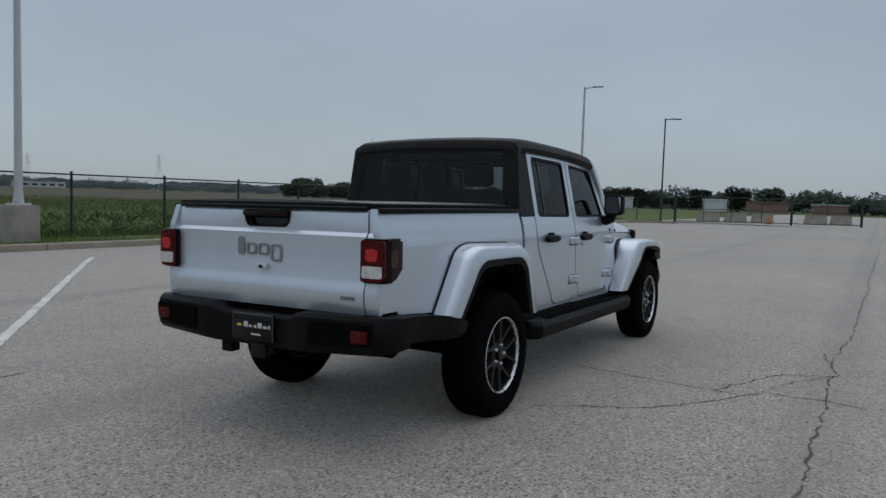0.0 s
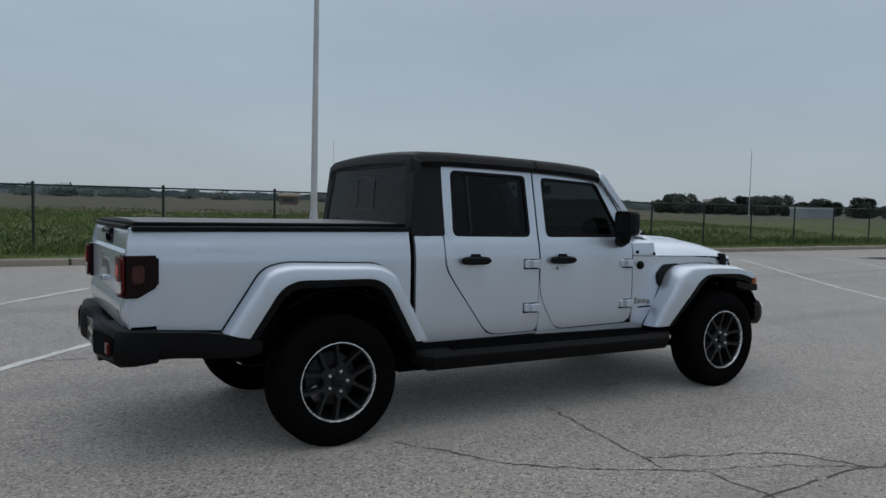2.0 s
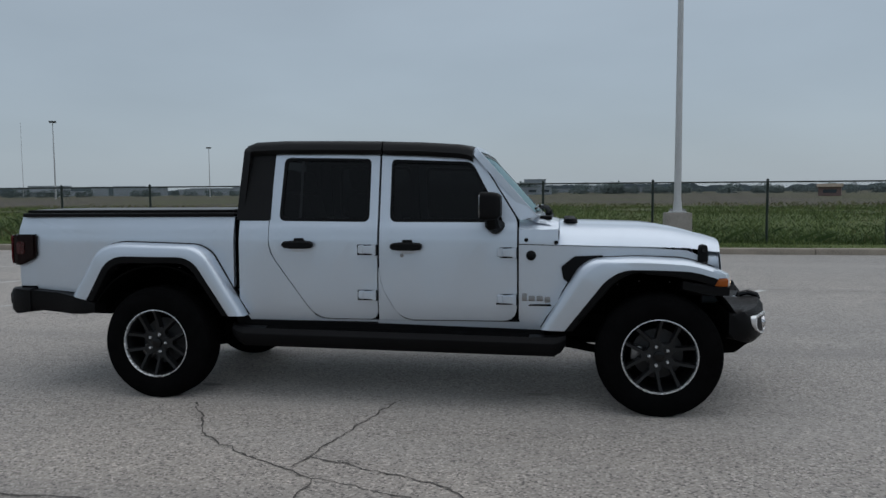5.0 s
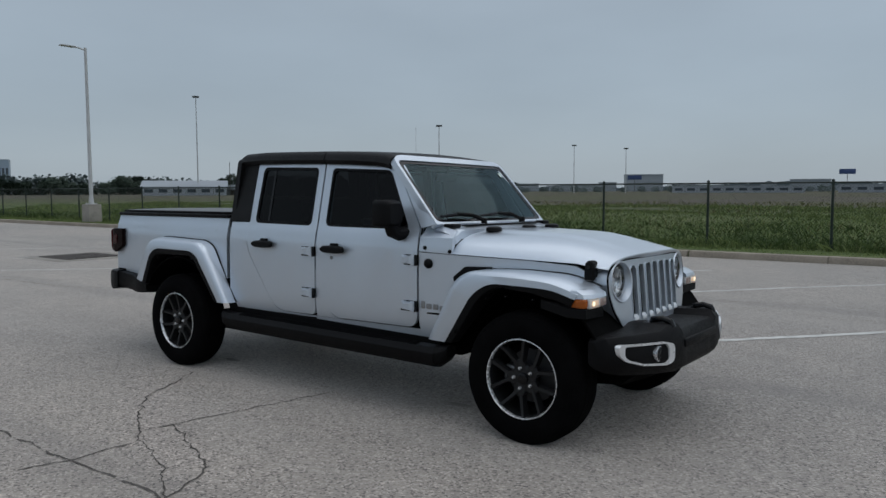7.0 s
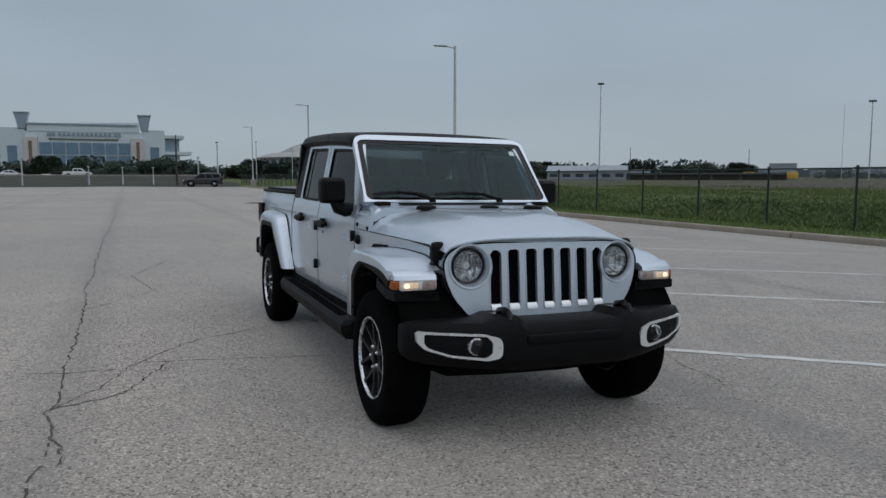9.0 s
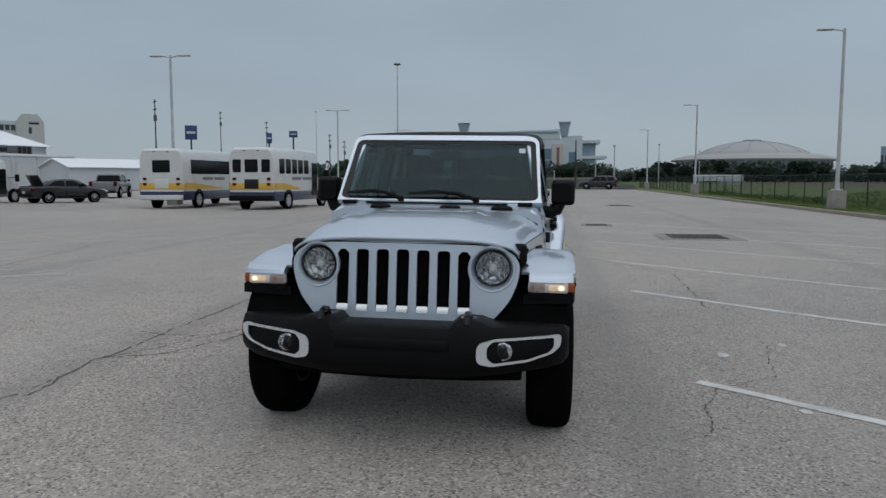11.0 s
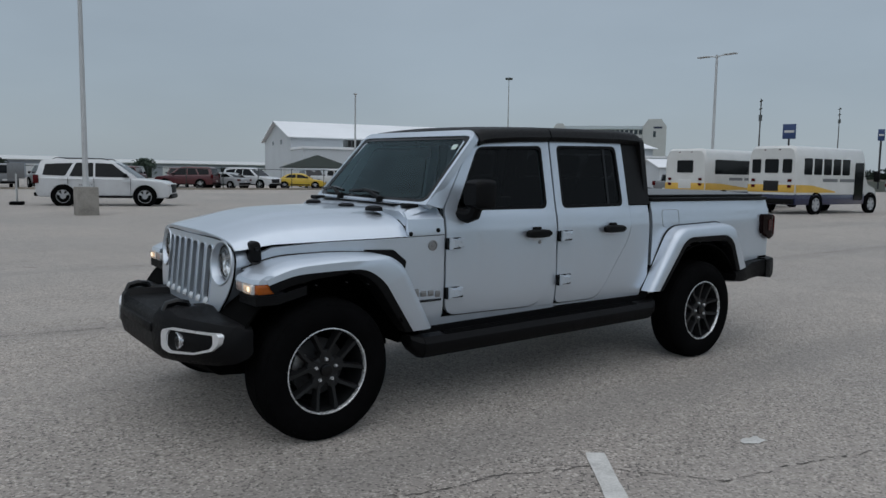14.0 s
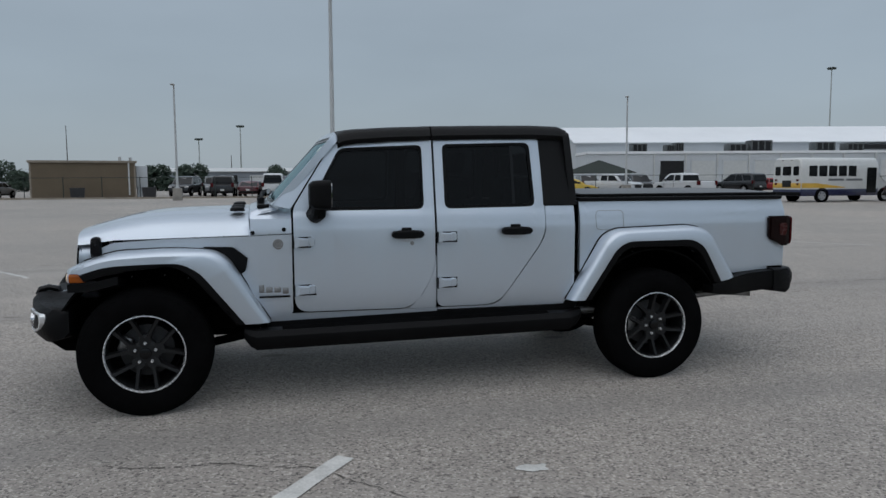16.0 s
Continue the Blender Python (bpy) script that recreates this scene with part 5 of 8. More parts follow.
rg = part("rear_window", plate(shrunk(ri, -0.002), [], lambda u, v, d: rear(u, v, d + 0.006), 0, (), XS), REAR_TINT, hard, "dark tinted rear glass", 0.0)
rg.visible_shadow = False
sl = rounded([(-0.155, 0.30), (0.155, 0.30), (0.155, 0.765), (-0.155, 0.765)], 0.04, 4)
part("slider_frame", plate(sl, [shrunk(sl, 0.012)], lambda u, v, d: rear(u, v, d + 0.001), 0.006), GLOSS_BLACK, hard, "sliding pane frame")

# -- tailgate
def gate_x(v):
    return -1.172 + 0.018 * smooth01(1.180, 1.196, v) + 0.020 * smooth01(1.29, 1.33, v) - 0.018 * smooth01(0.94, 0.90, v) + 0.02 * smooth01(0.84, 0.77, v)


GC = (0.80, 0.84, 0.87, 0.90, 0.925, 0.95, 1.178, 1.188, 1.198, 1.29, 1.305)
tg_out = rounded([(-0.698, 0.770), (0.698, 0.770), (0.698, 1.322), (-0.698, 1.322)], 0.02, 3)
pocket = rounded([(-0.155, 1.215), (0.155, 1.215), (0.172, 1.30), (-0.172, 1.30)], [0.05, 0.05, 0.012, 0.012], 5)
gate = part("tailgate", plate(tg_out, [pocket], lambda u, v, d: (gate_x(v) + d, u, v), 0.05, GC), SILVER, truck)
part("handle_pocket", plate(grown(pocket, 0.004), [], lambda u, v, d: (gate_x(v) + 0.035 + d, u, v), 0.004), GLOSS_BLACK, gate)
part("gate_handle", box(-1.182, -1.145, -0.165, 0.165, 1.268, 1.300, 0.008), SMOKE_LENS, gate, "dark handle with red strip above")
part("handle_rim", plate(grown(pocket, 0.006), [shrunk(pocket, 0.006)], lambda u, v, d: (gate_x(v) - 0.003 + d, u, v), 0.02), BLACK_PLASTIC, gate)
bm = bmesh.new()
for a, b, lo, hi in ((0.150, 0.200, 1.045, 1.150), (0.060, 0.135, 1.050, 1.118), (-0.035, 0.045, 1.050, 1.118), (-0.130, -0.050, 1.018, 1.115)):
    o = rounded([(a, lo), (b, lo), (b, hi), (a, hi)], 0.022, 4)
    bm = merged(bm, plate(o, [shrunk(o, 0.014)] if a < 0.14 else [], lambda u, v, d: (gate_x(v) - 0.007 + d, u, v), 0.012))
part("gate_badge", bm, STEEL, gate, "raised silver-grey badge shapes")
part("camera_pod", box(-1.20, -1.165, -0.035, 0.045, 0.975, 1.008, 0.008), SILVER, gate)
part("camera_eye", lofted([circle((-1.20 - d, 0.005, 0.988), 0.011, 10, "x") for d in (-0.01, 0.004)]), GLOSS_BLACK, gate)
part("trim_badge", box(-1.190, -1.172, -0.650, -0.545, 0.838, 0.872, 0.006), CHROME, gate, "small silver trim badge")
part("trim_badge_face", merged(box(-1.1925, -1.189, -0.642, -0.553, 0.857, 0.866), box(-1.1925, -1.189, -0.642, -0.553, 0.844, 0.853)), STEEL, gate)
for s in (-1, 1):
    rings = []
    for z in (0.775, 0.84, 0.90, 0.95, 1.12, 1.178, 1.198, 1.24, 1.275, 1.305, 1.322):
        yo, xo = side_y(-1.1, z) - 0.001, gate_x(z) + 0.004
        rings.append([(xo, s * 0.704, z), (xo, s * (yo - 0.055), z), (xo + 0.008, s * (yo - 0.022), z), (xo + 0.028, s * (yo - 0.005), z), (xo + 0.06, s * yo, z), (xo + 0.06, s * 0.704, z)])
    part("bed_corner", lofted(rings), SILVER, truck)
    part("bed_rail_cap", box(-1.14, 0.55, *sorted((s * 0.70, s * 0.785)), 1.300, 1.330, 0.010), BLACK_PLASTIC, truck, "black bed rail cap")
part("gate_cap", box(-1.165, -1.10, -0.69, 0.69, 1.312, 1.334, 0.008), BLACK_PLASTIC, gate)
part("bed_front_wall", box(0.50, 0.55, -0.76, 0.76, 0.75, 1.30), UNDER, truck)
cov = thing("tonneau_cover", "soft black folding cover stretched over the pickup bed", "truck bed cover", pose(0, 0, 0, -0.8, 0, 0))
part("cover_frame", merged(box(-1.12, 0.52, -0.735, -0.69, 1.331, 1.352, 0.006), box(-1.12, 0.52, 0.69, 0.735, 1.331, 1.352, 0.006), box(-1.13, -1.09, -0.735, 0.735, 1.331, 1.352, 0.006), box(0.48, 0.525, -0.735, 0.735, 1.331, 1.35, 0.006)), BLACK_PLASTIC, cov)
rings = [[(x, t * 0.70, 1.352 + 0.012 * (1 - abs(t) ** 3) - 0.004 * math.exp(-((x + 0.35) / 0.04) ** 2)) for t in (-1, -0.9, -0.6, -0.3, 0, 0.3, 0.6, 0.9, 1)] for x in (-1.11, -0.9, -0.6, -0.42, -0.35, -0.28, 0.0, 0.3, 0.50)]
part("cover_fabric", lofted([ring + [(ring[-1][0], 0.70, 1.340), (ring[0][0], -0.70, 1.340)] for ring in rings]), COVER, cov, "grey-black fabric")

# -- rear bumper, plate, hitch
rb = []
for y, xf, zt, zb in ((-0.885, -1.06, 0.760, 0.600), (-0.865, -1.17, 0.770, 0.585), (-0.80, -1.235, 0.772, 0.575), (-0.40, -1.285, 0.772, 0.560), (-0.32, -1.285, 0.765, 0.555), (-0.24, -1.245, 0.735, 0.545), (0.24, -1.245, 0.735, 0.545), (0.32, -1.285, 0.765, 0.555), (0.40, -1.285, 0.772, 0.560), (0.80, -1.235, 0.772, 0.575), (0.865, -1.17, 0.770, 0.585), (0.885, -1.06, 0.760, 0.600)):
    rb.append([(-1.02, y, zb + 0.02), (xf + 0.03, y, zb), (xf, y, zb + 0.03), (xf - 0.006, y, (zt + zb) / 2), (xf, y, zt - 0.02), (xf + 0.02, y, zt), (-1.02, y, zt)])
rbump = part("rear_bumper", lofted(rb), BLACK_PLASTIC, truck, "black rear step bumper")
part("bumper_gap_filler", box(-1.15, -1.02, -0.80, 0.80, 0.74, 0.785), UNDER, rbump)
for s in (-1, 1):
    part("bumper_side", lofted([[(x, s * y, z) for y, z in ((0.80, zb), (0.86 + o, zb + 0.01), (0.872 + o, zb + 0.05), (0.868 + o, zt), (0.79, zt))] for x, zb, zt, o in ((-1.09, 0.605, 0.765, 0.01), (-0.98, 0.605, 0.758, 0.0), (-0.80, 0.590, 0.745, 0.0), (-0.66, 0.585, 0.728, 0.045), (-0.56, 0.588, 0.700, 0.060), (-0.47, 0.600, 0.68, 0.055))]), BLACK_PLASTIC, rbump)
    # flat black plate on the bumper face paints a recess in shade
    pk = rounded([(0.42, 0.605), (0.76, 0.625), (0.80, 0.66), (0.80, 0.735), (0.42, 0.735)], 0.02, 3)
    part("bumper_recess_shade", plate(pk, [], lambda u, v, d, s=s: (-1.2955 + 0.05 * (u - 0.4) / 0.4 * 1.0 - d, s * u, v), 0.003, (), (0.5, 0.6, 0.7)), SHADE_BLACK, rbump, "dark bumper recess")
    part("red_reflector", box(-1.268, -1.245, *sorted((s * 0.675, s * 0.775)), 0.640, 0.705, 0.006), RED_LENS, rbump, "red bumper reflector")
plate_ob = part("number_plate", box(-1.266, -1.252, -0.155, 0.155, 0.580, 0.735, 0.004), GLOSS_BLACK, rbump, "black dealer plate with pale script strokes")
PALE = surface("pale_print", (0.6, 0.6, 0.58), 0.6, vary=0.05)
DIM_PRINT = surface("dim_plate_rim", (0.10, 0.10, 0.10), 0.5, vary=0.3, scales=(40, 200))
part("plate_rim", merged(box(-1.2685, -1.265, -0.15, 0.15, 0.724, 0.731), box(-1.2685, -1.265, -0.15, -0.146, 0.59, 0.73), box(-1.2685, -1.265, 0.146, 0.15, 0.59, 0.73)), DIM_PRINT, plate_ob)
part("plate_script", merged(*[box(-1.2685, -1.265, y - w / 2, y + w / 2, 0.653, 0.653 + h, 0.001) for y, w, h in ((0.05, 0.03, 0.03), (0.015, 0.02, 0.014), (-0.02, 0.02, 0.014), (-0.055, 0.03, 0.03), (-0.095, 0.03, 0.014), (-0.125, 0.012, 0.02))], box(-1.2685, -1.265, -0.06, 0.01, 0.612, 0.622)), PALE, plate_ob)
part("plate_mark", box(-1.2685, -1.265, 0.082, 0.115, 0.655, 0.668, 0.001), surface("yellow_print", (0.75, 0.52, 0.05), 0.5), plate_ob)
part("tow_hitch", merged(box(-1.22, -1.05, -0.040, 0.040, 0.488, 0.548, 0.008), box(-1.23, -1.19, -0.05, 0.05, 0.478, 0.558, 0.006)), GLOSS_BLACK, truck, "black tow hitch receiver")
part("hitch_socket", box(-1.19, -1.12, 0.24, 0.32, 0.475, 0.545, 0.006), BLACK_PLASTIC, truck)

# -- frame, axles, exhaust
und = merged(*[box(a, b, s * 0.42 - 0.04, s * 0.42 + 0.04, z, 0.60, 0.01) for s in (-1, 1) for a, b, z in ((0.45, 3.95, 0.44), (-1.05, 0.5, 0.53))],
             *[tube([(x, -0.72, 0.40), (x, 0.72, 0.40)], 0.045, 10) for x in (0, WB)],
             *[lofted([circle((x, y + o, 0.40), r, 12, "y") for o, r in ((-0.15, 0.05), (-0.08, 0.13), (0.08, 0.13), (0.15, 0.05))]) for x, y in ((0, 0.0), (WB, 0.2))],
             tube([(3.72, -0.70, 0.42), (3.70, 0.0, 0.44), (3.72, 0.70, 0.42)], 0.02, 8),
             box(1.0, 2.3, -0.38, 0.38, 0.36, 0.50, 0.03))
part("chassis", und, UNDER, truck, "dark chassis frame and axles")
# blocks added under the floor to deepen the shade on the ground
part("fuel_tank", box(0.55, 1.55, -0.62, -0.10, 0.33, 0.50, 0.05), UNDER, truck, "black fuel tank guard")
part("gearbox_shade_block", box(1.6, 2.7, -0.40, 0.40, 0.34, 0.50, 0.04), UNDER, truck)
part("floor_pan", box(0.5, 2.8, -0.74, 0.74, 0.43, 0.47, 0.01), UNDER, truck)
part("engine_shade_block", box(2.8, 3.95, -0.42, 0.42, 0.38, 0.50, 0.04), UNDER, truck)
part("exhaust", merged(tube([(0.9, 0.30, 0.42), (0.3, 0.5, 0.45), (-0.4, 0.5, 0.52), (-0.8, 0.55, 0.56), (-0.98, 0.66, 0.56)], 0.032, 10), lofted([circle((x, 0.40, 0.47), r, 14, "x", r * 0.7) for x, r in ((0.9, 0.06), (0.95, 0.11), (1.5, 0.11), (1.55, 0.06))])), STEEL, truck, "steel exhaust")
for s in (-1, 1):
    for ends in (((0.02, s * 0.50, 0.30), (0.62, s * 0.46, 0.40)), ((WB - 0.02, s * 0.52, 0.30), (WB - 0.65, s * 0.46, 0.40))):
        part("link_arm", tube(ends, 0.03, 8), UNDER, truck)
    for ends in (((0.06, s * 0.62, 0.36), (0.10, s * 0.56, 0.82)), ((WB + 0.06, s * 0.60, 0.36), (WB + 0.05, s * 0.54, 0.82))):
        part("shock_absorber", tube(ends, 0.04, 10), UNDER, truck)

# -- cabin
for x, y in ((1.72, -0.37), (1.72, 0.37), (1.06, -0.36), (1.06, 0.0), (1.06, 0.36)):
    w = 0.25 if x > 1.5 else 0.18
    st = part("seat", merged(box(x - 0.20, x + 0.32, y - w, y + w, 0.74, 0.90, 0.05), moved(box(-0.07, 0.07, -w, w, 0.0, 0.62, 0.05), pose(x - 0.20, y, 0.86, 0, -14, 0))), SEAT, truck, "black leather seat")
    part("headrest", moved(box(-0.05, 0.05, -0.12, 0.12, 0.66, 0.84, 0.04), pose(x - 0.20, y, 0.84, 0, -12, 0)), SEAT, st)
part("dashboard", lofted([[(x, y, z) for x, z in ((2.30, 0.85), (2.28, 1.14), (2.36, 1.22), (2.60, 1.27), (2.62, 0.85))] for y in (-0.68, 0.68)]), SEAT, truck, "black dashboard")
part("steering_wheel", moved(tube([(0.185 * math.cos(2 * math.pi * k / 24), 0.185 * math.sin(2 * math.pi * k / 24), 0) for k in range(25)], 0.016, 8), pose(2.16, 0.37, 1.12, 0, -65, 0)), SEAT, truck)
part("rear_view_mirror", merged(box(2.23, 2.255, -0.13, 0.13, 1.60, 1.67, 0.015), tube([(2.26, 0, 1.66), (2.27, 0, 1.72)], 0.012, 6)), GLOSS_BLACK, truck)
part("roll_bar", merged(*[tube([(0.70, s * 0.60, 1.25), (0.75, s * 0.57, 1.74), (1.55, s * 0.57, 1.75), (2.22, s * 0.58, 1.72)], 0.035, 8) for s in (-1, 1)], tube([(1.60, -0.57, 1.75), (1.60, 0.57, 1.75)], 0.035, 8), *[tube([(1.60, s * 0.57, 1.75), (1.58, s * 0.66, 1.3), (1.58, s * 0.68, 0.7)], 0.04, 8) for s in (-1, 1)]), SEAT, truck, "padded black roll bar")

# -- wipers
for y0, y1, yc, yd in ((-0.25, -0.50, -0.665, -0.30), (0.28, 0.0, -0.21, 0.20)):
    a, b = screen(y0, -0.01, -0.035), screen(y1, 0.10, -0.035)
    wp = part("wiper", tube([a, ((a[0] + b[0]) / 2 + 0.012, (a[1] + b[1]) / 2, (a[2] + b[2]) / 2 + 0.016), b], [0.016, 0.013, 0.009], 6), BLACK_PLASTIC, truck, "black wiper arm")
    part("wiper_blade", tube([screen(yc, 0.085, -0.018), screen((yc + yd) / 2, 0.105, -0.026), screen(yd, 0.085, -0.018)], [0.009, 0.015, 0.009], 6), GLOSS_BLACK, wp)
    part("wiper_pivot", lofted([circle((a[0], a[1], a[2] + q), r, 10) for q, r in ((-0.02, 0.024), (0.016, 0.022), (0.022, 0.012))]), BLACK_PLASTIC, wp)

# -- wheels
R_T = 0.404


def make_wheel():
    """A wheel whose outer face looks along +y, hub at the origin."""
    w = thing("wheel", "", "")
    w.parent = truck
    prof = [(-0.115, 0.236), (-0.127, 0.262), (-0.131, 0.31), (-0.126, 0.352), (-0.110, 0.385), (-0.085, 0.3995), (-0.03, R_T), (0.03, R_T), (0.085, 0.3995), (0.110, 0.385), (0.126, 0.352), (0.131, 0.31), (0.127, 0.262), (0.115, 0.236)]
    n = 72
    rings = []
    for i in range(n):
        a = 2 * math.pi * i / n
        rings.append([(r * math.cos(a), y, r * math.sin(a)) for y, r in prof])
    bm = lofted(rings + [rings[0]], closed=False)
    bmesh.ops.remove_doubles(bm, verts=bm.verts[:], dist=1e-5)
    part("tyre", bm, RUBBER, w, "black all-terrain tyre")
    # tread and shoulder blocks
    bm = bmesh.new()
    for i in range(54):
        a = 360 * i / 54
        for y0, y1, off in ((-0.098, -0.070, 0), (-0.060, -0.022, 3.3), (-0.016, 0.016, 0), (0.022, 0.060, 3.3), (0.070, 0.098, 0)):
            m = pose(0, 0, 0, 0, a + off, 0)
            b = bmesh.new()
            k = R_T - 0.004 if abs(y0) < 0.07 and abs(y1) < 0.07 else R_T - 0.014
            add_box(b, -0.0175, 0.0175, y0, y1, k - 0.006, k + (0.0050 if k > R_T - 0.01 else 0.0004))
            bmesh.ops.transform(b, matrix=m, verts=b.verts[:])
            me = bpy.data.meshes.new("tmp")
            b.to_mesh(me)
            b.free()
            bm.from_mesh(me)
            bpy.data.meshes.remove(me)
    for i in range(54):
        b = box(-0.012, 0.012, 0.110, 0.1185, 0.352, 0.374)
        bmesh.ops.transform(b, matrix=pose(0, 0, 0, 0, 360 * i / 54, 0), verts=b.verts[:])
        me = bpy.data.meshes.new("tmp")
        b.to_mesh(me)
        b.free()
        bm.from_mesh(me)
        bpy.data.meshes.remove(me)
    part("tread", bm, RUBBER, w, "", 35.0, "stuff")
    part("rim_lip", lofted([circle((0, y, 0), r, 64, "y") for y, r in ((0.098, 0.232), (0.118, 0.2345), (0.122, 0.238), (0.121, 0.243), (0.112, 0.246))], caps=False), ALLOY, w, "machined bright rim edge")
    part("rim_barrel", lofted([circle((0, y, 0), r, 48, "y") for y, r in ((0.105, 0.228), (0.06, 0.222), (-0.10, 0.215), (-0.10, 0.20), (0.05, 0.205))], caps=False), ALLOY_DARK, w)
    part("brake_disc", lofted([circle((0, y, 0), r, 36, "y") for y, r in ((-0.035, 0.165), (-0.015, 0.165), (-0.012, 0.10), (0.0, 0.07))]), DARK_POLE, w, "steel brake disc")
    part("backing", lofted([circle((0, y, 0), 0.205, 32, "y") for y in (-0.06, -0.05)]), SHADE_BLACK, w)
    part("brake_caliper", moved(box(-0.05, 0.05, -0.04, 0.03, 0.10, 0.175, 0.015), pose(0, 0, 0, 0, 70, 0)), STEEL, w)
    for k in range(5):
        a = 72 * k
        web = [[(o, y, r) for o, y in ((-hw, 0.050), (-hw * 0.9, yf), (hw * 0.9, yf), (hw, 0.050))] for r, hw, yf in ((0.030, 0.024, 0.086), (0.075, 0.042, 0.090), (0.098, 0.036, 0.092), (0.116, 0.024, 0.088))]
        sp = lofted(web)
        for sgn in (-1, 1):
            rr = [[(sgn * off + o, y, r) for o, y in ((-hw, 0.052), (-hw * 0.62, yf), (hw * 0.62, yf), (hw, 0.052))] for r, off, hw, yf in ((0.060, 0.008, 0.016, 0.0895), (0.102, 0.019, 0.0175, 0.094), (0.150, 0.045, 0.0165, 0.100), (0.190, 0.068, 0.0170, 0.107), (0.214, 0.083, 0.021, 0.113))]
            sp = merged(sp, lofted(rr))
        part("spoke", moved(sp, pose(0, 0, 0, 0, a, 0)), ALLOY_DARK, w)
        n_a = radians(a)
        part("lug_nut", lofted([circle((0.0635 * math.sin(n_a), y, 0.0635 * math.cos(n_a)), r, 6, "y") for y, r in ((0.08, 0.011), (0.100, 0.011), (0.106, 0.007))]), ALLOY, w, "bright lug nut")
    part("hub", lofted([circle((0, y, 0), r, 30, "y") for y, r in ((0.05, 0.088), (0.082, 0.084), (0.087, 0.072))]), ALLOY_DARK, w)
    part("centre_cap", lofted([circle((0, y, 0), r, 24, "y") for y, r in ((0.08, 0.036), (0.104, 0.034), (0.107, 0.026))]), GLOSS_BLACK, w)
    return w


wheel = make_wheel()
HUB_Z = 0.398
wheel.matrix_basis = pose(0, 0.812, HUB_Z, 0, 20, 0)
for x, s, spin in ((WB + 0.008, 1, 0), (0, -1, 54), (WB + 0.008, -1, 18)):
    c = copy_thing(wheel, pose(x, s * 0.812, HUB_Z, 0, 0, 0 if s > 0 else 180) @ pose(0, 0, 0, 0, spin, 0))
for ob in [o for o in truck.children if o.name.startswith("wheel") and o.type == "EMPTY"]:
    for k in ("label", "category"):
        if k in ob:
            del ob[k]

# ---- parked vehicles ----
def paint(name, c, rough=0.3):
    return surface(name, c, rough, vary=0.06, scales=(1.5, 30), coat=0.6)


CAR_WHITE, CAR_BLACK, CAR_RED = paint("white_car_paint", (0.62, 0.63, 0.64)), paint("black_car_paint", (0.012, 0.012, 0.014)), paint("red_car_paint", (0.33, 0.02, 0.025))
CAR_MAROON, CAR_GREY, CAR_YELLOW = paint("maroon_car_paint", (0.085, 0.014, 0.018)), paint("grey_car_paint", (0.16, 0.165, 0.17)), paint("yellow_car_paint", (0.62, 0.42, 0.04))
CAR_SILVER = paint("pale_silver_car_paint", (0.36, 0.37, 0.38))
# side outlines: lower body, cabin, panes as (x from the rear bumper, z), and wheel places
SHAPES = {
    "suv": dict(L=5.35, W=2.05, body=[(0.0, 0.55), (0.02, 1.15), (0.25, 1.20), (3.85, 1.17), (4.2, 1.16), (5.05, 1.06), (5.30, 0.92), (5.35, 0.55), (5.25, 0.34), (0.1, 0.36)],
                cabin=[(0.05, 1.14), (0.24, 1.84), (0.5, 1.92), (2.5, 1.93), (3.05, 1.86), (4.05, 1.14)], roof=1.90,
                panes=[[(0.34, 1.27), (0.44, 1.72), (1.50, 1.78), (1.20, 1.24)], [(1.36, 1.23), (1.62, 1.79), (2.28, 1.79), (2.28, 1.21)], [(2.36, 1.21), (2.36, 1.79), (3.02, 1.76), (3.72, 1.20)]], wheels=(1.12, 4.30), wr=0.40),
    "pickup": dict(L=5.85, W=2.03, body=[(0.0, 0.60), (0.03, 1.28), (2.05, 1.28), (2.10, 1.22), (4.5, 1.22), (5.5, 1.13), (5.8, 1.02), (5.85, 0.6), (5.7, 0.40), (0.15, 0.50)],
                   cabin=[(2.0, 1.22), (2.08, 1.80), (2.3, 1.90), (3.6, 1.90), (3.9, 1.82), (4.55, 1.22)], roof=1.9,
                   panes=[[(2.20, 1.30), (2.25, 1.76), (2.95, 1.78), (2.95, 1.29)], [(3.05, 1.29), (3.05, 1.78), (3.70, 1.75), (4.20, 1.28)]], wheels=(1.22, 4.85), wr=0.41),
    "sedan": dict(L=4.85, W=1.85, body=[(0.0, 0.50), (0.03, 0.98), (0.8, 1.02), (3.4, 0.98), (4.5, 0.82), (4.82, 0.66), (4.85, 0.42), (4.7, 0.25), (0.15, 0.28)],
                  cabin=[(0.55, 1.0), (1.25, 1.38), (1.7, 1.46), (2.5, 1.46), (2.85, 1.40), (3.65, 0.97)], roof=1.45,
                  panes=[[(1.0, 1.05), (1.42, 1.34), (2.02, 1.37), (2.02, 1.03)], [(2.10, 1.03), (2.10, 1.37), (2.62, 1.35), (3.25, 1.01)]], wheels=(0.98, 3.85), wr=0.33),
    "van": dict(L=5.7, W=2.0, body=[(0.0, 0.55), (0.02, 1.2), (4.2, 1.2), (5.3, 1.08), (5.62, 0.9), (5.7, 0.5), (5.5, 0.34), (0.1, 0.36)],
                cabin=[(0.03, 1.18), (0.12, 2.02), (0.35, 2.10), (3.6, 2.10), (4.0, 2.0), (4.75, 1.16)], roof=2.08,
                panes=[[(3.05, 1.24), (3.05, 1.86), (3.75, 1.84), (4.30, 1.24)]], wheels=(1.05, 4.5), wr=0.37),
}


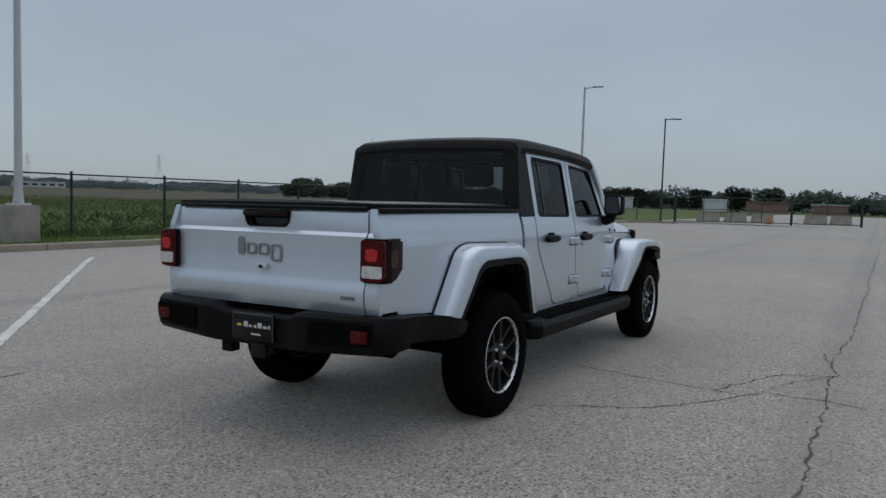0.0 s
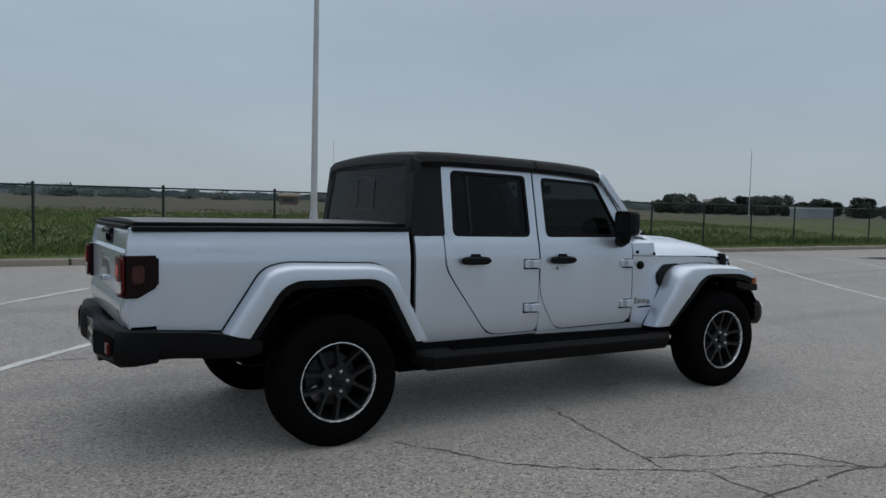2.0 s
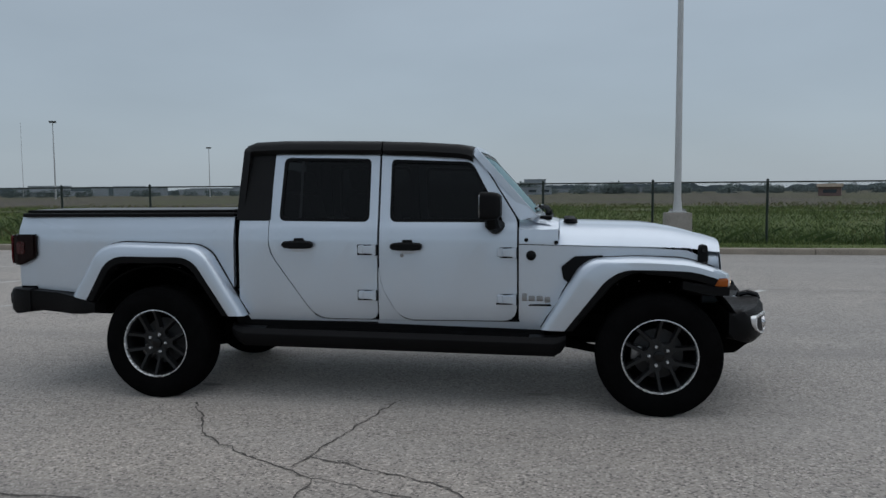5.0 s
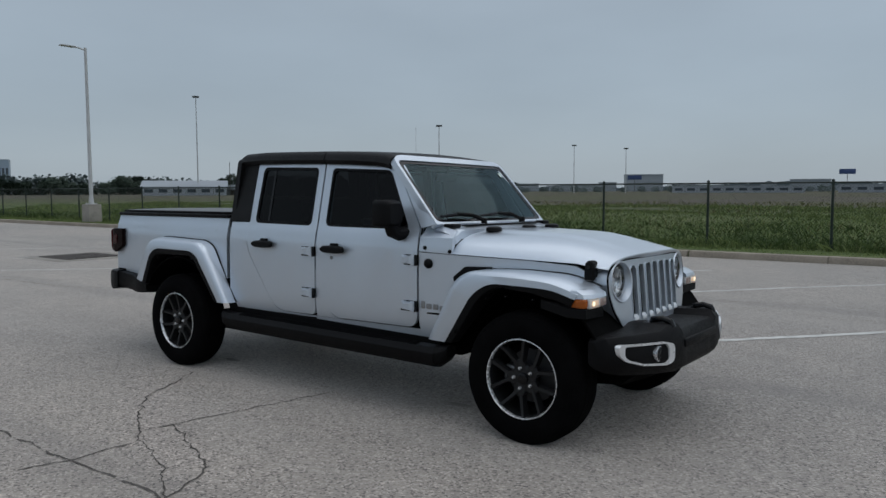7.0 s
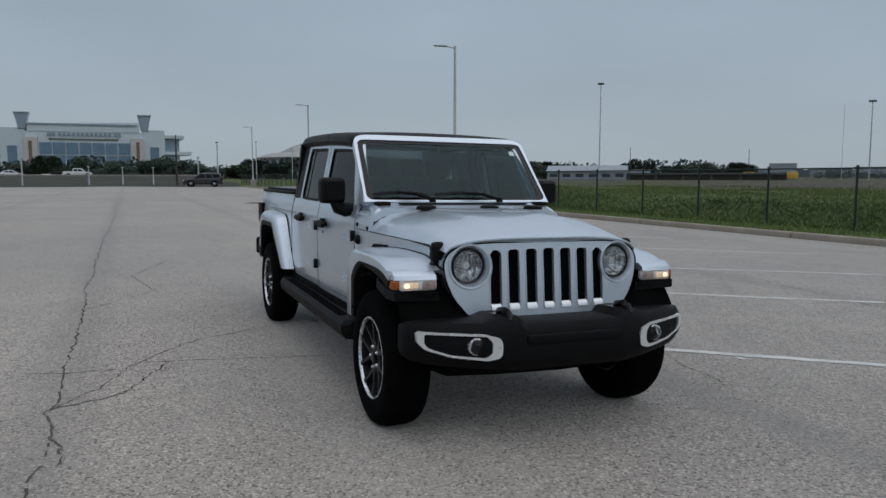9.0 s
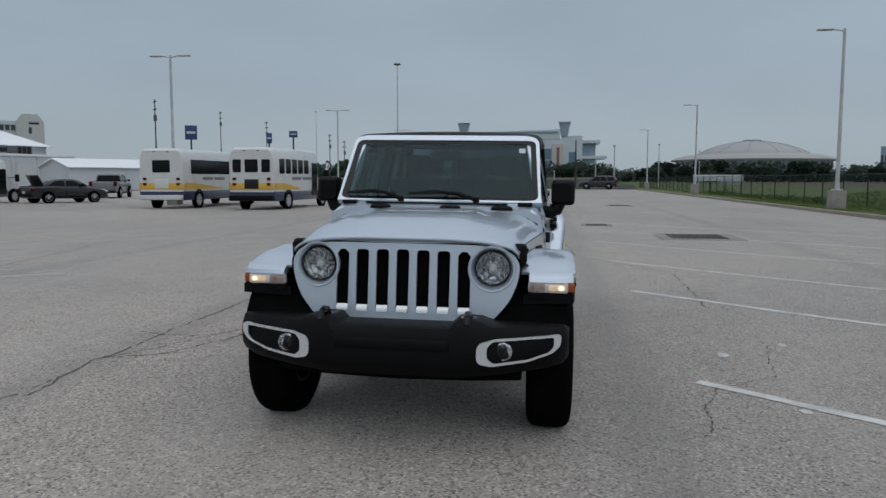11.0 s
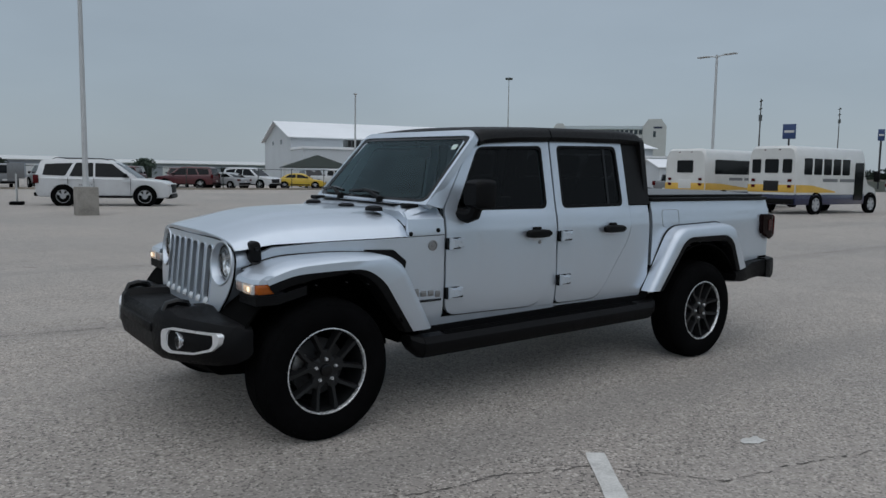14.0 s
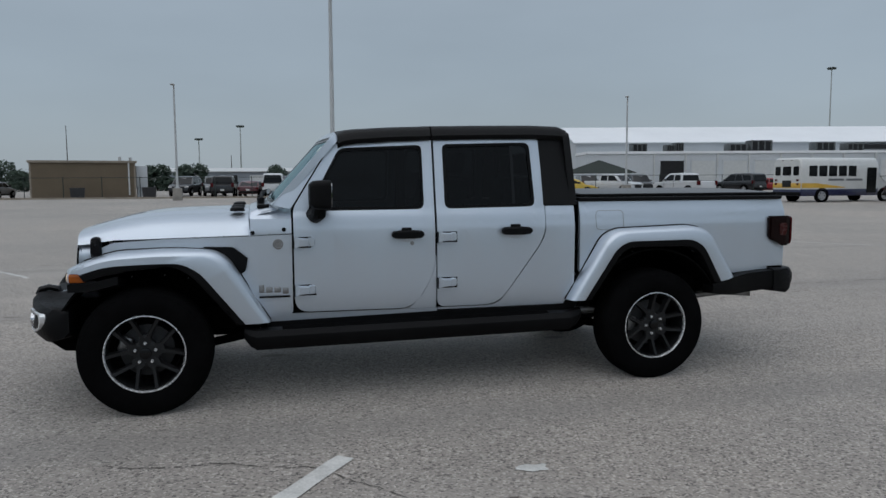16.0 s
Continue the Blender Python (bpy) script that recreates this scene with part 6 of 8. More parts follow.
def car_wheel(root, x, y, r, s):
    ring = [circle((x, y + s * d, r), q, 26, "y") for d, q in ((-0.20, r * 0.62), (-0.20, r * 0.94), (-0.18, r), (-0.03, r), (0.006, r * 0.95), (0.016, r * 0.86), (0.012, r * 0.68), (-0.03, r * 0.66))]
    t = part("wheel", lofted(ring, caps=False), RUBBER, root, "black tyre")
    part("rim", lofted([circle((x, y + s * d, r), q, 26, "y") for d, q in ((0.006, r * 0.70), (0.014, r * 0.66), (0.004, r * 0.62), (-0.05, r * 0.60))], caps=False), CAR_SILVER, t, "silver alloy rim")
    part("rim_well", lofted([circle((x, y + s * d, r), r * 0.62, 20, "y") for d in (-0.08, -0.07)]), DARK_HOLE, t)
    for k in range(6):
        part("spoke", moved(lofted([[(-w * r, dy, rr * r), (w * r, dy, rr * r), (w * r, dy - s * 0.03, rr * r), (-w * r, dy - s * 0.03, rr * r)] for rr, w, dy in ((0.0, 0.14, s * 0.002), (0.30, 0.13, s * 0.006), (0.64, 0.19, s * 0.008))]), pose(x, y, r, 0, 60 * k, 0)), CAR_SILVER, t)


def make_car(kind, name, x, y, heading, mat, label, category, boot_open=False, detail=True):
    """A car with its middle at x, y; heading in degrees is where its nose points."""
    d = SHAPES[kind]
    root = thing(name, label, category, pose(x, y, 0, 0, 0, heading) @ pose(-d["L"] / 2, 0, 0), "cars round the lot")
    hw, L = d["W"] / 2, d["L"]
    cz = sum(p[1] for p in d["body"]) / len(d["body"])
    pts = rounded(d["body"], 0.11, 3)
    # the corners of the nose and tail are drawn in, the flanks swell towards the shoulder
    stations = ((-1.0, 0.045, 0.10), (-0.985, 0.022, 0.05), (-0.94, 0.010, 0.02), (-0.80, 0.003, 0.0), (0.80, 0.003, 0.0), (0.94, 0.010, 0.02), (0.985, 0.022, 0.05), (1.0, 0.045, 0.10))
    rings = []
    for yy, q, drop in stations:
        ring = []
        for px, pz in pts:
            e = max(0.0, abs(px - L / 2) / (L / 2) - 0.72) / 0.28
            flank = hw * yy * (1 - 0.085 * e * e) * (1 - 0.05 * smooth01(0.75, 0.35, pz))
            ring.append((px + (L / 2 - px) * q, flank, cz + (pz - cz) * (1 - q * 1.6) - (drop * 0.5 if pz > cz else 0.0)))
        rings.append(ring)
    part("body", lofted(rings), mat, root, sharp=50.0)
    cb = rounded(d["cabin"], 0.14, 4)
    base = min(p[1] for p in cb)
    top = max(p[1] for p in cb)
    ins = lambda z: hw - 0.055 - (z - base) * 0.20
    cab = []
    for k, q in ((-1, 0.985), (-0.985, 1.0), (-0.80, 1.0), (0, 1.0), (0.80, 1.0), (0.985, 1.0), (1, 0.985)):
        cab.append([(px, k * ins(pz), base + (pz - base) * q + 0.025 * (1 - k * k) * smooth01(base, top, pz)) for px, pz in cb])
    part("cabin", lofted(cab), mat, root, sharp=50.0)
    for s in (-1, 1):
        for pane in d["panes"]:
            part("window", plate(rounded(pane, 0.05, 3), [], lambda u, v, dd, s=s: (u, s * (ins(v) + 0.006 - dd), v), 0.02), CAR_GLASS, root, "dark side glass")
    c = d["cabin"]
    def slope(a, b, nm, push):
        (ax, az), (bx, bz) = a, b
        pane = lofted([[(ax + (bx - ax) * q + push * (1 + 0.8 * (1 - w * w)), w * (ins(az + (bz - az) * q) - 0.09), az + (bz - az) * q) for w in (-1, -0.5, 0, 0.5, 1)] for q in (0.08, 0.92)], closed=False)
        part(nm, pane, CAR_GLASS, root, "dark glass")
    slope(c[-1], c[-2], "windscreen", 0.014)
    slope(c[0], c[1], "rear_window", -0.014)
    for wx in d["wheels"]:
        for s in (-1, 1):
            part("wheel_arch", lofted([circle((wx, s * (hw + o), d["wr"] * 1.04), d["wr"] * k, 26, "y") for o, k in ((-0.10, 1.19), (0.002, 1.19), (0.005, 1.15), (0.0, 0.3))], caps=False), UNDER, root)
            car_wheel(root, wx, s * (hw - 0.006), d["wr"], s)
    z = 0.78 if kind == "sedan" else 0.98
    for s in (-1, 1):
        part("tail_lamp", box(-0.012, 0.20, *sorted((s * (hw * 0.93 - 0.20), s * (hw * 0.975))), z - 0.05, z + (0.10 if kind == "sedan" else 0.30), 0.03), RED_LENS, root, "red tail lamp")
        part("headlamp", box(L - 0.30, L - 0.035, *sorted((s * (hw * 0.90 - 0.32), s * (hw * 0.925))), z - 0.14, z - 0.02, 0.03), WHITE_LENS, root, "clear headlamp")
        mx = d["panes"][-1][-1][0]
        part("door_mirror", box(mx - 0.24, mx - 0.08, *sorted((s * (hw - 0.02), s * (hw + 0.17))), base + 0.06, base + 0.22, 0.04), BLACK_PLASTIC, root)
        part("sill_trim", box(d["wheels"][0] + 0.5, d["wheels"][1] - 0.5, *sorted((s * (hw - 0.10), s * (hw - 0.022))), 0.34, 0.44, 0.02), BLACK_PLASTIC, root, "dark sill trim")
        if detail:
            lines = sorted({p[0][0] - 0.05 for p in d["panes"][1:]} | {mx + 0.02})
            for lx in lines:
                part("door_seam", box(lx, lx + 0.012, *sorted((s * (hw - 0.03), s * (hw + 0.0025))), 0.48, base + 0.02), DARK_HOLE, root)
            for hx in [q - 0.30 for q in lines[1:]]:
                part("door_handle", box(hx, hx + 0.20, *sorted((s * (hw - 0.01), s * (hw + 0.030))), base - 0.15, base - 0.11, 0.012), mat, root)
            if kind == "suv":
                part("roof_rail", tube([(0.7, s * (ins(top) - 0.05), top - 0.02), (0.8, s * (ins(top) - 0.05), top + 0.05), (2.7, s * (ins(top) - 0.05), top + 0.04), (2.85, s * (ins(top) - 0.05), top - 0.03)], 0.018, 6), GLOSS_BLACK, root, "black roof rail")
    part("rear_bumper", box(-0.035, 0.25, -hw * 0.86, hw * 0.86, 0.40, 0.56, 0.04), BLACK_PLASTIC, root, "dark bumper strip")
    part("front_bumper", box(L - 0.26, L + 0.015, -hw * 0.84, hw * 0.84, 0.32, 0.52, 0.05), BLACK_PLASTIC, root, "dark bumper strip")
    part("front_grille", box(L - 0.12, L + 0.006, -hw * 0.55, hw * 0.55, 0.56, z - 0.06, 0.03), DARK_HOLE, root, "dark grille")
    part("number_plate", box(-0.046, -0.033, -0.16, 0.16, 0.60, 0.74), PALE, root)
    if kind == "pickup":
        part("load_bed", box(0.12, 2.02, -hw + 0.16, hw - 0.16, 0.9, 1.292), DARK_HOLE, root, "dark open load bed")
    if boot_open:
        part("boot_lid", moved(box(-0.75, 0.0, -hw * 0.78, hw * 0.78, 0.0, 0.06, 0.02), pose(0.80, 0, 1.02, 0, 62, 0)), mat, root, "raised boot lid")
        part("boot_well", box(0.12, 0.80, -hw * 0.74, hw * 0.74, 0.7, 1.03), DARK_HOLE, root, "dark open boot")
    return root


make_car("suv", "large_suv", -2.4, -29.8, 155, CAR_WHITE, "white full-size sport utility vehicle parked on the lot", "suv")
make_car("sedan", "dark_sedan", -35.0, -29.2, 153, CAR_BLACK, "black sedan with its boot lid raised", "car", True)
make_car("pickup", "white_pickup", -32.1, -50.6, -82, CAR_WHITE, "white crew-cab pickup parked near the far fence", "pickup truck")
make_car("suv", "far_suv", -103.5, 7.7, 262, CAR_BLACK, "black sport utility vehicle far across the lot", "suv", detail=False)
make_car("van", "cargo_van", -82.5, -30.0, 180, CAR_WHITE, "white cargo van across the lot", "van", detail=False)
make_car("pickup", "far_pickup", -109.0, -27.8, 170, CAR_WHITE, "white pickup truck far across the lot", "pickup truck", detail=False)
make_car("pickup", "grey_pickup", -47.0, -33.5, 200, CAR_GREY, "dark grey pickup truck beside the buses", "pickup truck", detail=False)
row = [(-16.5, "suv", CAR_MAROON, -40, "dark red sport utility vehicle behind the fence"), (-19.7, "sedan", CAR_SILVER, -60, "pale silver sedan behind the fence"), (-22.3, "suv", CAR_WHITE, 120, "white sport utility vehicle behind the fence"), (-27.0, "sedan", CAR_YELLOW, 150, "yellow sports car behind the fence"),
       (-30.9, "pickup", CAR_WHITE, 118, "white pickup truck behind the fence facing out"), (-38.2, "sedan", CAR_GREY, 110, "grey sedan behind the fence"), (-44.0, "suv", CAR_BLACK, -80, "black sport utility vehicle by the far fence"), (-46.8, "sedan", CAR_RED, -40, "bright red car by the far fence"), (-50.0, "sedan", CAR_MAROON, -20, "maroon sedan by the far fence"),
       (5.6, "suv", CAR_BLACK, 268, "black sport utility vehicle seen from behind the fence"), (3.2, "sedan", CAR_MAROON, 262, "dark maroon car behind the fence"), (1.2, "van", CAR_WHITE, 266, "white cargo van with a roof rack behind the fence"), (-2.2, "suv", CAR_GREY, 270, "grey sport utility vehicle behind the fence"), (-5.5, "suv", CAR_SILVER, 275, "silver sport utility vehicle behind the fence"),
       (-8.5, "sedan", CAR_BLACK, 265, "black sedan behind the fence"), (-11.6, "pickup", CAR_MAROON, 240, "dark red pickup truck behind the fence"), (25.0, "sedan", CAR_GREY, 265, "grey car behind the fence"), (28.5, "suv", CAR_BLACK, 250, "black sport utility vehicle behind the fence")]
row2 = [(9.5, "suv", CAR_BLACK, 80, "black sport utility vehicle in the back row"), (6.8, "pickup", CAR_GREY, 95, "grey pickup truck in the back row"), (0.4, "suv", CAR_GREY, 85, "dark grey sport utility vehicle in the back row"), (-6.8, "pickup", CAR_BLACK, 100, "black pickup truck in the back row"),
        (-13.4, "suv", CAR_BLACK, 70, "black sport utility vehicle in the back row"), (-17.8, "pickup", CAR_MAROON, 60, "dark red pickup truck in the back row"), (-31.0, "suv", CAR_GREY, 75, "grey sport utility vehicle in the back row"), (-36.5, "suv", CAR_BLACK, 80, "black sport utility vehicle in the back row")]
for x, kind, mat, head, lab in row2:
    make_car(kind, {"suv": "parked_suv", "pickup": "parked_pickup"}[kind], x, edge_y(x) - 10.5, head, mat, lab, "suv" if kind == "suv" else "pickup truck", detail=False)
for x, kind, mat, head, lab in row:
    make_car(kind, {"suv": "parked_suv", "pickup": "parked_pickup", "sedan": "parked_sedan", "van": "parked_van"}[kind], x, edge_y(x) - 4.6, head, mat, lab, kind if kind != "sedan" else "car", detail=False)
for k, (x, y, kind) in enumerate(((-168, -24, "sedan"), (-170, -12, "pickup"), (-160, -17, "pickup"))):
    ob = make_car(kind, "roadside_car", x, y, 95, CAR_WHITE, "white vehicle on the far road", "car", detail=False)
    ob.location.z = 1.2 if k < 2 else 0.0

# ---- buses ----
BUS_WHITE, BUS_GOLD, BUS_NAVY = paint("white_bus_paint", (0.66, 0.66, 0.64)), paint("gold_bus_stripe", (0.70, 0.42, 0.06)), paint("navy_bus_skirt", (0.012, 0.016, 0.06))


def make_bus(x, y, heading, length, school, label, tall=1.0):
    """A shuttle bus; x, y is the middle of its rear end on the ground."""
    root = thing("shuttle_bus", label, "bus", pose(x, y, 0, 0, 0, heading) @ Matrix.Diagonal((1, 1, tall, 1)), "shuttle buses")
    h, hw, bl = 2.95, 1.17, length - 1.5
    sec = rounded([(-hw, 0.85), (hw, 0.85), (hw, 2.45), (hw - 0.16, h), (-hw + 0.16, h), (-hw, 2.45)], [0.04, 0.04, 0.25, 0.22, 0.22, 0.25], 4)
    part("body", lofted([[(px, yy * q, 0.85 + (zz - 0.85) * q) for yy, zz in sec] for px, q in ((0.0, 0.95), (0.10, 1.0), (bl - 0.15, 1.0), (bl, 0.95))]), BUS_WHITE, root)
    part("skirt", box(0.02, bl - 0.02, -hw + 0.01, hw - 0.01, 0.42, 0.90, 0.03), BUS_NAVY, root, "navy blue skirt")
    nose = rounded([(bl - 0.1, 0.45), (bl - 0.1, 2.1), (bl + 0.30, 1.95), (bl + 0.75, 1.32), (bl + 1.35, 1.15), (bl + 1.5, 0.95), (bl + 1.5, 0.45)], 0.12, 3)
    part("cab_nose", lofted([[(px, s * (0.98 - 0.1 * q), pz) for px, pz in nose] for s, q in ((-1, 1), (-0.92, 0), (0.92, 0), (1, 1))]), BUS_WHITE, root)
    part("windscreen", lofted([[(bl + 0.32 + 0.44 * q, yy, 1.93 - 0.60 * q) for yy in (-0.85, 0.85)] for q in (0.05, 0.95)], closed=False), CAR_GLASS, root)
    part("gold_sweep", merged(*[plate([(0.04, 0.95), (0.04, 1.28), (1.2, 1.26), (bl * 0.55, 1.0), (bl * 0.55, 0.95)], [], lambda u, v, d, s=s: (u, s * (hw + 0.006 - d), v), 0.02) for s in (-1, 1)], box(-0.012, 0.05, -hw + 0.06, hw - 0.06, 0.95, 1.28, 0.004)), BUS_GOLD, root, "gold sweeping stripe")
    for s in (-1, 1):
        for a, b in ((2.0, 3.15), (3.35, 4.6)):
            part("name_bar", box(a, b, *sorted((s * hw, s * (hw + 0.008))), 1.42, 1.56), CAR_GREY, root, "grey lettering bar")
    if school:
        wins = [(0.55 + 0.74 * k, 0.55 + 0.74 * k + 0.60) for k in range(int((bl - 1.6) / 0.74))]
    else:
        wins = [(0.75, 0.75 + (bl - 2.0) / 2 - 0.02), (0.75 + (bl - 2.0) / 2, bl - 1.25)]
    for a, b in wins:
        for s in (-1, 1):
            part("window", plate(rounded([(a, 1.72), (b, 1.72), (b, 2.42), (a, 2.42)], 0.06, 3), [], lambda u, v, d, s=s: (u, s * (hw + 0.008 - d), v), 0.03), CAR_GLASS, root, "dark bus window")
    for s in (1, -1):
        part("door", plate(rounded([(bl - 0.95, 0.60), (bl - 0.2, 0.60), (bl - 0.2, 2.3), (bl - 0.95, 2.3)], 0.05, 3), [], lambda u, v, d, s=s: (u, s * (hw + 0.01 - d), v), 0.03), CAR_GLASS if s < 0 else BUS_WHITE, root, "folding door")
    rear = ((-0.95, -0.52), (-0.33, 0.33), (0.52, 0.95)) if school else ((-0.46, 0.46),)
    for a, b in rear:
        part("rear_window", plate(rounded([(a, 1.78), (b, 1.78), (b, 2.38), (a, 2.38)], 0.06, 3), [], lambda u, v, d: (-0.012 + d, u, v), 0.03), CAR_GLASS, root)
    part("rear_panel", box(-0.02, 0.05, -0.36, 0.36, 1.0, 1.45, 0.01), DARK_HOLE if school else BUS_WHITE, root)
    for s in (-1, 1):
        for zz in (1.15, 1.40):
            part("tail_lamp", box(-0.03, 0.04, *sorted((s * 0.78, s * 0.96)), zz, zz + 0.13, 0.01), RED_LENS, root, "red tail lamp")
        part("clearance_lamp", box(-0.01, 0.05, *sorted((s * 0.3, s * 0.4)), 2.76, 2.80), RED_LENS, root)
        for wx in (1.55, bl + 0.55):
            car_wheel(root, wx, s * 1.165, 0.43, s)
            part("wheel_arch", lofted([circle((wx, s * (1.16 + o), 0.45), k, 22, "y") for o, k in ((-0.05, 0.52), (0.014, 0.52), (0.014, 0.425), (-0.05, 0.425))], caps=False), UNDER, root)
        part("door_mirror", merged(tube([(bl + 0.3, s * 0.95, 1.7), (bl + 0.6, s * 1.35, 1.75)], 0.02, 6), box(bl + 0.52, bl + 0.64, *sorted((s * 1.25, s * 1.5)), 1.45, 1.95, 0.03)), BLACK_PLASTIC, root)
    part("rear_bumper", box(-0.18, 0.1, -1.1, 1.1, 0.45, 0.68, 0.02), BUS_WHITE if not school else BLACK_PLASTIC, root)
    return root


make_bus(-26.4, -18.0, 180, 9.2, False, "white shuttle bus with gold stripe, navy skirt and long dark window")
make_bus(-25.7, -13.1, 176, 7.0, True, "small white school-type bus with gold stripe and square windows")
make_bus(-28.3, -33.2, 184, 7.4, True, "small white and gold bus parked before the sheds", 0.9)

# ---- sign on a stand ----
sg = thing("sign_stand", "small square sign on a post with a black rubber base", "sign", pose(0.9, -31.2, 0, 0, 0, 75))
part("base", box(-0.32, 0.32, -0.25, 0.25, 0, 0.14, 0.03), RUBBER, sg, "black rubber base")
part("post", lofted([circle((0, 0, z), 0.04, 8) for z in (0.1, 1.3)]), GALV, sg)
part("panel", box(-0.015, 0.015, -0.32, 0.32, 1.1, 1.75, 0.01), CAR_GREY, sg, "grey sign face")

# ---- warehouse with roller doors ----
wh = thing("warehouse", "long white metal warehouse with roller doors and roof units", "warehouse", pose(-44.3, -96, 0, 0, 0, 166))
part("front_block", box(0, 68, 0, 9, 0, 5.25), WHITE_WALL, wh)
part("parapet", merged(box(-0.15, 68.15, -0.18, 0.0, 5.1, 5.45), box(-0.15, 0, -0.18, 9, 5.1, 5.45)), ROOF_WHITE, wh)
hall = [(0, 9, 0), (0, 33, 0), (0, 33, 7.2), (0, 21, 10.1), (0, 9, 7.2)]
part("hall", lofted([hall, [(70, y, z) for _, y, z in hall]]), WHITE_WALL, wh)
part("roof", lofted([[(x, 8.3, 7.05), (x, 21, 10.15), (x, 33.7, 7.05), (x, 33.7, 7.2), (x, 21, 10.35), (x, 8.3, 7.2)] for x in (-0.6, 70.6)]), ROOF_WHITE, wh, "white metal roof")
part("roof_gap", box(43, 66, 8.2, 9.0, 6.0, 6.7), DARK_HOLE, wh, "dark open strip under the eaves")
for k in range(12):
    x = 10.7 + 4.62 * k
    dr = part("roller_door", box(x, x + 3.45, -0.06, 0.02, 0, 4.05), DARK_HOLE if k in (0, 8) else DOOR_GREY, wh, "open dark doorway" if k in (0, 8) else "pale roller door")
    if k not in (0, 8):
        for j in range(8):
            part("door_slat", box(x + 0.05, x + 3.4, -0.085, -0.06, 0.1 + 0.49 * j, 0.52 + 0.49 * j), DOOR_GREY, dr)
    part("door_frame", merged(box(x - 0.15, x, -0.10, 0.02, 0, 4.2), box(x + 3.45, x + 3.6, -0.10, 0.02, 0, 4.2), box(x - 0.15, x + 3.6, -0.10, 0.02, 4.05, 4.2)), WHITE_WALL, wh)
for k in range(15):
    part("downpipe", box(9.8 + 4.62 * k - 0.08, 9.8 + 4.62 * k + 0.08, -0.22, -0.02, 0, 5.1), DOOR_GREY, wh)
for x, w, h in ((6.9, 2.2, 1.3), (12.0, 1.1, 1.1), (13.3, 1.2, 1.4), (21.2, 2.7, 1.2), (24.4, 3.2, 1.7), (34.0, 2.9, 1.4), (38.6, 2.5, 1.2), (48.0, 3.0, 1.5), (58.0, 2.8, 1.4)):
    un = part("roof_unit", box(x, x + w, 1.2, 3.4, 5.3, 5.35 + h, 0.05), HVAC, wh, "grey rooftop air unit")
    for j in range(3):
        part("fan_grille", box(x + w * (0.08 + 0.3 * j), x + w * (0.30 + 0.3 * j), 1.16, 1.2, 5.5, 5.2 + h), DARK_HOLE, un)
for y in (16.5, 24.0):
    part("gable_window", box(-0.06, 0.02, y, y + 1.1, 6.3, 7.0), FAR_GLASS, wh)
part("side_door", box(-0.05, 0.02, 12, 15.5, 0, 3.2), DOOR_GREY, wh)
cn = thing("canopy_tent", "open canopy with a dark green pitched roof", "canopy", pose(-41.0, -85.5, 0, 0, 0, 160))
part("roof", lofted([[(-4.6, y, 2.3), (0, y * 0.6, 3.9), (4.6, y, 2.3), (4.6, y, 2.2), (-4.6, y, 2.2)] for y in (-2.6, 2.6)]), GREEN_FENCE, cn, "dark green canopy roof")
for sx in (-4.4, 4.4):
    for sy in (-2.4, 2.4):
        part("leg", lofted([circle((sx, sy, z), 0.05, 8) for z in (0, 2.25)]), GALV, cn)
sh = thing("white_shed", "low white shed with a shallow pitched roof", "shed", pose(-78.0, -60.5, 0, 0, 0, 150))
part("wall_block", lofted([[(x, -4, 0), (x, 4, 0), (x, 4, 2.9), (x, 0, 3.9), (x, -4, 2.9)] for x in (0, 12)]), WHITE_WALL, sh)
part("roof", lofted([[(x, -4.3, 2.85), (x, 0, 3.95), (x, 4.3, 2.85), (x, 4.3, 2.95), (x, 0, 4.1), (x, -4.3, 2.95)] for x in (-0.3, 12.3)]), ROOF_WHITE, sh)
tb = thing("tan_building", "low tan metal building with a flat roof behind the fence", "building", pose(13.6, -68.4, 0, 0, 0, 11.5))
part("wall_block", box(0, 8.6, -6, 0, 0, 3.15), TAN_WALL, tb)
for k in range(29):
    part("siding_rib", box(0.1 + 0.3 * k, 0.16 + 0.3 * k, 0.0, 0.025, 0.05, 3.05), TAN_WALL, tb)
part("roof", box(-0.15, 8.75, -6.15, 0.15, 3.15, 3.35), KERB_CONC, tb, "pale flat roof edge")
part("corner_trim", merged(box(-0.02, 0.12, 0.0, 0.04, 0, 3.15), box(8.48, 8.62, 0.0, 0.04, 0, 3.15)), KERB_CONC, tb)
part("downpipe", box(0.5, 0.62, 0.03, 0.14, 0.2, 3.15), DOOR_GREY, tb)
part("box_unit", merged(box(-1.1, -0.1, -2.5, -0.8, 0.9, 2.9, 0.05), box(-0.9, -0.2, -2.3, -1.0, 0, 0.9)), WHITE_WALL, tb, "white unit beside the wall")
part("roof_vent", merged(lofted([circle((0.3, -1.5, z), 0.13, 10) for z in (3.3, 3.7)]), lofted([circle((1.2, -1.8, z), 0.13, 10) for z in (3.3, 3.75)])), GALV, tb)
for x in (4.5, -1.3):
    bn = thing("waste_bin", "dark waste bin by the wall", "waste bin", pose(13.6 + x, -67.0 + 0.2 * x, 0, 0, 0, 11))
    part("tub", lofted([[(-0.6 * q, -0.4 * q, z), (0.6 * q, -0.4 * q, z), (0.6 * q, 0.4 * q, z), (-0.6 * q, 0.4 * q, z)] for z, q in ((0, 0.9), (0.85, 1.0))]), DARK_POLE, bn)
    part("lid", box(-0.63, 0.63, -0.43, 0.43, 0.85, 0.92, 0.02), DARK_POLE, bn)
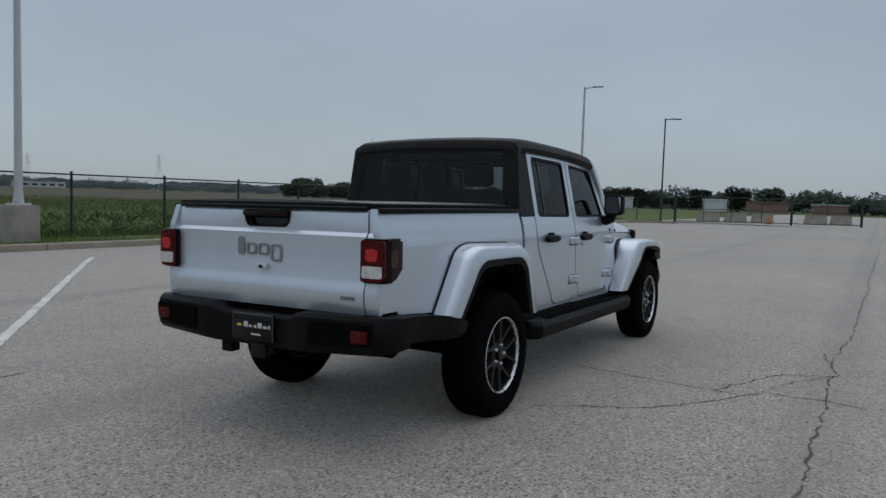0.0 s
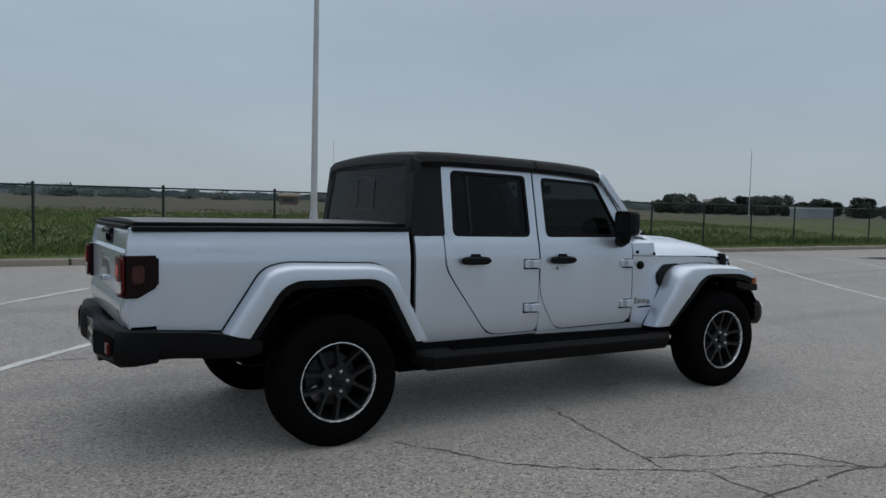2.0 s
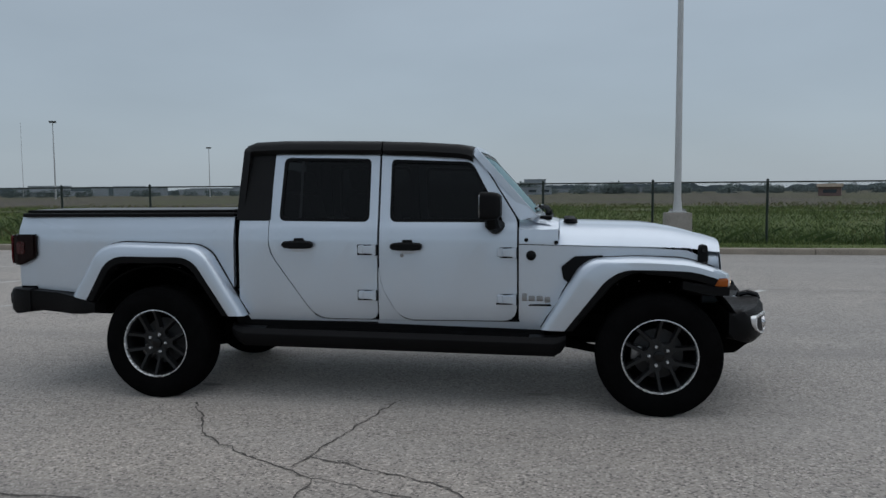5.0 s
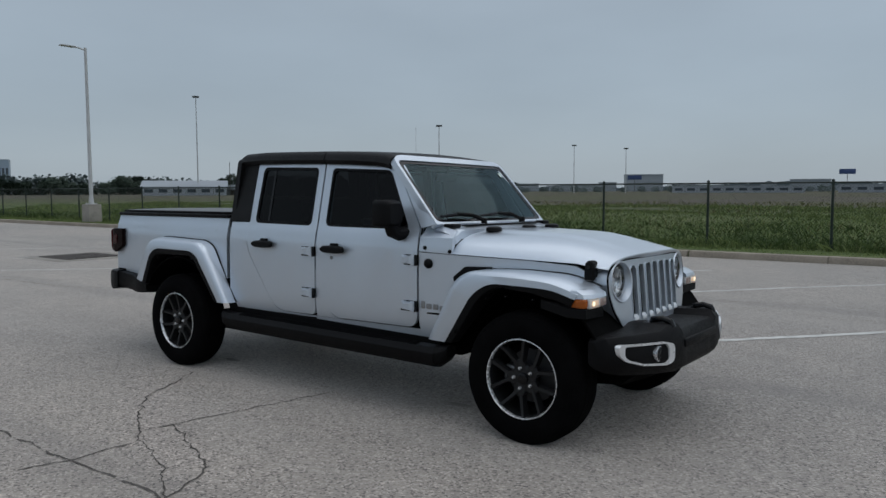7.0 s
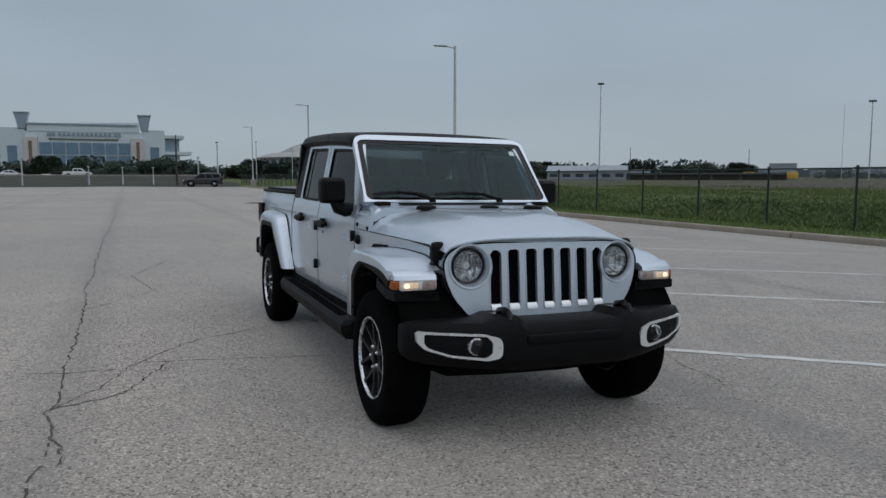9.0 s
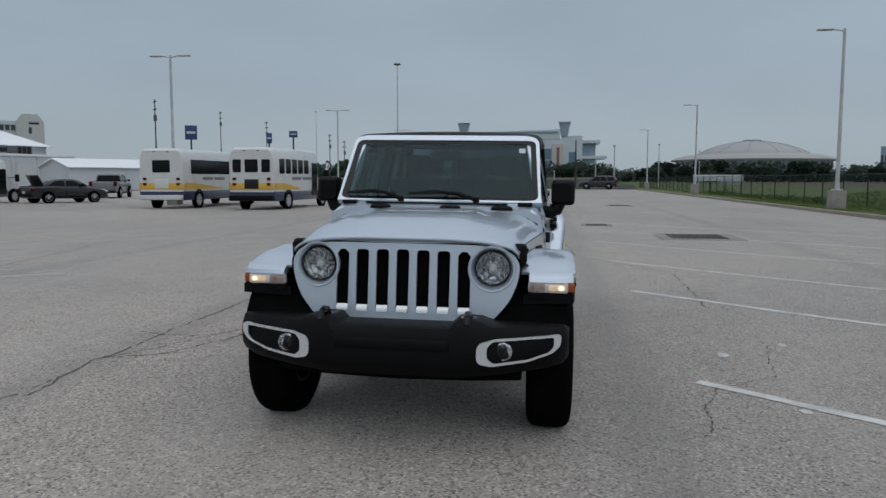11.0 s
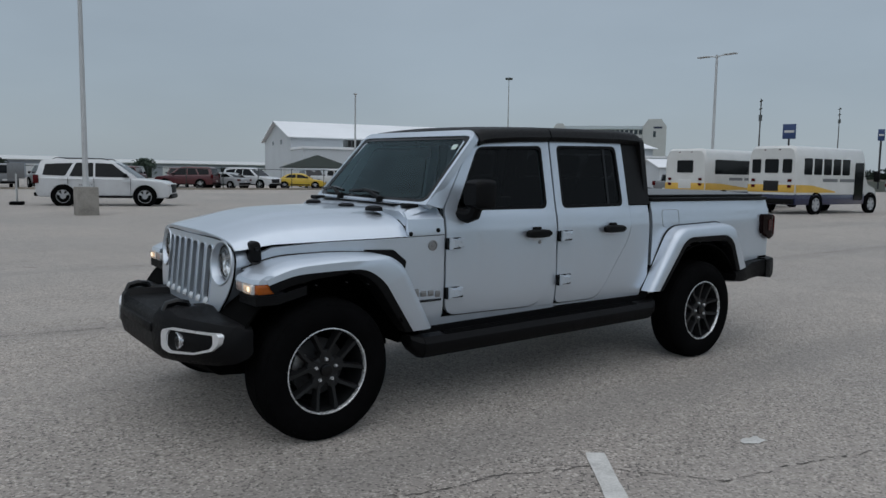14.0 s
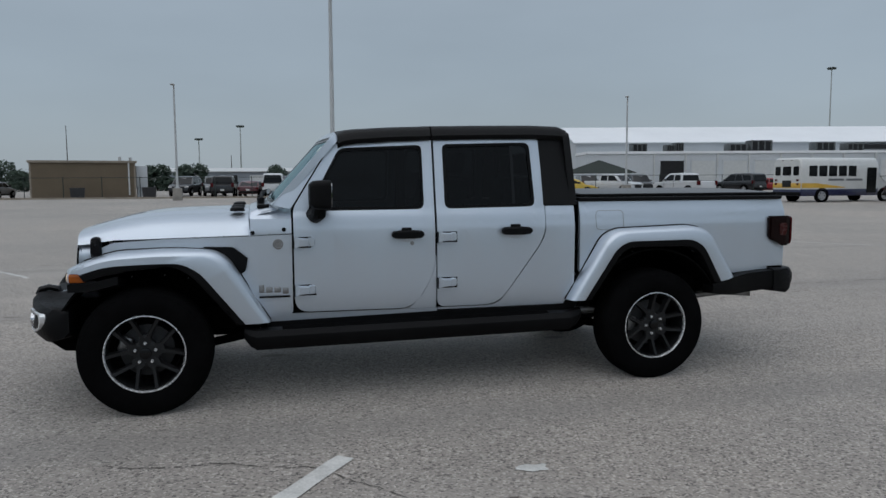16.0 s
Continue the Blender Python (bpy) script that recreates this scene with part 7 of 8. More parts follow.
lw = thing("long_white_hall", "long low white hall behind the parked cars", "building", pose(40, -150, 0, 0, 0, 180))
part("wall_block", box(0, 62, 0, 20, 0, 3.3), HAZE_GREY, lw)
part("roof", lofted([[(x, -0.5, 3.25), (x, 10, 4.0), (x, 20.5, 3.25), (x, 20.5, 3.4), (x, 10, 4.2), (x, -0.5, 3.4)] for x in (-0.5, 62.5)]), DOOR_GREY, lw)
for k in range(9):
    part("bay_door", box(3 + 6.6 * k, 7.2 + 6.6 * k, -0.06, 0.02, 0, 2.6), DARK_HOLE if k % 3 == 1 else DOOR_GREY, lw)
copy_thing(lw, pose(-30, -172, 0, 0, 0, 176))
chain_fence("far_fence", [(34, edge_y(34) - 1.2, 0), (-40, edge_y(-40) - 1.2, 0), (-56, edge_y(-56) - 1.2, 0)], 1.8, "chain-link fence along the lot's far edge before the sheds", mesh=False)
fk = thing("far_kerb", "low concrete kerb on the lot's far edge", "kerb", kind="structure")
part("kerb_stone", lofted([[(x, edge_y(x) + o, z) for o, z in ((0.1, -0.1), (0.1, 0.14), (-0.2, 0.14), (-0.2, -0.1))] for x in (35, -20, -100)]), KERB_CONC, fk)
yd = bmesh.new()
yd.faces.new([yd.verts.new(p) for p in ((36, edge_y(36) + 0.05, 0.015), (60, -180, 0.015), (-160, -150, 0.015), (-106, edge_y(-106) + 0.05, 0.015))][::-1])
part("yard", yd, PAVE, None, "grey paved yard round the sheds", kind="structure")

# ---- office block ----
of = thing("office_block", "pale office block with rows of dark windows", "office building", pose(-242, -243, 0, 0, 0, 130.7) @ pose(53, -14, 0, 0, 0, 180) @ Matrix.Translation((6.2, 0, 0)) @ Matrix.Diagonal((0.88, 1, 1, 1)))
part("wing", box(4, 46, -14, 0, 0, 23.4), OFFICE, of)
part("roof_band", box(3.5, 46.5, -14.5, 0.5, 22.3, 23.8), STADIUM, of)
for x0, x1, top in ((-3, 8, 26.6), (44, 52, 24.8)):
    tw = part("stair_tower", lofted([[(x0, y, 0), (x1, y, 0), (x1, y, top - 3), (x1 - 2.5, y, top), (x0 + 2.5, y, top), (x0, y, top - 3)] for y in (-16, 1.5)]), OFFICE, of)
    part("tower_window", box((x0 + x1) / 2 - 0.6, (x0 + x1) / 2 + 0.6, 1.45, 1.55, 19, 21.5), FAR_GLASS, tw)
part("name_bar", box(-1.0, 3.0, 1.5, 1.6, 22.6, 23.4), BUS_NAVY, of)
win_me = None
for f in range(6):
    for k in range(15):
        m = pose(8.2 + 2.2 * k, 0.03, 20.2 - 3.4 * f)
        if win_me is None:
            ob = part("window", box(0, 1.55, -0.05, 0.05, 0, 1.9), FAR_GLASS, of)
            ob.matrix_basis = m
            win_me = ob.data
        else:
            shared("window", win_me, of, m)

# ---- stadium ----
stad = thing("stadium", "huge pale stadium with blue glass front and corner towers", "stadium", pose(-684, -33, 0))
part("main_block", box(-80, 0, -44, 44, 0, 38), STADIUM, stad)
part("roof", lofted([[(-90, -42, 38), (0.5, -42, 38), (0.5, -42, 44), (-90, -42, 46)], [(-90, 42, 38), (0.5, 42, 38), (0.5, 42, 46.5), (-90, 42, 47)]]), STADIUM, stad, "pale grey roof")
part("roof_line", box(0.4, 1.4, -43, 40, 43.4, 44.6), HAZE, stad)
for s in (-1, 1):
    y0 = 0 + s * 46
    twr = part("corner_tower", lofted([[(0, y0 - w, z), (0, y0 + w, z), (-9, y0 + w, z), (-9, y0 - w, z)] for z, w in ((40, 2.8), (47, 4.0), (51.5, 5.2), (52.6, 5.2))]), HAZE, stad, "flared glass tower")
    part("tower_cap", box(-10, 1, y0 - 5.6, y0 + 5.6, 52.6, 53.3), STADIUM, twr)
    part("shoulder", box(-60, -1, *sorted((s * 44, s * 62)), 0, 40.5), STADIUM, stad)
    py = part("pylon", box(-6, 2.5, *sorted((s * 35, s * 45)), 0, 33), STADIUM_TAN, stad, "tan stone pylon")
    part("pylon_stripe", box(2.4, 2.8, *sorted((s * 39, s * 41.5)), 7, 30), STADIUM_RED, py, "rust red strip")
    part("side_glass", box(-1.2, -0.6, *sorted((s * 50, s * 57)), 6, 26), BLUE_GLASS, stad)
    for z, yo in ((34, 78), (20, 84), (13, 88)):
        part("side_deck", box(-50, -2, *sorted((s * 60, s * yo)), z, z + 2.5), STADIUM, stad)
    part("side_core", box(-45, -6, *sorted((s * 60, s * 74)), 0, 34), HAZE, stad)
for k in range(7):
    for j, (z0, z1) in enumerate(((19.5, 29), (8.5, 18.5))):
        part("glass_bay", box(0.1, 0.6, -34.0 + 9.85 * k, -25.0 + 9.85 * k, z0, z1), BLUE_GLASS, stad, "blue curtain glass")
part("sign_band", box(0.1, 0.9, -27, 25, 31.2, 32.2), HVAC, stad)
for a, b in [(-20 + 3.4 * k, -17.6 + 3.4 * k) for k in range(12)] + [(-28, -22), (22, 27)]:
    part("sign_bar", box(0.2, 1.1, a, b, 34.5, 37.1), HAZE, stad)

dome = thing("domed_stadium", "old domed stadium with a ribbed grey roof", "stadium", pose(-913, 233, 0))
part("drum", lofted([circle((0, 0, z), r, 64) for z, r in ((0, 80), (16, 82), (22, 85))]), STADIUM, dome)
part("rim_roof", lofted([circle((0, 0, z), r, 72) for z, r in ((22, 90), (23.5, 90.5), (26.5, 84), (29, 73), (30, 60))]), DOME, dome, "sloping grey rim roof")
part("roof", lofted([circle((0, 0, z), r, 64) for z, r in ((29.5, 62), (31, 61), (36, 51), (40.5, 38), (43.5, 24), (45, 12), (45, 10))]), DOME, dome, "shallow ribbed dome roof")
for k in range(12):
    a = 2 * math.pi * (k + 0.4) / 12
    part("rib", tube([(r * math.cos(a), r * math.sin(a), z) for r, z in ((61, 31.1), (51, 36.1), (38, 40.6), (24, 43.6), (12, 45.1))], 0.45, 5), HAZE_GREY, dome)
for k in range(36):
    part("drum_fin", moved(box(80, 85.5, -2.6, 2.6, 14, 20), pose(0, 0, 0, 0, 0, 10 * k + 4)), FAR_GLASS, dome)
part("crown", lofted([circle((0, 0, z), 10, 24) for z in (44.5, 46.8)]), HAZE_GREY, dome)

# ---- far buildings over the field ----
def low_building(name, x, y, ang, l, d, h, wall, roof, label, windows=0, pitched=False):
    root = thing(name, label, "building", pose(x, y, 0, 0, 0, ang))
    part("wall_block", box(-l / 2, l / 2, -d / 2, d / 2, 0, h), wall, root)
    if pitched:
        part("roof", lofted([[(px, -d / 2 - 0.4, h - 0.1), (px, 0, h + d * 0.16), (px, d / 2 + 0.4, h - 0.1), (px, d / 2 + 0.4, h + 0.1), (px, 0, h + d * 0.16 + 0.2), (px, -d / 2 - 0.4, h + 0.1)] for px in (-l / 2 - 0.4, l / 2 + 0.4)]), roof, root)
    else:
        part("roof", box(-l / 2 - 0.2, l / 2 + 0.2, -d / 2 - 0.2, d / 2 + 0.2, h, h + 0.35), roof, root)
    for k in range(windows):
        px = -l / 2 + l * (k + 0.5) / windows
        part("window", box(px - l / windows * 0.3, px + l / windows * 0.3, -d / 2 - 0.06, -d / 2 + 0.02, h * 0.35, h * 0.75), FAR_GLASS, root)
    return root


low_building("field_barracks", 170, 356, -25, 44, 10, 2.6, HAZE_GREY, DOOR_GREY, "long low white building far over the field", 12)
low_building("field_barracks", 204, 339, -29, 22, 10, 2.4, DOOR_GREY, DOOR_GREY, "low white building far over the field", 6)
low_building("red_shed", 65, 184, -20, 4.8, 4, 2.1, STADIUM_RED, TAN_WALL, "small rust red shed in the field", 1, True)
low_building("red_shed", 192, 152, -50, 6, 5, 3.6, STADIUM_RED, TAN_WALL, "rust red shed beyond the field", 2, True)
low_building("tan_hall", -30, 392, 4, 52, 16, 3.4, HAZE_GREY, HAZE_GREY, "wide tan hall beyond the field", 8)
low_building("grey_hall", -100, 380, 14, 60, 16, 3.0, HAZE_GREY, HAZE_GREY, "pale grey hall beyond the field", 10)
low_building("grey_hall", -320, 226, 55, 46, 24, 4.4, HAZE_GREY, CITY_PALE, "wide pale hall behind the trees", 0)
low_building("grey_hall", -243, 165, 52, 30, 14, 3.2, HAZE_GREY, HAZE_GREY, "pale hall near the elevated road", 6, True)
low_building("white_trailer", -241, 166, 55, 13, 3, 3.0, ROOF_WHITE, ROOF_WHITE, "white trailer by the road")
low_building("roadside_block", 186, 20, 95, 9, 5, 2.3, STADIUM_RED, TAN_WALL, "low brick-red building beyond the gate", 3)
low_building("roadside_block", 187, 32, 92, 5, 4, 2.6, WHITE_WALL, DOOR_GREY, "small white cabin beyond the gate", 2)
low_building("roadside_block", 186, 7, 98, 7, 5, 2.1, STADIUM_RED, HAZE_GREY, "low dark red building beyond the gate", 2)
low_building("roadside_block", 184, 56, 95, 8, 6, 2.6, WHITE_WALL, DOOR_GREY, "low white building beyond the gate", 5)
low_building("roadside_block", 190, -10, 92, 10, 6, 2.4, HAZE_GREY, TAN_WALL, "low grey building beyond the gate", 5)
low_building("roadside_block", 168, 104, 60, 9, 6, 2.1, HAZE_GREY, DOOR_GREY, "low white building behind trees", 5)
low_building("glass_tower", -960, 402, 60, 16, 16, 40, HAZE, HAZE, "far slim glass office tower", 4)
vd = thing("elevated_road", "dark elevated road on piers crossing behind the field", "bridge", pose(-212, 201, 0, 0, 0, 47))
part("deck", box(-34, 24, -5, 5, 2.1, 2.7), HVAC, vd)
# a dark block stands in for the shade below the deck
part("deck_shade", box(-34, 24, -3.5, 3.5, 0, 2.05), WOOD_POLE, vd, "dark ground under the deck")
for k in range(6):
    part("pier", box(-32 + 10 * k, -31 + 10 * k, -4.2, 4.2, 0, 2.1), HVAC, vd)
for x in (2.0, 12.5):
    og = thing("orange_panel", "orange construction panel by the elevated road", "panel", pose(-207 + x, 208 + x, 0, 0, 0, 47))
    part("panel", box(-1.9, 1.9, -0.2, 0.2, 0.6, 3.0, 0.05), BUS_GOLD, og)
    part("stand", box(-1.5, 1.5, -0.5, 0.5, 0, 0.6), CONCRETE, og)

wb = thing("long_white_board", "long white board on posts beyond the fence", "sign board", pose(-100, 20.4, 0, 0, 0, 90))
part("board", box(0, 6.6, -0.08, 0.08, 1.15, 2.05, 0.02), WHITE_WALL, wb)
for k in range(4):
    part("post", box(0.3 + 2.0 * k, 0.42 + 2.0 * k, -0.06, 0.06, -0.8, 1.15), DARK_POLE, wb)
part("lower_panel", box(3.6, 6.4, -0.03, 0.03, 0.75, 1.13), HAZE_GREY, wb)

# ---- bank and hedge across the lot's far end ----
part("far_bank", lofted([[(-108, y, -0.1), (-116, y, 0.55), (-150, y, 0.6), (-158, y, 1.5), (-180, y, 1.6), (-190, y, -0.1)] for y in (-140, -80, -20, 14)]), surface("dark_bank_grass", (0.032, 0.036, 0.022), 0.95, vary=0.25, scales=(0.3, 3)), None, "low grassy bank at the lot's end", kind="structure")
part("far_road", lofted([[(-158.5, y, 1.45), (-158.5, y, 1.8), (-179, y, 1.85), (-179, y, 1.45)] for y in (-140, 14)]), CONCRETE, None, "pale road along the bank", kind="structure")

# ---- masts, utility poles, far lamp posts ----
def mast(x, y, h, head="ring", mat=GALV, r=0.28):
    root = thing({"ring": "flood_mast", "arm": "far_lamp_post", "wood": "utility_pole", "bare": "slim_mast"}[head], {"ring": "tall steel mast with a ring of floodlights", "arm": "far pale steel lamp post", "wood": "wooden utility pole with cross-arms", "bare": "slim bare mast standing far off"}[head], "pole", pose(x, y, 0), "far poles")
    part("shaft", lofted([circle((0, 0, z), q, 8) for z, q in ((0, r), (h, r * 0.5))]), mat, root)
    if head == "ring":
        for k in range(6):
            a = math.pi * k / 3
            part("floodlight", moved(box(0.5, 1.25, -0.3, 0.3, h - 0.5, h + 0.1, 0.05), pose(0, 0, 0, 0, 0, 60 * k)), HVAC, root)
        part("ring", lofted([circle((0, 0, h - 0.2 + z), 0.65, 14) for z in (0, 0.15)]), HVAC, root)
    elif head == "arm":
        part("lamp_head", box(-1.0, 1.0, -0.15, 0.15, h - 0.15, h, 0.03), mat, root)
    elif head == "wood":
        for z in (h - 0.6, h - 2.2):
            part("cross_arm", moved(box(-1.3, 1.3, -0.1, 0.1, z, z + 0.22), pose(0, 0, 0, 0, 0, 40)), WOOD_POLE, root)
        part("transformer", lofted([circle((0.5, 0.3, z), 0.35, 10) for z in (h - 4.6, h - 3.4)]), HVAC, root)
    return root


for x, y, h in ((-238, 167, 37), (-176, 236, 27.5), (-167, -189, 34.6), (-284, -59, 46.3), (7.3, -244, 19), (20, -243.6, 14.8), (-151, 363, 23), (-175, 352, 25)):
    mast(x, y, h)
for x, y, h in ((-143.4, -83, 18.4), (-219.4, -103, 22.8), (-225, -90, 20), (-231.7, -71, 16.1), (-233, -66.5, 14.1)):
    mast(x, y, h, "wood", WOOD_POLE, 0.2)
for x, y, h in ((57, -238, 18), (10.3, -244, 9.7), (-232, 177, 12.6), (-204.7, 209.7, 11.4), (-112, 4.7, 7.6)):
    mast(x, y, h, "bare", WOOD_POLE, 0.18)
for x, y, h in ((152.6, 364, 33), (-245, 307, 35), (158, 114, 16.3), (173, 355, 12.4)):
    mast(x, y, h, "bare", GALV, 0.12)
for x, y, h in ((-111.6, -15.7, 4.0), (-112.2, -7.3, 2.9), (-112.3, -2.8, 2.8), (-112.3, 1.4, 2.8), (-112, 7.8, 4.4), (-111.6, 10.6, 6.7), (-230, -75, 23.4), (-160, 24, 9), (-180, -40, 11), (-200, 40, 9)):
    mast(x, y, h, "arm", GALV, 0.13)


def lattice(x, y, h):
    root = thing("lattice_tower", "far steel lattice transmission tower", "tower", pose(x, y, 0))
    w = h * 0.10
    for sx in (-1, 1):
        for sy in (-1, 1):
            part("leg", tube([(sx * w, sy * w, 0), (sx * w * 0.35, sy * w * 0.35, h * 0.7), (sx * w * 0.15, sy * w * 0.15, h)], 0.06, 4), GALV, root)
    for k in range(9):
        z0, z1 = h * k / 10, h * (k + 1) / 10
        q0, q1 = (w * (1 - 0.085 * j) for j in (k, k + 1))
        part("brace", merged(tube([(-q0, -q0, z0), (q1, -q1, z1)], 0.05, 3), tube([(q0, -q0, z0), (-q1, -q1, z1)], 0.035, 3)), GALV, root)
    for z in (0.72, 0.82, 0.92):
        part("cross_arm", tube([(-w * 1.3, 0, h * z), (w * 1.3, 0, h * z)], 0.06, 4), GALV, root)


for x, y, h in ((212.3, 362, 16.5), (258, 322, 19)):
    lattice(x, y, h)

# ---- road signs beyond the lot ----
SIGN_BLUE = surface("blue_sign", (0.03, 0.06, 0.16), 0.5, vary=0.05)
for x, y, w, h, top in ((-108.5, -57.5, 1.9, 2.3, 10.2), (-113.8, -46.2, 0.9, 1.7, 9.2), (-115.3, -42.5, 1.4, 1.1, 9.6), (-147, 365, 7, 2.2, 9.0), (-53, 390, 7, 2.4, 11)):
    r0 = thing("road_sign", "blue road sign board on a pole", "sign", pose(x, y, 0, 0, 0, 25 if y < 0 else 110))
    part("post", lofted([circle((0, 0, z), 0.14, 8) for z in (0, top - h)]), DARK_POLE, r0)
    part("board", box(-0.08, 0.08, -w / 2, w / 2, top - h, top, 0.03), SIGN_BLUE, r0)
    part("lettering_bar", box(0.08, 0.1, -w * 0.36, w * 0.36, top - h * 0.58, top - h * 0.42), PALE, r0)

# ---- gate, barriers at the lot's other end ----
GT = [(54.6, 10.7), (57.6, 7.1), (60.9, 3.1), (64.8, -1.7)]
gate_t = thing("chain_link_gate", "wide green chain-link double gate standing shut", "gate")
for x, y in (GT[0], GT[2], GT[3]):
    part("gate_post", lofted([circle((x, y, z), 0.10, 10) for z in (0, 2.35)]), GREEN_FENCE, gate_t)
for (ax, ay), (bx, by) in zip(GT, GT[1:]):
    for z in (0.15, 1.1, 2.05):
        part("gate_rail", tube([(ax, ay, z), (bx, by, z)], 0.03, 6), GREEN_FENCE, gate_t)
    for q in (0.0, 0.5):
        part("gate_upright", lofted([circle((ax + (bx - ax) * q, ay + (by - ay) * q, z), 0.03, 6) for z in (0.1, 2.1)]), GREEN_FENCE, gate_t)
chain_fence("gate_side_fence", [(54.5, 16.6, 0.0), (54.6, 10.7, 0.0)], 1.9, "short run of green fence up to the gate", mesh_pitch=0.12)
chain_fence("gate_side_fence", [(64.8, -1.7, 0.0), (82, -24, 0.0)], 1.9, "green fence running on past the gate", mesh=False)
for k in range(6):
    q = (0.5 + k) / 6
    x, y = 60.0 + 9.5 * q, 9.6 - 11.6 * q
    if k == 3:
        continue
    jb = thing("jersey_barrier", "weathered grey concrete road barrier beyond the gate", "barrier", pose(x + 1.2, y + 1.0, 0, 0, 0, -50.5), "barriers by the gate")
    part("barrier_body", lofted([[(px, yy, z) for yy, z in ((-0.30, 0), (0.30, 0), (0.30, 0.08), (0.14, 0.33), (0.10, 0.82), (-0.10, 0.82), (-0.14, 0.33), (-0.30, 0.08))] for px in (-0.95, 0.95)]), CONCRETE, jb)
cone = thing("traffic_cone", "orange traffic cone beside the barriers", "traffic cone", pose(63.2, 5.0, 0))
part("cone_body", lofted([circle((0, 0, z), r, 14) for z, r in ((0.03, 0.16), (0.7, 0.03))]), surface("orange_plastic", (0.6, 0.12, 0.03), 0.6), cone)
part("foot", box(-0.2, 0.2, -0.2, 0.2, 0, 0.03, 0.005), RUBBER, cone)
far_lot = bmesh.new()
far_lot.faces.new([far_lot.verts.new(p) for p in ((58, -62, -0.005), (160, -62, -0.005), (160, 16, -0.005), (58, 13.0, -0.005))])
part("outer_road", far_lot, PAVE, None, "pale paved road beyond the gate", kind="structure")

# ---- trees ----
def make_tree(seed, h, w, leaves, mat=LEAF, trunk=0.3):
    """Trunk, limbs and a ragged crown of many leaf clumps."""
    q = random.Random(seed)
    root = thing("tree", "broad dark green tree with an uneven crown", "tree", None, "trees beyond the lot")
    part("trunk", tube([(0, 0, -0.2), (0.1, 0, h * 0.2), (0.0, 0.1, h * 0.45)], [trunk, trunk * 0.8, trunk * 0.5], 7), BARK, root)
    lobes = [(0, 0, h * 0.48, w * 0.66, h * 0.44)]
    for k in range(7):
        a = q.uniform(0, 6.28)
        r = q.uniform(0.3, 0.6) * w
        lobes.append((r * math.cos(a), r * math.sin(a), h * q.uniform(0.20, 0.76), w * q.uniform(0.32, 0.52), h * q.uniform(0.18, 0.28)))
        part("limb", tube([(0, 0, h * 0.3), (lobes[-1][0] * 0.6, lobes[-1][1] * 0.6, lobes[-1][2] * 0.9)], [trunk * 0.4, trunk * 0.15], 5), BARK, root)
    vs, fs = [], []
    for k in range(leaves):
        lx, ly, lz, lw, lh = lobes[q.randrange(len(lobes))]
        u, v = q.uniform(-1, 1), q.uniform(0, 6.28)
        rr = q.uniform(0.55, 1.08)
        sx = math.sqrt(1 - u * u)
        c = Vector((lx + lw * rr * sx * math.cos(v), ly + lw * rr * sx * math.sin(v), lz + lh * rr * u))
        s = w * q.uniform(0.04, 0.085)
        e1 = Vector((q.uniform(-1, 1), q.uniform(-1, 1), q.uniform(-0.6, 0.6))).normalized()
        e2 = e1.orthogonal().normalized()
        i = len(vs)
        vs += [tuple(c + s * e1), tuple(c + s * 0.8 * e2), tuple(c - s * e1 * 0.9), tuple(c - s * 0.7 * e2 + s * 0.3 * e1)]
        fs.append((i, i + 1, i + 2, i + 3))
    me = bpy.data.meshes.new("crown")
    me.from_pydata(vs, [], fs)
    me.materials.append(mat)
    shared("crown", me, root, Matrix())
    return root


kinds = [make_tree(11, 10, 6.6, 2600), make_tree(12, 11, 8.0, 3000), make_tree(13, 9, 7.6, 2600), make_tree(14, 7, 6.0, 2000)]
q = random.Random(77)
spots, woods = [], []
for row in (0, 16):
    y = -200.0
    while y < 330:
        x = -385 - row + (0 if y < 120 else (y - 120) * 0.35)
        (woods if row else spots).append((x + q.uniform(-6, 6), y + q.uniform(-1.5, 1.5), q.uniform(0.62, 1.2) + 0.1 * (row > 0)))
        y += q.uniform(5.0, 7.5)
for row in (0, 14):
    y = -160.0
    while y < 75:
        (woods if row else spots).append((212 + row + q.uniform(-4, 4), y, q.uniform(0.5, 0.72) + 0.08 * (row > 0)))
        y += q.uniform(4.0, 5.6)
for k in range(34):
    t = k / 33
    spots.append((214 - 40 * t + q.uniform(-4, 4), 75 + 85 * t + q.uniform(-4, 4), q.uniform(0.42, 0.62)))
for k in range(150):
    t = k / 149
    a = radians(30 + 62 * t)
    woods.append((430 * math.cos(a) + q.uniform(-16, 16), 430 * math.sin(a) + q.uniform(-16, 16), q.uniform(0.38, 0.62) + 0.25 * (q.random() < 0.12)))
for k in range(60):
    a = radians(q.uniform(92, 140))
    woods.append((520 * math.cos(a) + q.uniform(-30, 30), 520 * math.sin(a) + q.uniform(-30, 30), q.uniform(0.35, 0.6)))
for x, y, s in ((36, -118, 0.55), (42, -122, 0.5), (-1, -130, 0.45), (-8, -140, 0.5), (-30, -128, 0.45), (12, -115, 0.42), (17, -112, 0.4), (-230, -40, 0.8), (-236, -52, 0.75), (-250, -66, 0.8), (-262, -80, 0.75), (-268, -100, 0.8), (34, -80, 0.42), (39, -76, 0.4)):
    spots.append((x, y, s))
first = {}
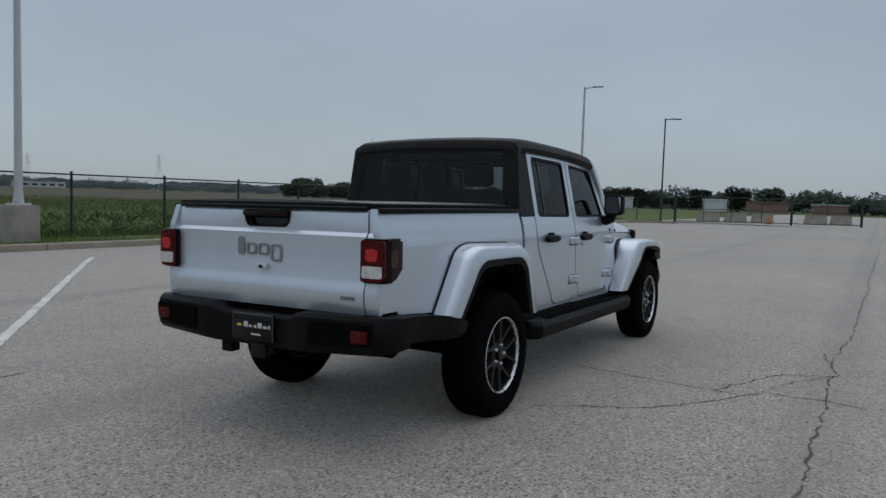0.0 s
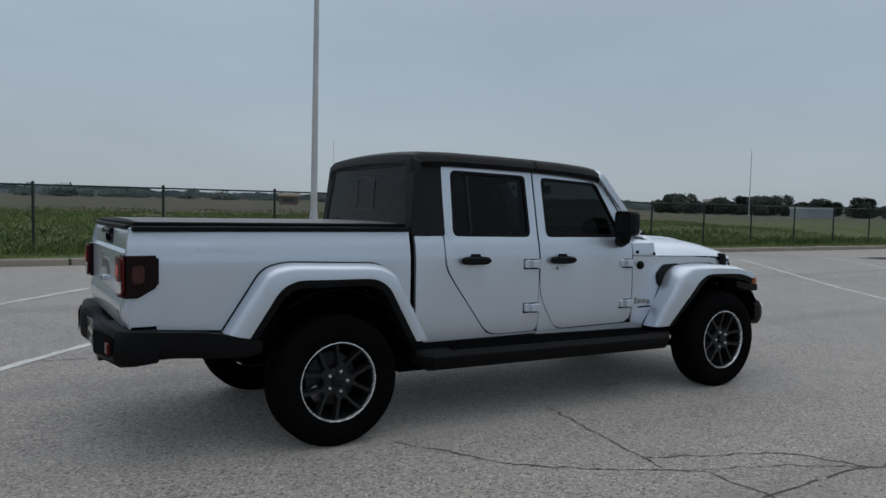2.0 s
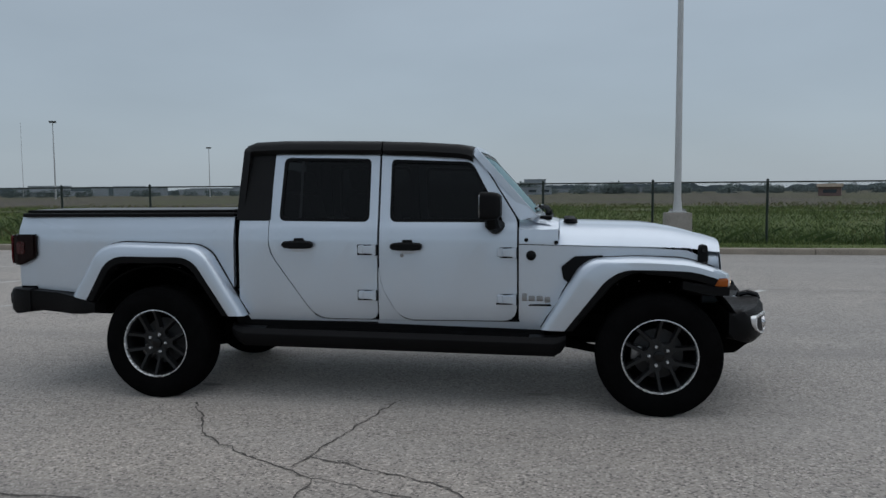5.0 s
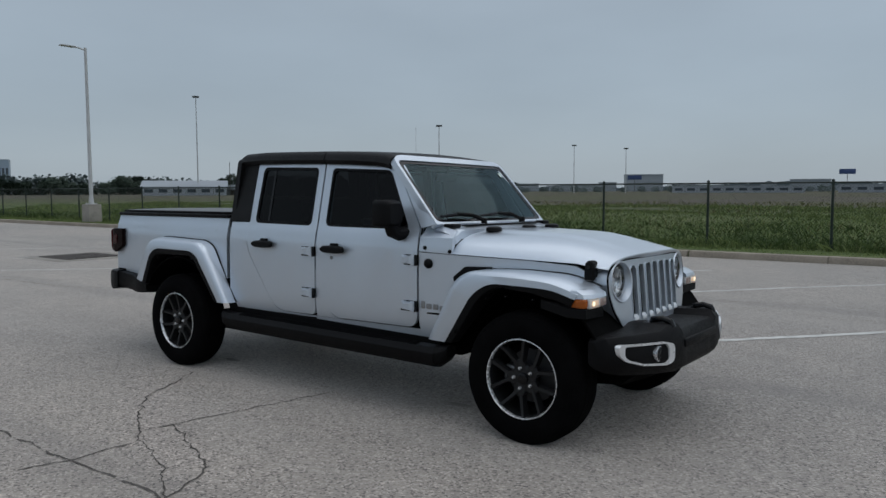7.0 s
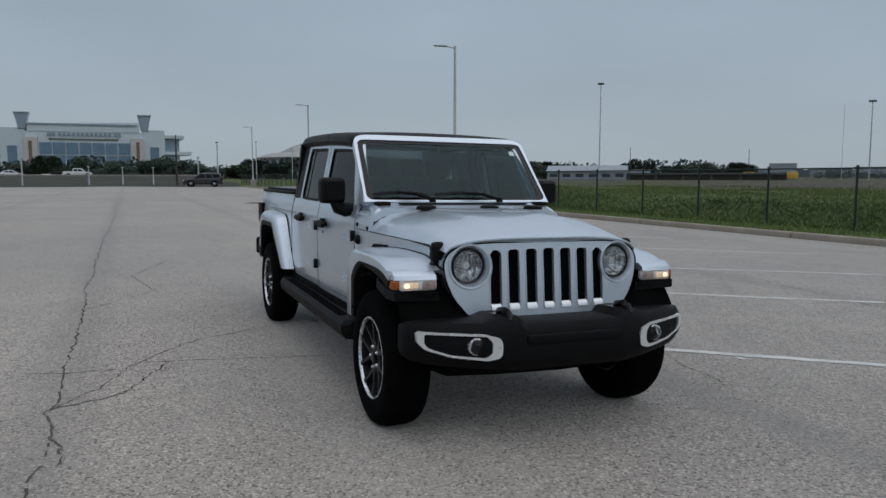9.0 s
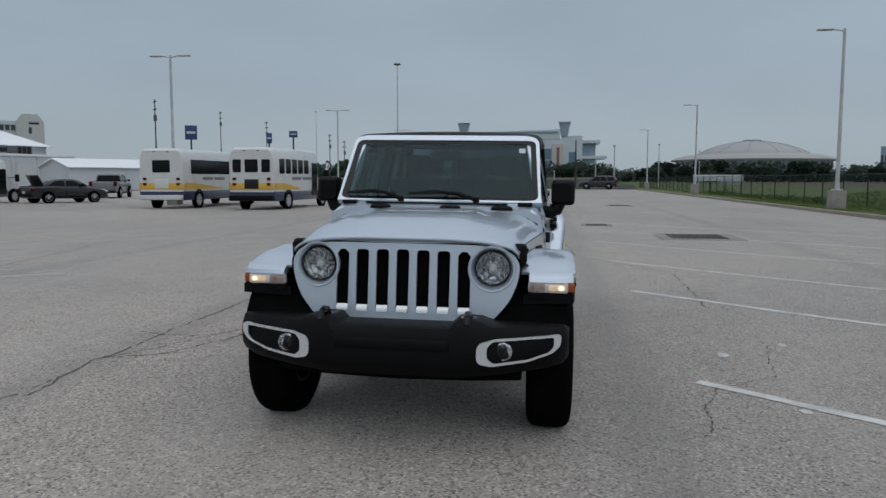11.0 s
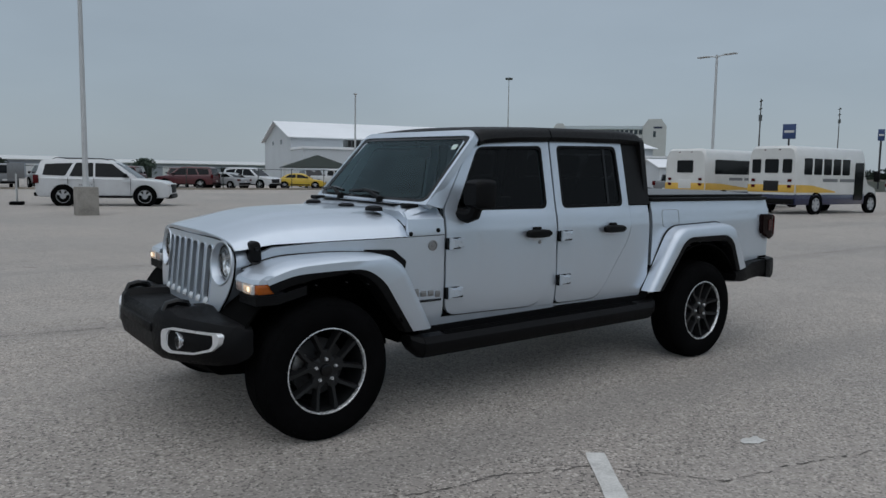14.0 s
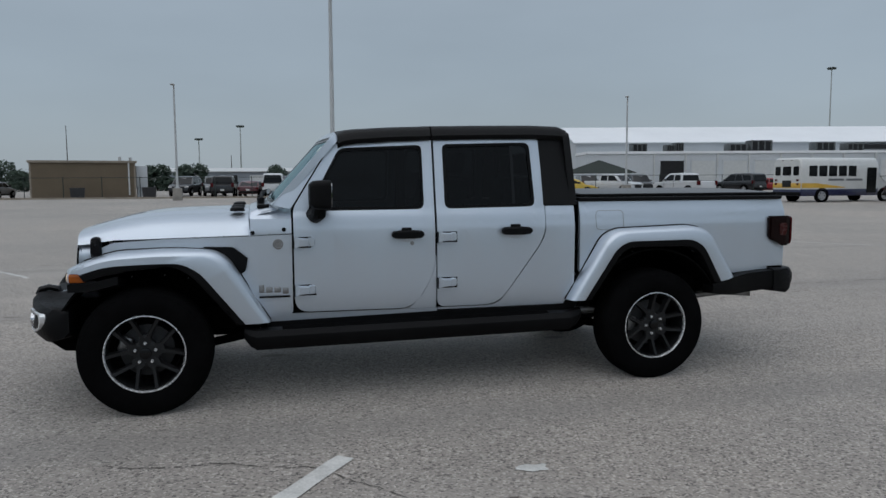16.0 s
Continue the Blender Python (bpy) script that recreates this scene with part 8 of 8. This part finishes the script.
for n, (x, y, s) in enumerate(spots):
    k = q.randrange(4)
    m = pose(x, y, -0.1, 0, 0, q.uniform(0, 360)) @ Matrix.Scale(s, 4)
    if k not in first:
        first[k] = kinds[k]
        kinds[k].matrix_basis = m
    else:
        c = copy_thing(kinds[k], m)
        c.matrix_basis = m
for k in range(4):
    if k not in first:
        kinds[k].matrix_basis = pose(-400, 40 * k, 0)

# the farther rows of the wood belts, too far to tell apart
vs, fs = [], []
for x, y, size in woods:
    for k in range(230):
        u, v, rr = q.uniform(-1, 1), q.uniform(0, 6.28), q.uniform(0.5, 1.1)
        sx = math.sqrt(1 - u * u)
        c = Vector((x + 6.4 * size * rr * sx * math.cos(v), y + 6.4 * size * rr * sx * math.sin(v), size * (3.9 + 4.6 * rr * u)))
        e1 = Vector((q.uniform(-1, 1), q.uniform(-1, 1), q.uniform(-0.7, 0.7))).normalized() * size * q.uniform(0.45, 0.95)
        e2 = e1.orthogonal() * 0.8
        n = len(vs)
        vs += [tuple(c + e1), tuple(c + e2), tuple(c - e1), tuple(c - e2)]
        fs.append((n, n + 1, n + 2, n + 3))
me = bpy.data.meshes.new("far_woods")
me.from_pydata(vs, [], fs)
# the haze over the far woods is put into this leaf colour
me.materials.append(LEAF_HAZED)
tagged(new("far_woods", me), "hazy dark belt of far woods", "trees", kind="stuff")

# ---- the hazy distance: ragged woods and roofs along the horizon, haze painted into their colours ----
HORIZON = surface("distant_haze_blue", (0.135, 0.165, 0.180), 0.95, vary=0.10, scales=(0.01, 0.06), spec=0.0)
CITY = surface("distant_haze_pale", (0.30, 0.335, 0.36), 0.9, vary=0.10, scales=(0.01, 0.05), spec=0.0)
q = random.Random(91)
vs, fs = [], []
top = 9.0
for k in range(1201):
    a = radians(20 + 205 * k / 1200)
    top = min(15.0, max(4.0, top + q.uniform(-1.5, 1.5)))
    r0 = 1500 + 60 * math.sin(k * 0.05)
    z = top + q.uniform(-0.8, 1.6)
    vs += [(r0 * math.cos(a), r0 * math.sin(a), -2.0), (r0 * math.cos(a), r0 * math.sin(a), z), ((r0 + 40) * math.cos(a), (r0 + 40) * math.sin(a), z * 0.8)]
for k in range(1200):
    for j in (0, 1):
        fs.append((3 * k + j, 3 * k + 3 + j, 3 * k + 4 + j, 3 * k + 1 + j))
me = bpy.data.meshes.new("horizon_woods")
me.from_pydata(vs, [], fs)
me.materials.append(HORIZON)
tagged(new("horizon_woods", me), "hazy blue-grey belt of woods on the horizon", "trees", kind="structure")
for k in range(34):
    a, r0 = radians(84 + 62 * k / 33 + q.uniform(-0.7, 0.7)), q.uniform(820, 1250)
    w, h = q.uniform(14, 46), q.uniform(5, 11) + (9 if k % 11 == 4 else 0)
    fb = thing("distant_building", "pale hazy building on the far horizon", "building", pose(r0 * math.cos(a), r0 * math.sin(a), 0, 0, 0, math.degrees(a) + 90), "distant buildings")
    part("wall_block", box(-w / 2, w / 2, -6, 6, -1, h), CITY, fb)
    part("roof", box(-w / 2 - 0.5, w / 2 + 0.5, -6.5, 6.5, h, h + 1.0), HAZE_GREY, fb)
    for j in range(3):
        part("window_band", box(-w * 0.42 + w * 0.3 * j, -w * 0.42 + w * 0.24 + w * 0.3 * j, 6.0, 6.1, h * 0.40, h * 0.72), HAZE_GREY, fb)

# ---- grass and weeds on the verge and in the field ----
def grass(name, count, xr, yr, hr, seed, label, lean=0.35, wide=0.012, mat=GRASS):
    q = np.random.RandomState(seed)
    x = q.uniform(*xr, count)
    y = yr[0] + (yr[1] - yr[0]) * q.uniform(0, 1, count) ** 1.5
    clump = np.zeros(count)
    for _ in range(14):
        ang, f, ph = q.uniform(0, 2 * np.pi), np.exp(q.uniform(np.log(0.25), np.log(3.5))), q.uniform(0, 2 * np.pi)
        clump += np.sin(f * (x * np.cos(ang) + 0.7 * y * np.sin(ang)) + ph) / 3.2
    clump = np.clip(0.5 + 0.45 * clump, 0.0, 1.25)
    h = q.uniform(*hr, count) * (0.45 + 0.75 * clump)
    a = q.uniform(0, 2 * np.pi, count)
    z = np.array([land_z(u, v) for u, v in zip(x, y)]) - 0.02
    w = wide * (0.7 + 0.6 * q.uniform(0, 1, count)) * (1 + (y - 13) / 14)
    lx, ly = q.normal(0, lean, count) * h, q.normal(0, lean, count) * h
    dx, dy = np.cos(a) * w, np.sin(a) * w
    v = np.empty((count, 5, 3))
    v[:, 0] = np.stack([x - dx, y - dy, z], 1)
    v[:, 1] = np.stack([x + dx, y + dy, z], 1)
    v[:, 2] = np.stack([x + dx * 0.8 + lx * 0.35, y + dy * 0.8 + ly * 0.35, z + h * 0.6], 1)
    v[:, 3] = np.stack([x + lx, y + ly, z + h], 1)
    v[:, 4] = np.stack([x - dx * 0.8 + lx * 0.35, y - dy * 0.8 + ly * 0.35, z + h * 0.6], 1)
    me = bpy.data.meshes.new(name)
    me.from_pydata(v.reshape(-1, 3), [], (np.arange(count)[:, None] * 5 + np.arange(5)).tolist())
    me.materials.append(mat)
    ob = new(name, me)
    return tagged(ob, label, "grass", kind="stuff")


WEED = leaf_material("yellowing_weeds", (0.10, 0.115, 0.04), (0.20, 0.19, 0.09))
BUSH = leaf_material("dark_weed_leaves", (0.045, 0.078, 0.024), (0.11, 0.155, 0.05))
grass("mown_grass", 60000, (-50, 48), (13.62, 16.6), (0.04, 0.10), 5, "short green grass beside the kerb", 0.5, 0.009)
grass("tall_grass", 240000, (-85, 60), (16.3, 66.0), (0.04, 0.30), 6, "tall uneven green grass behind the fence", 0.55, 0.008)
grass("weeds", 22000, (-80, 58), (16.4, 84.0), (0.08, 0.42), 7, "pale yellowing weeds among the grass", 0.5, 0.008, WEED)
grass("broad_weeds", 60000, (-70, 50), (16.4, 36.0), (0.03, 0.46), 8, "dark leafy weeds in clumps behind the fence", 0.8, 0.011, BUSH)
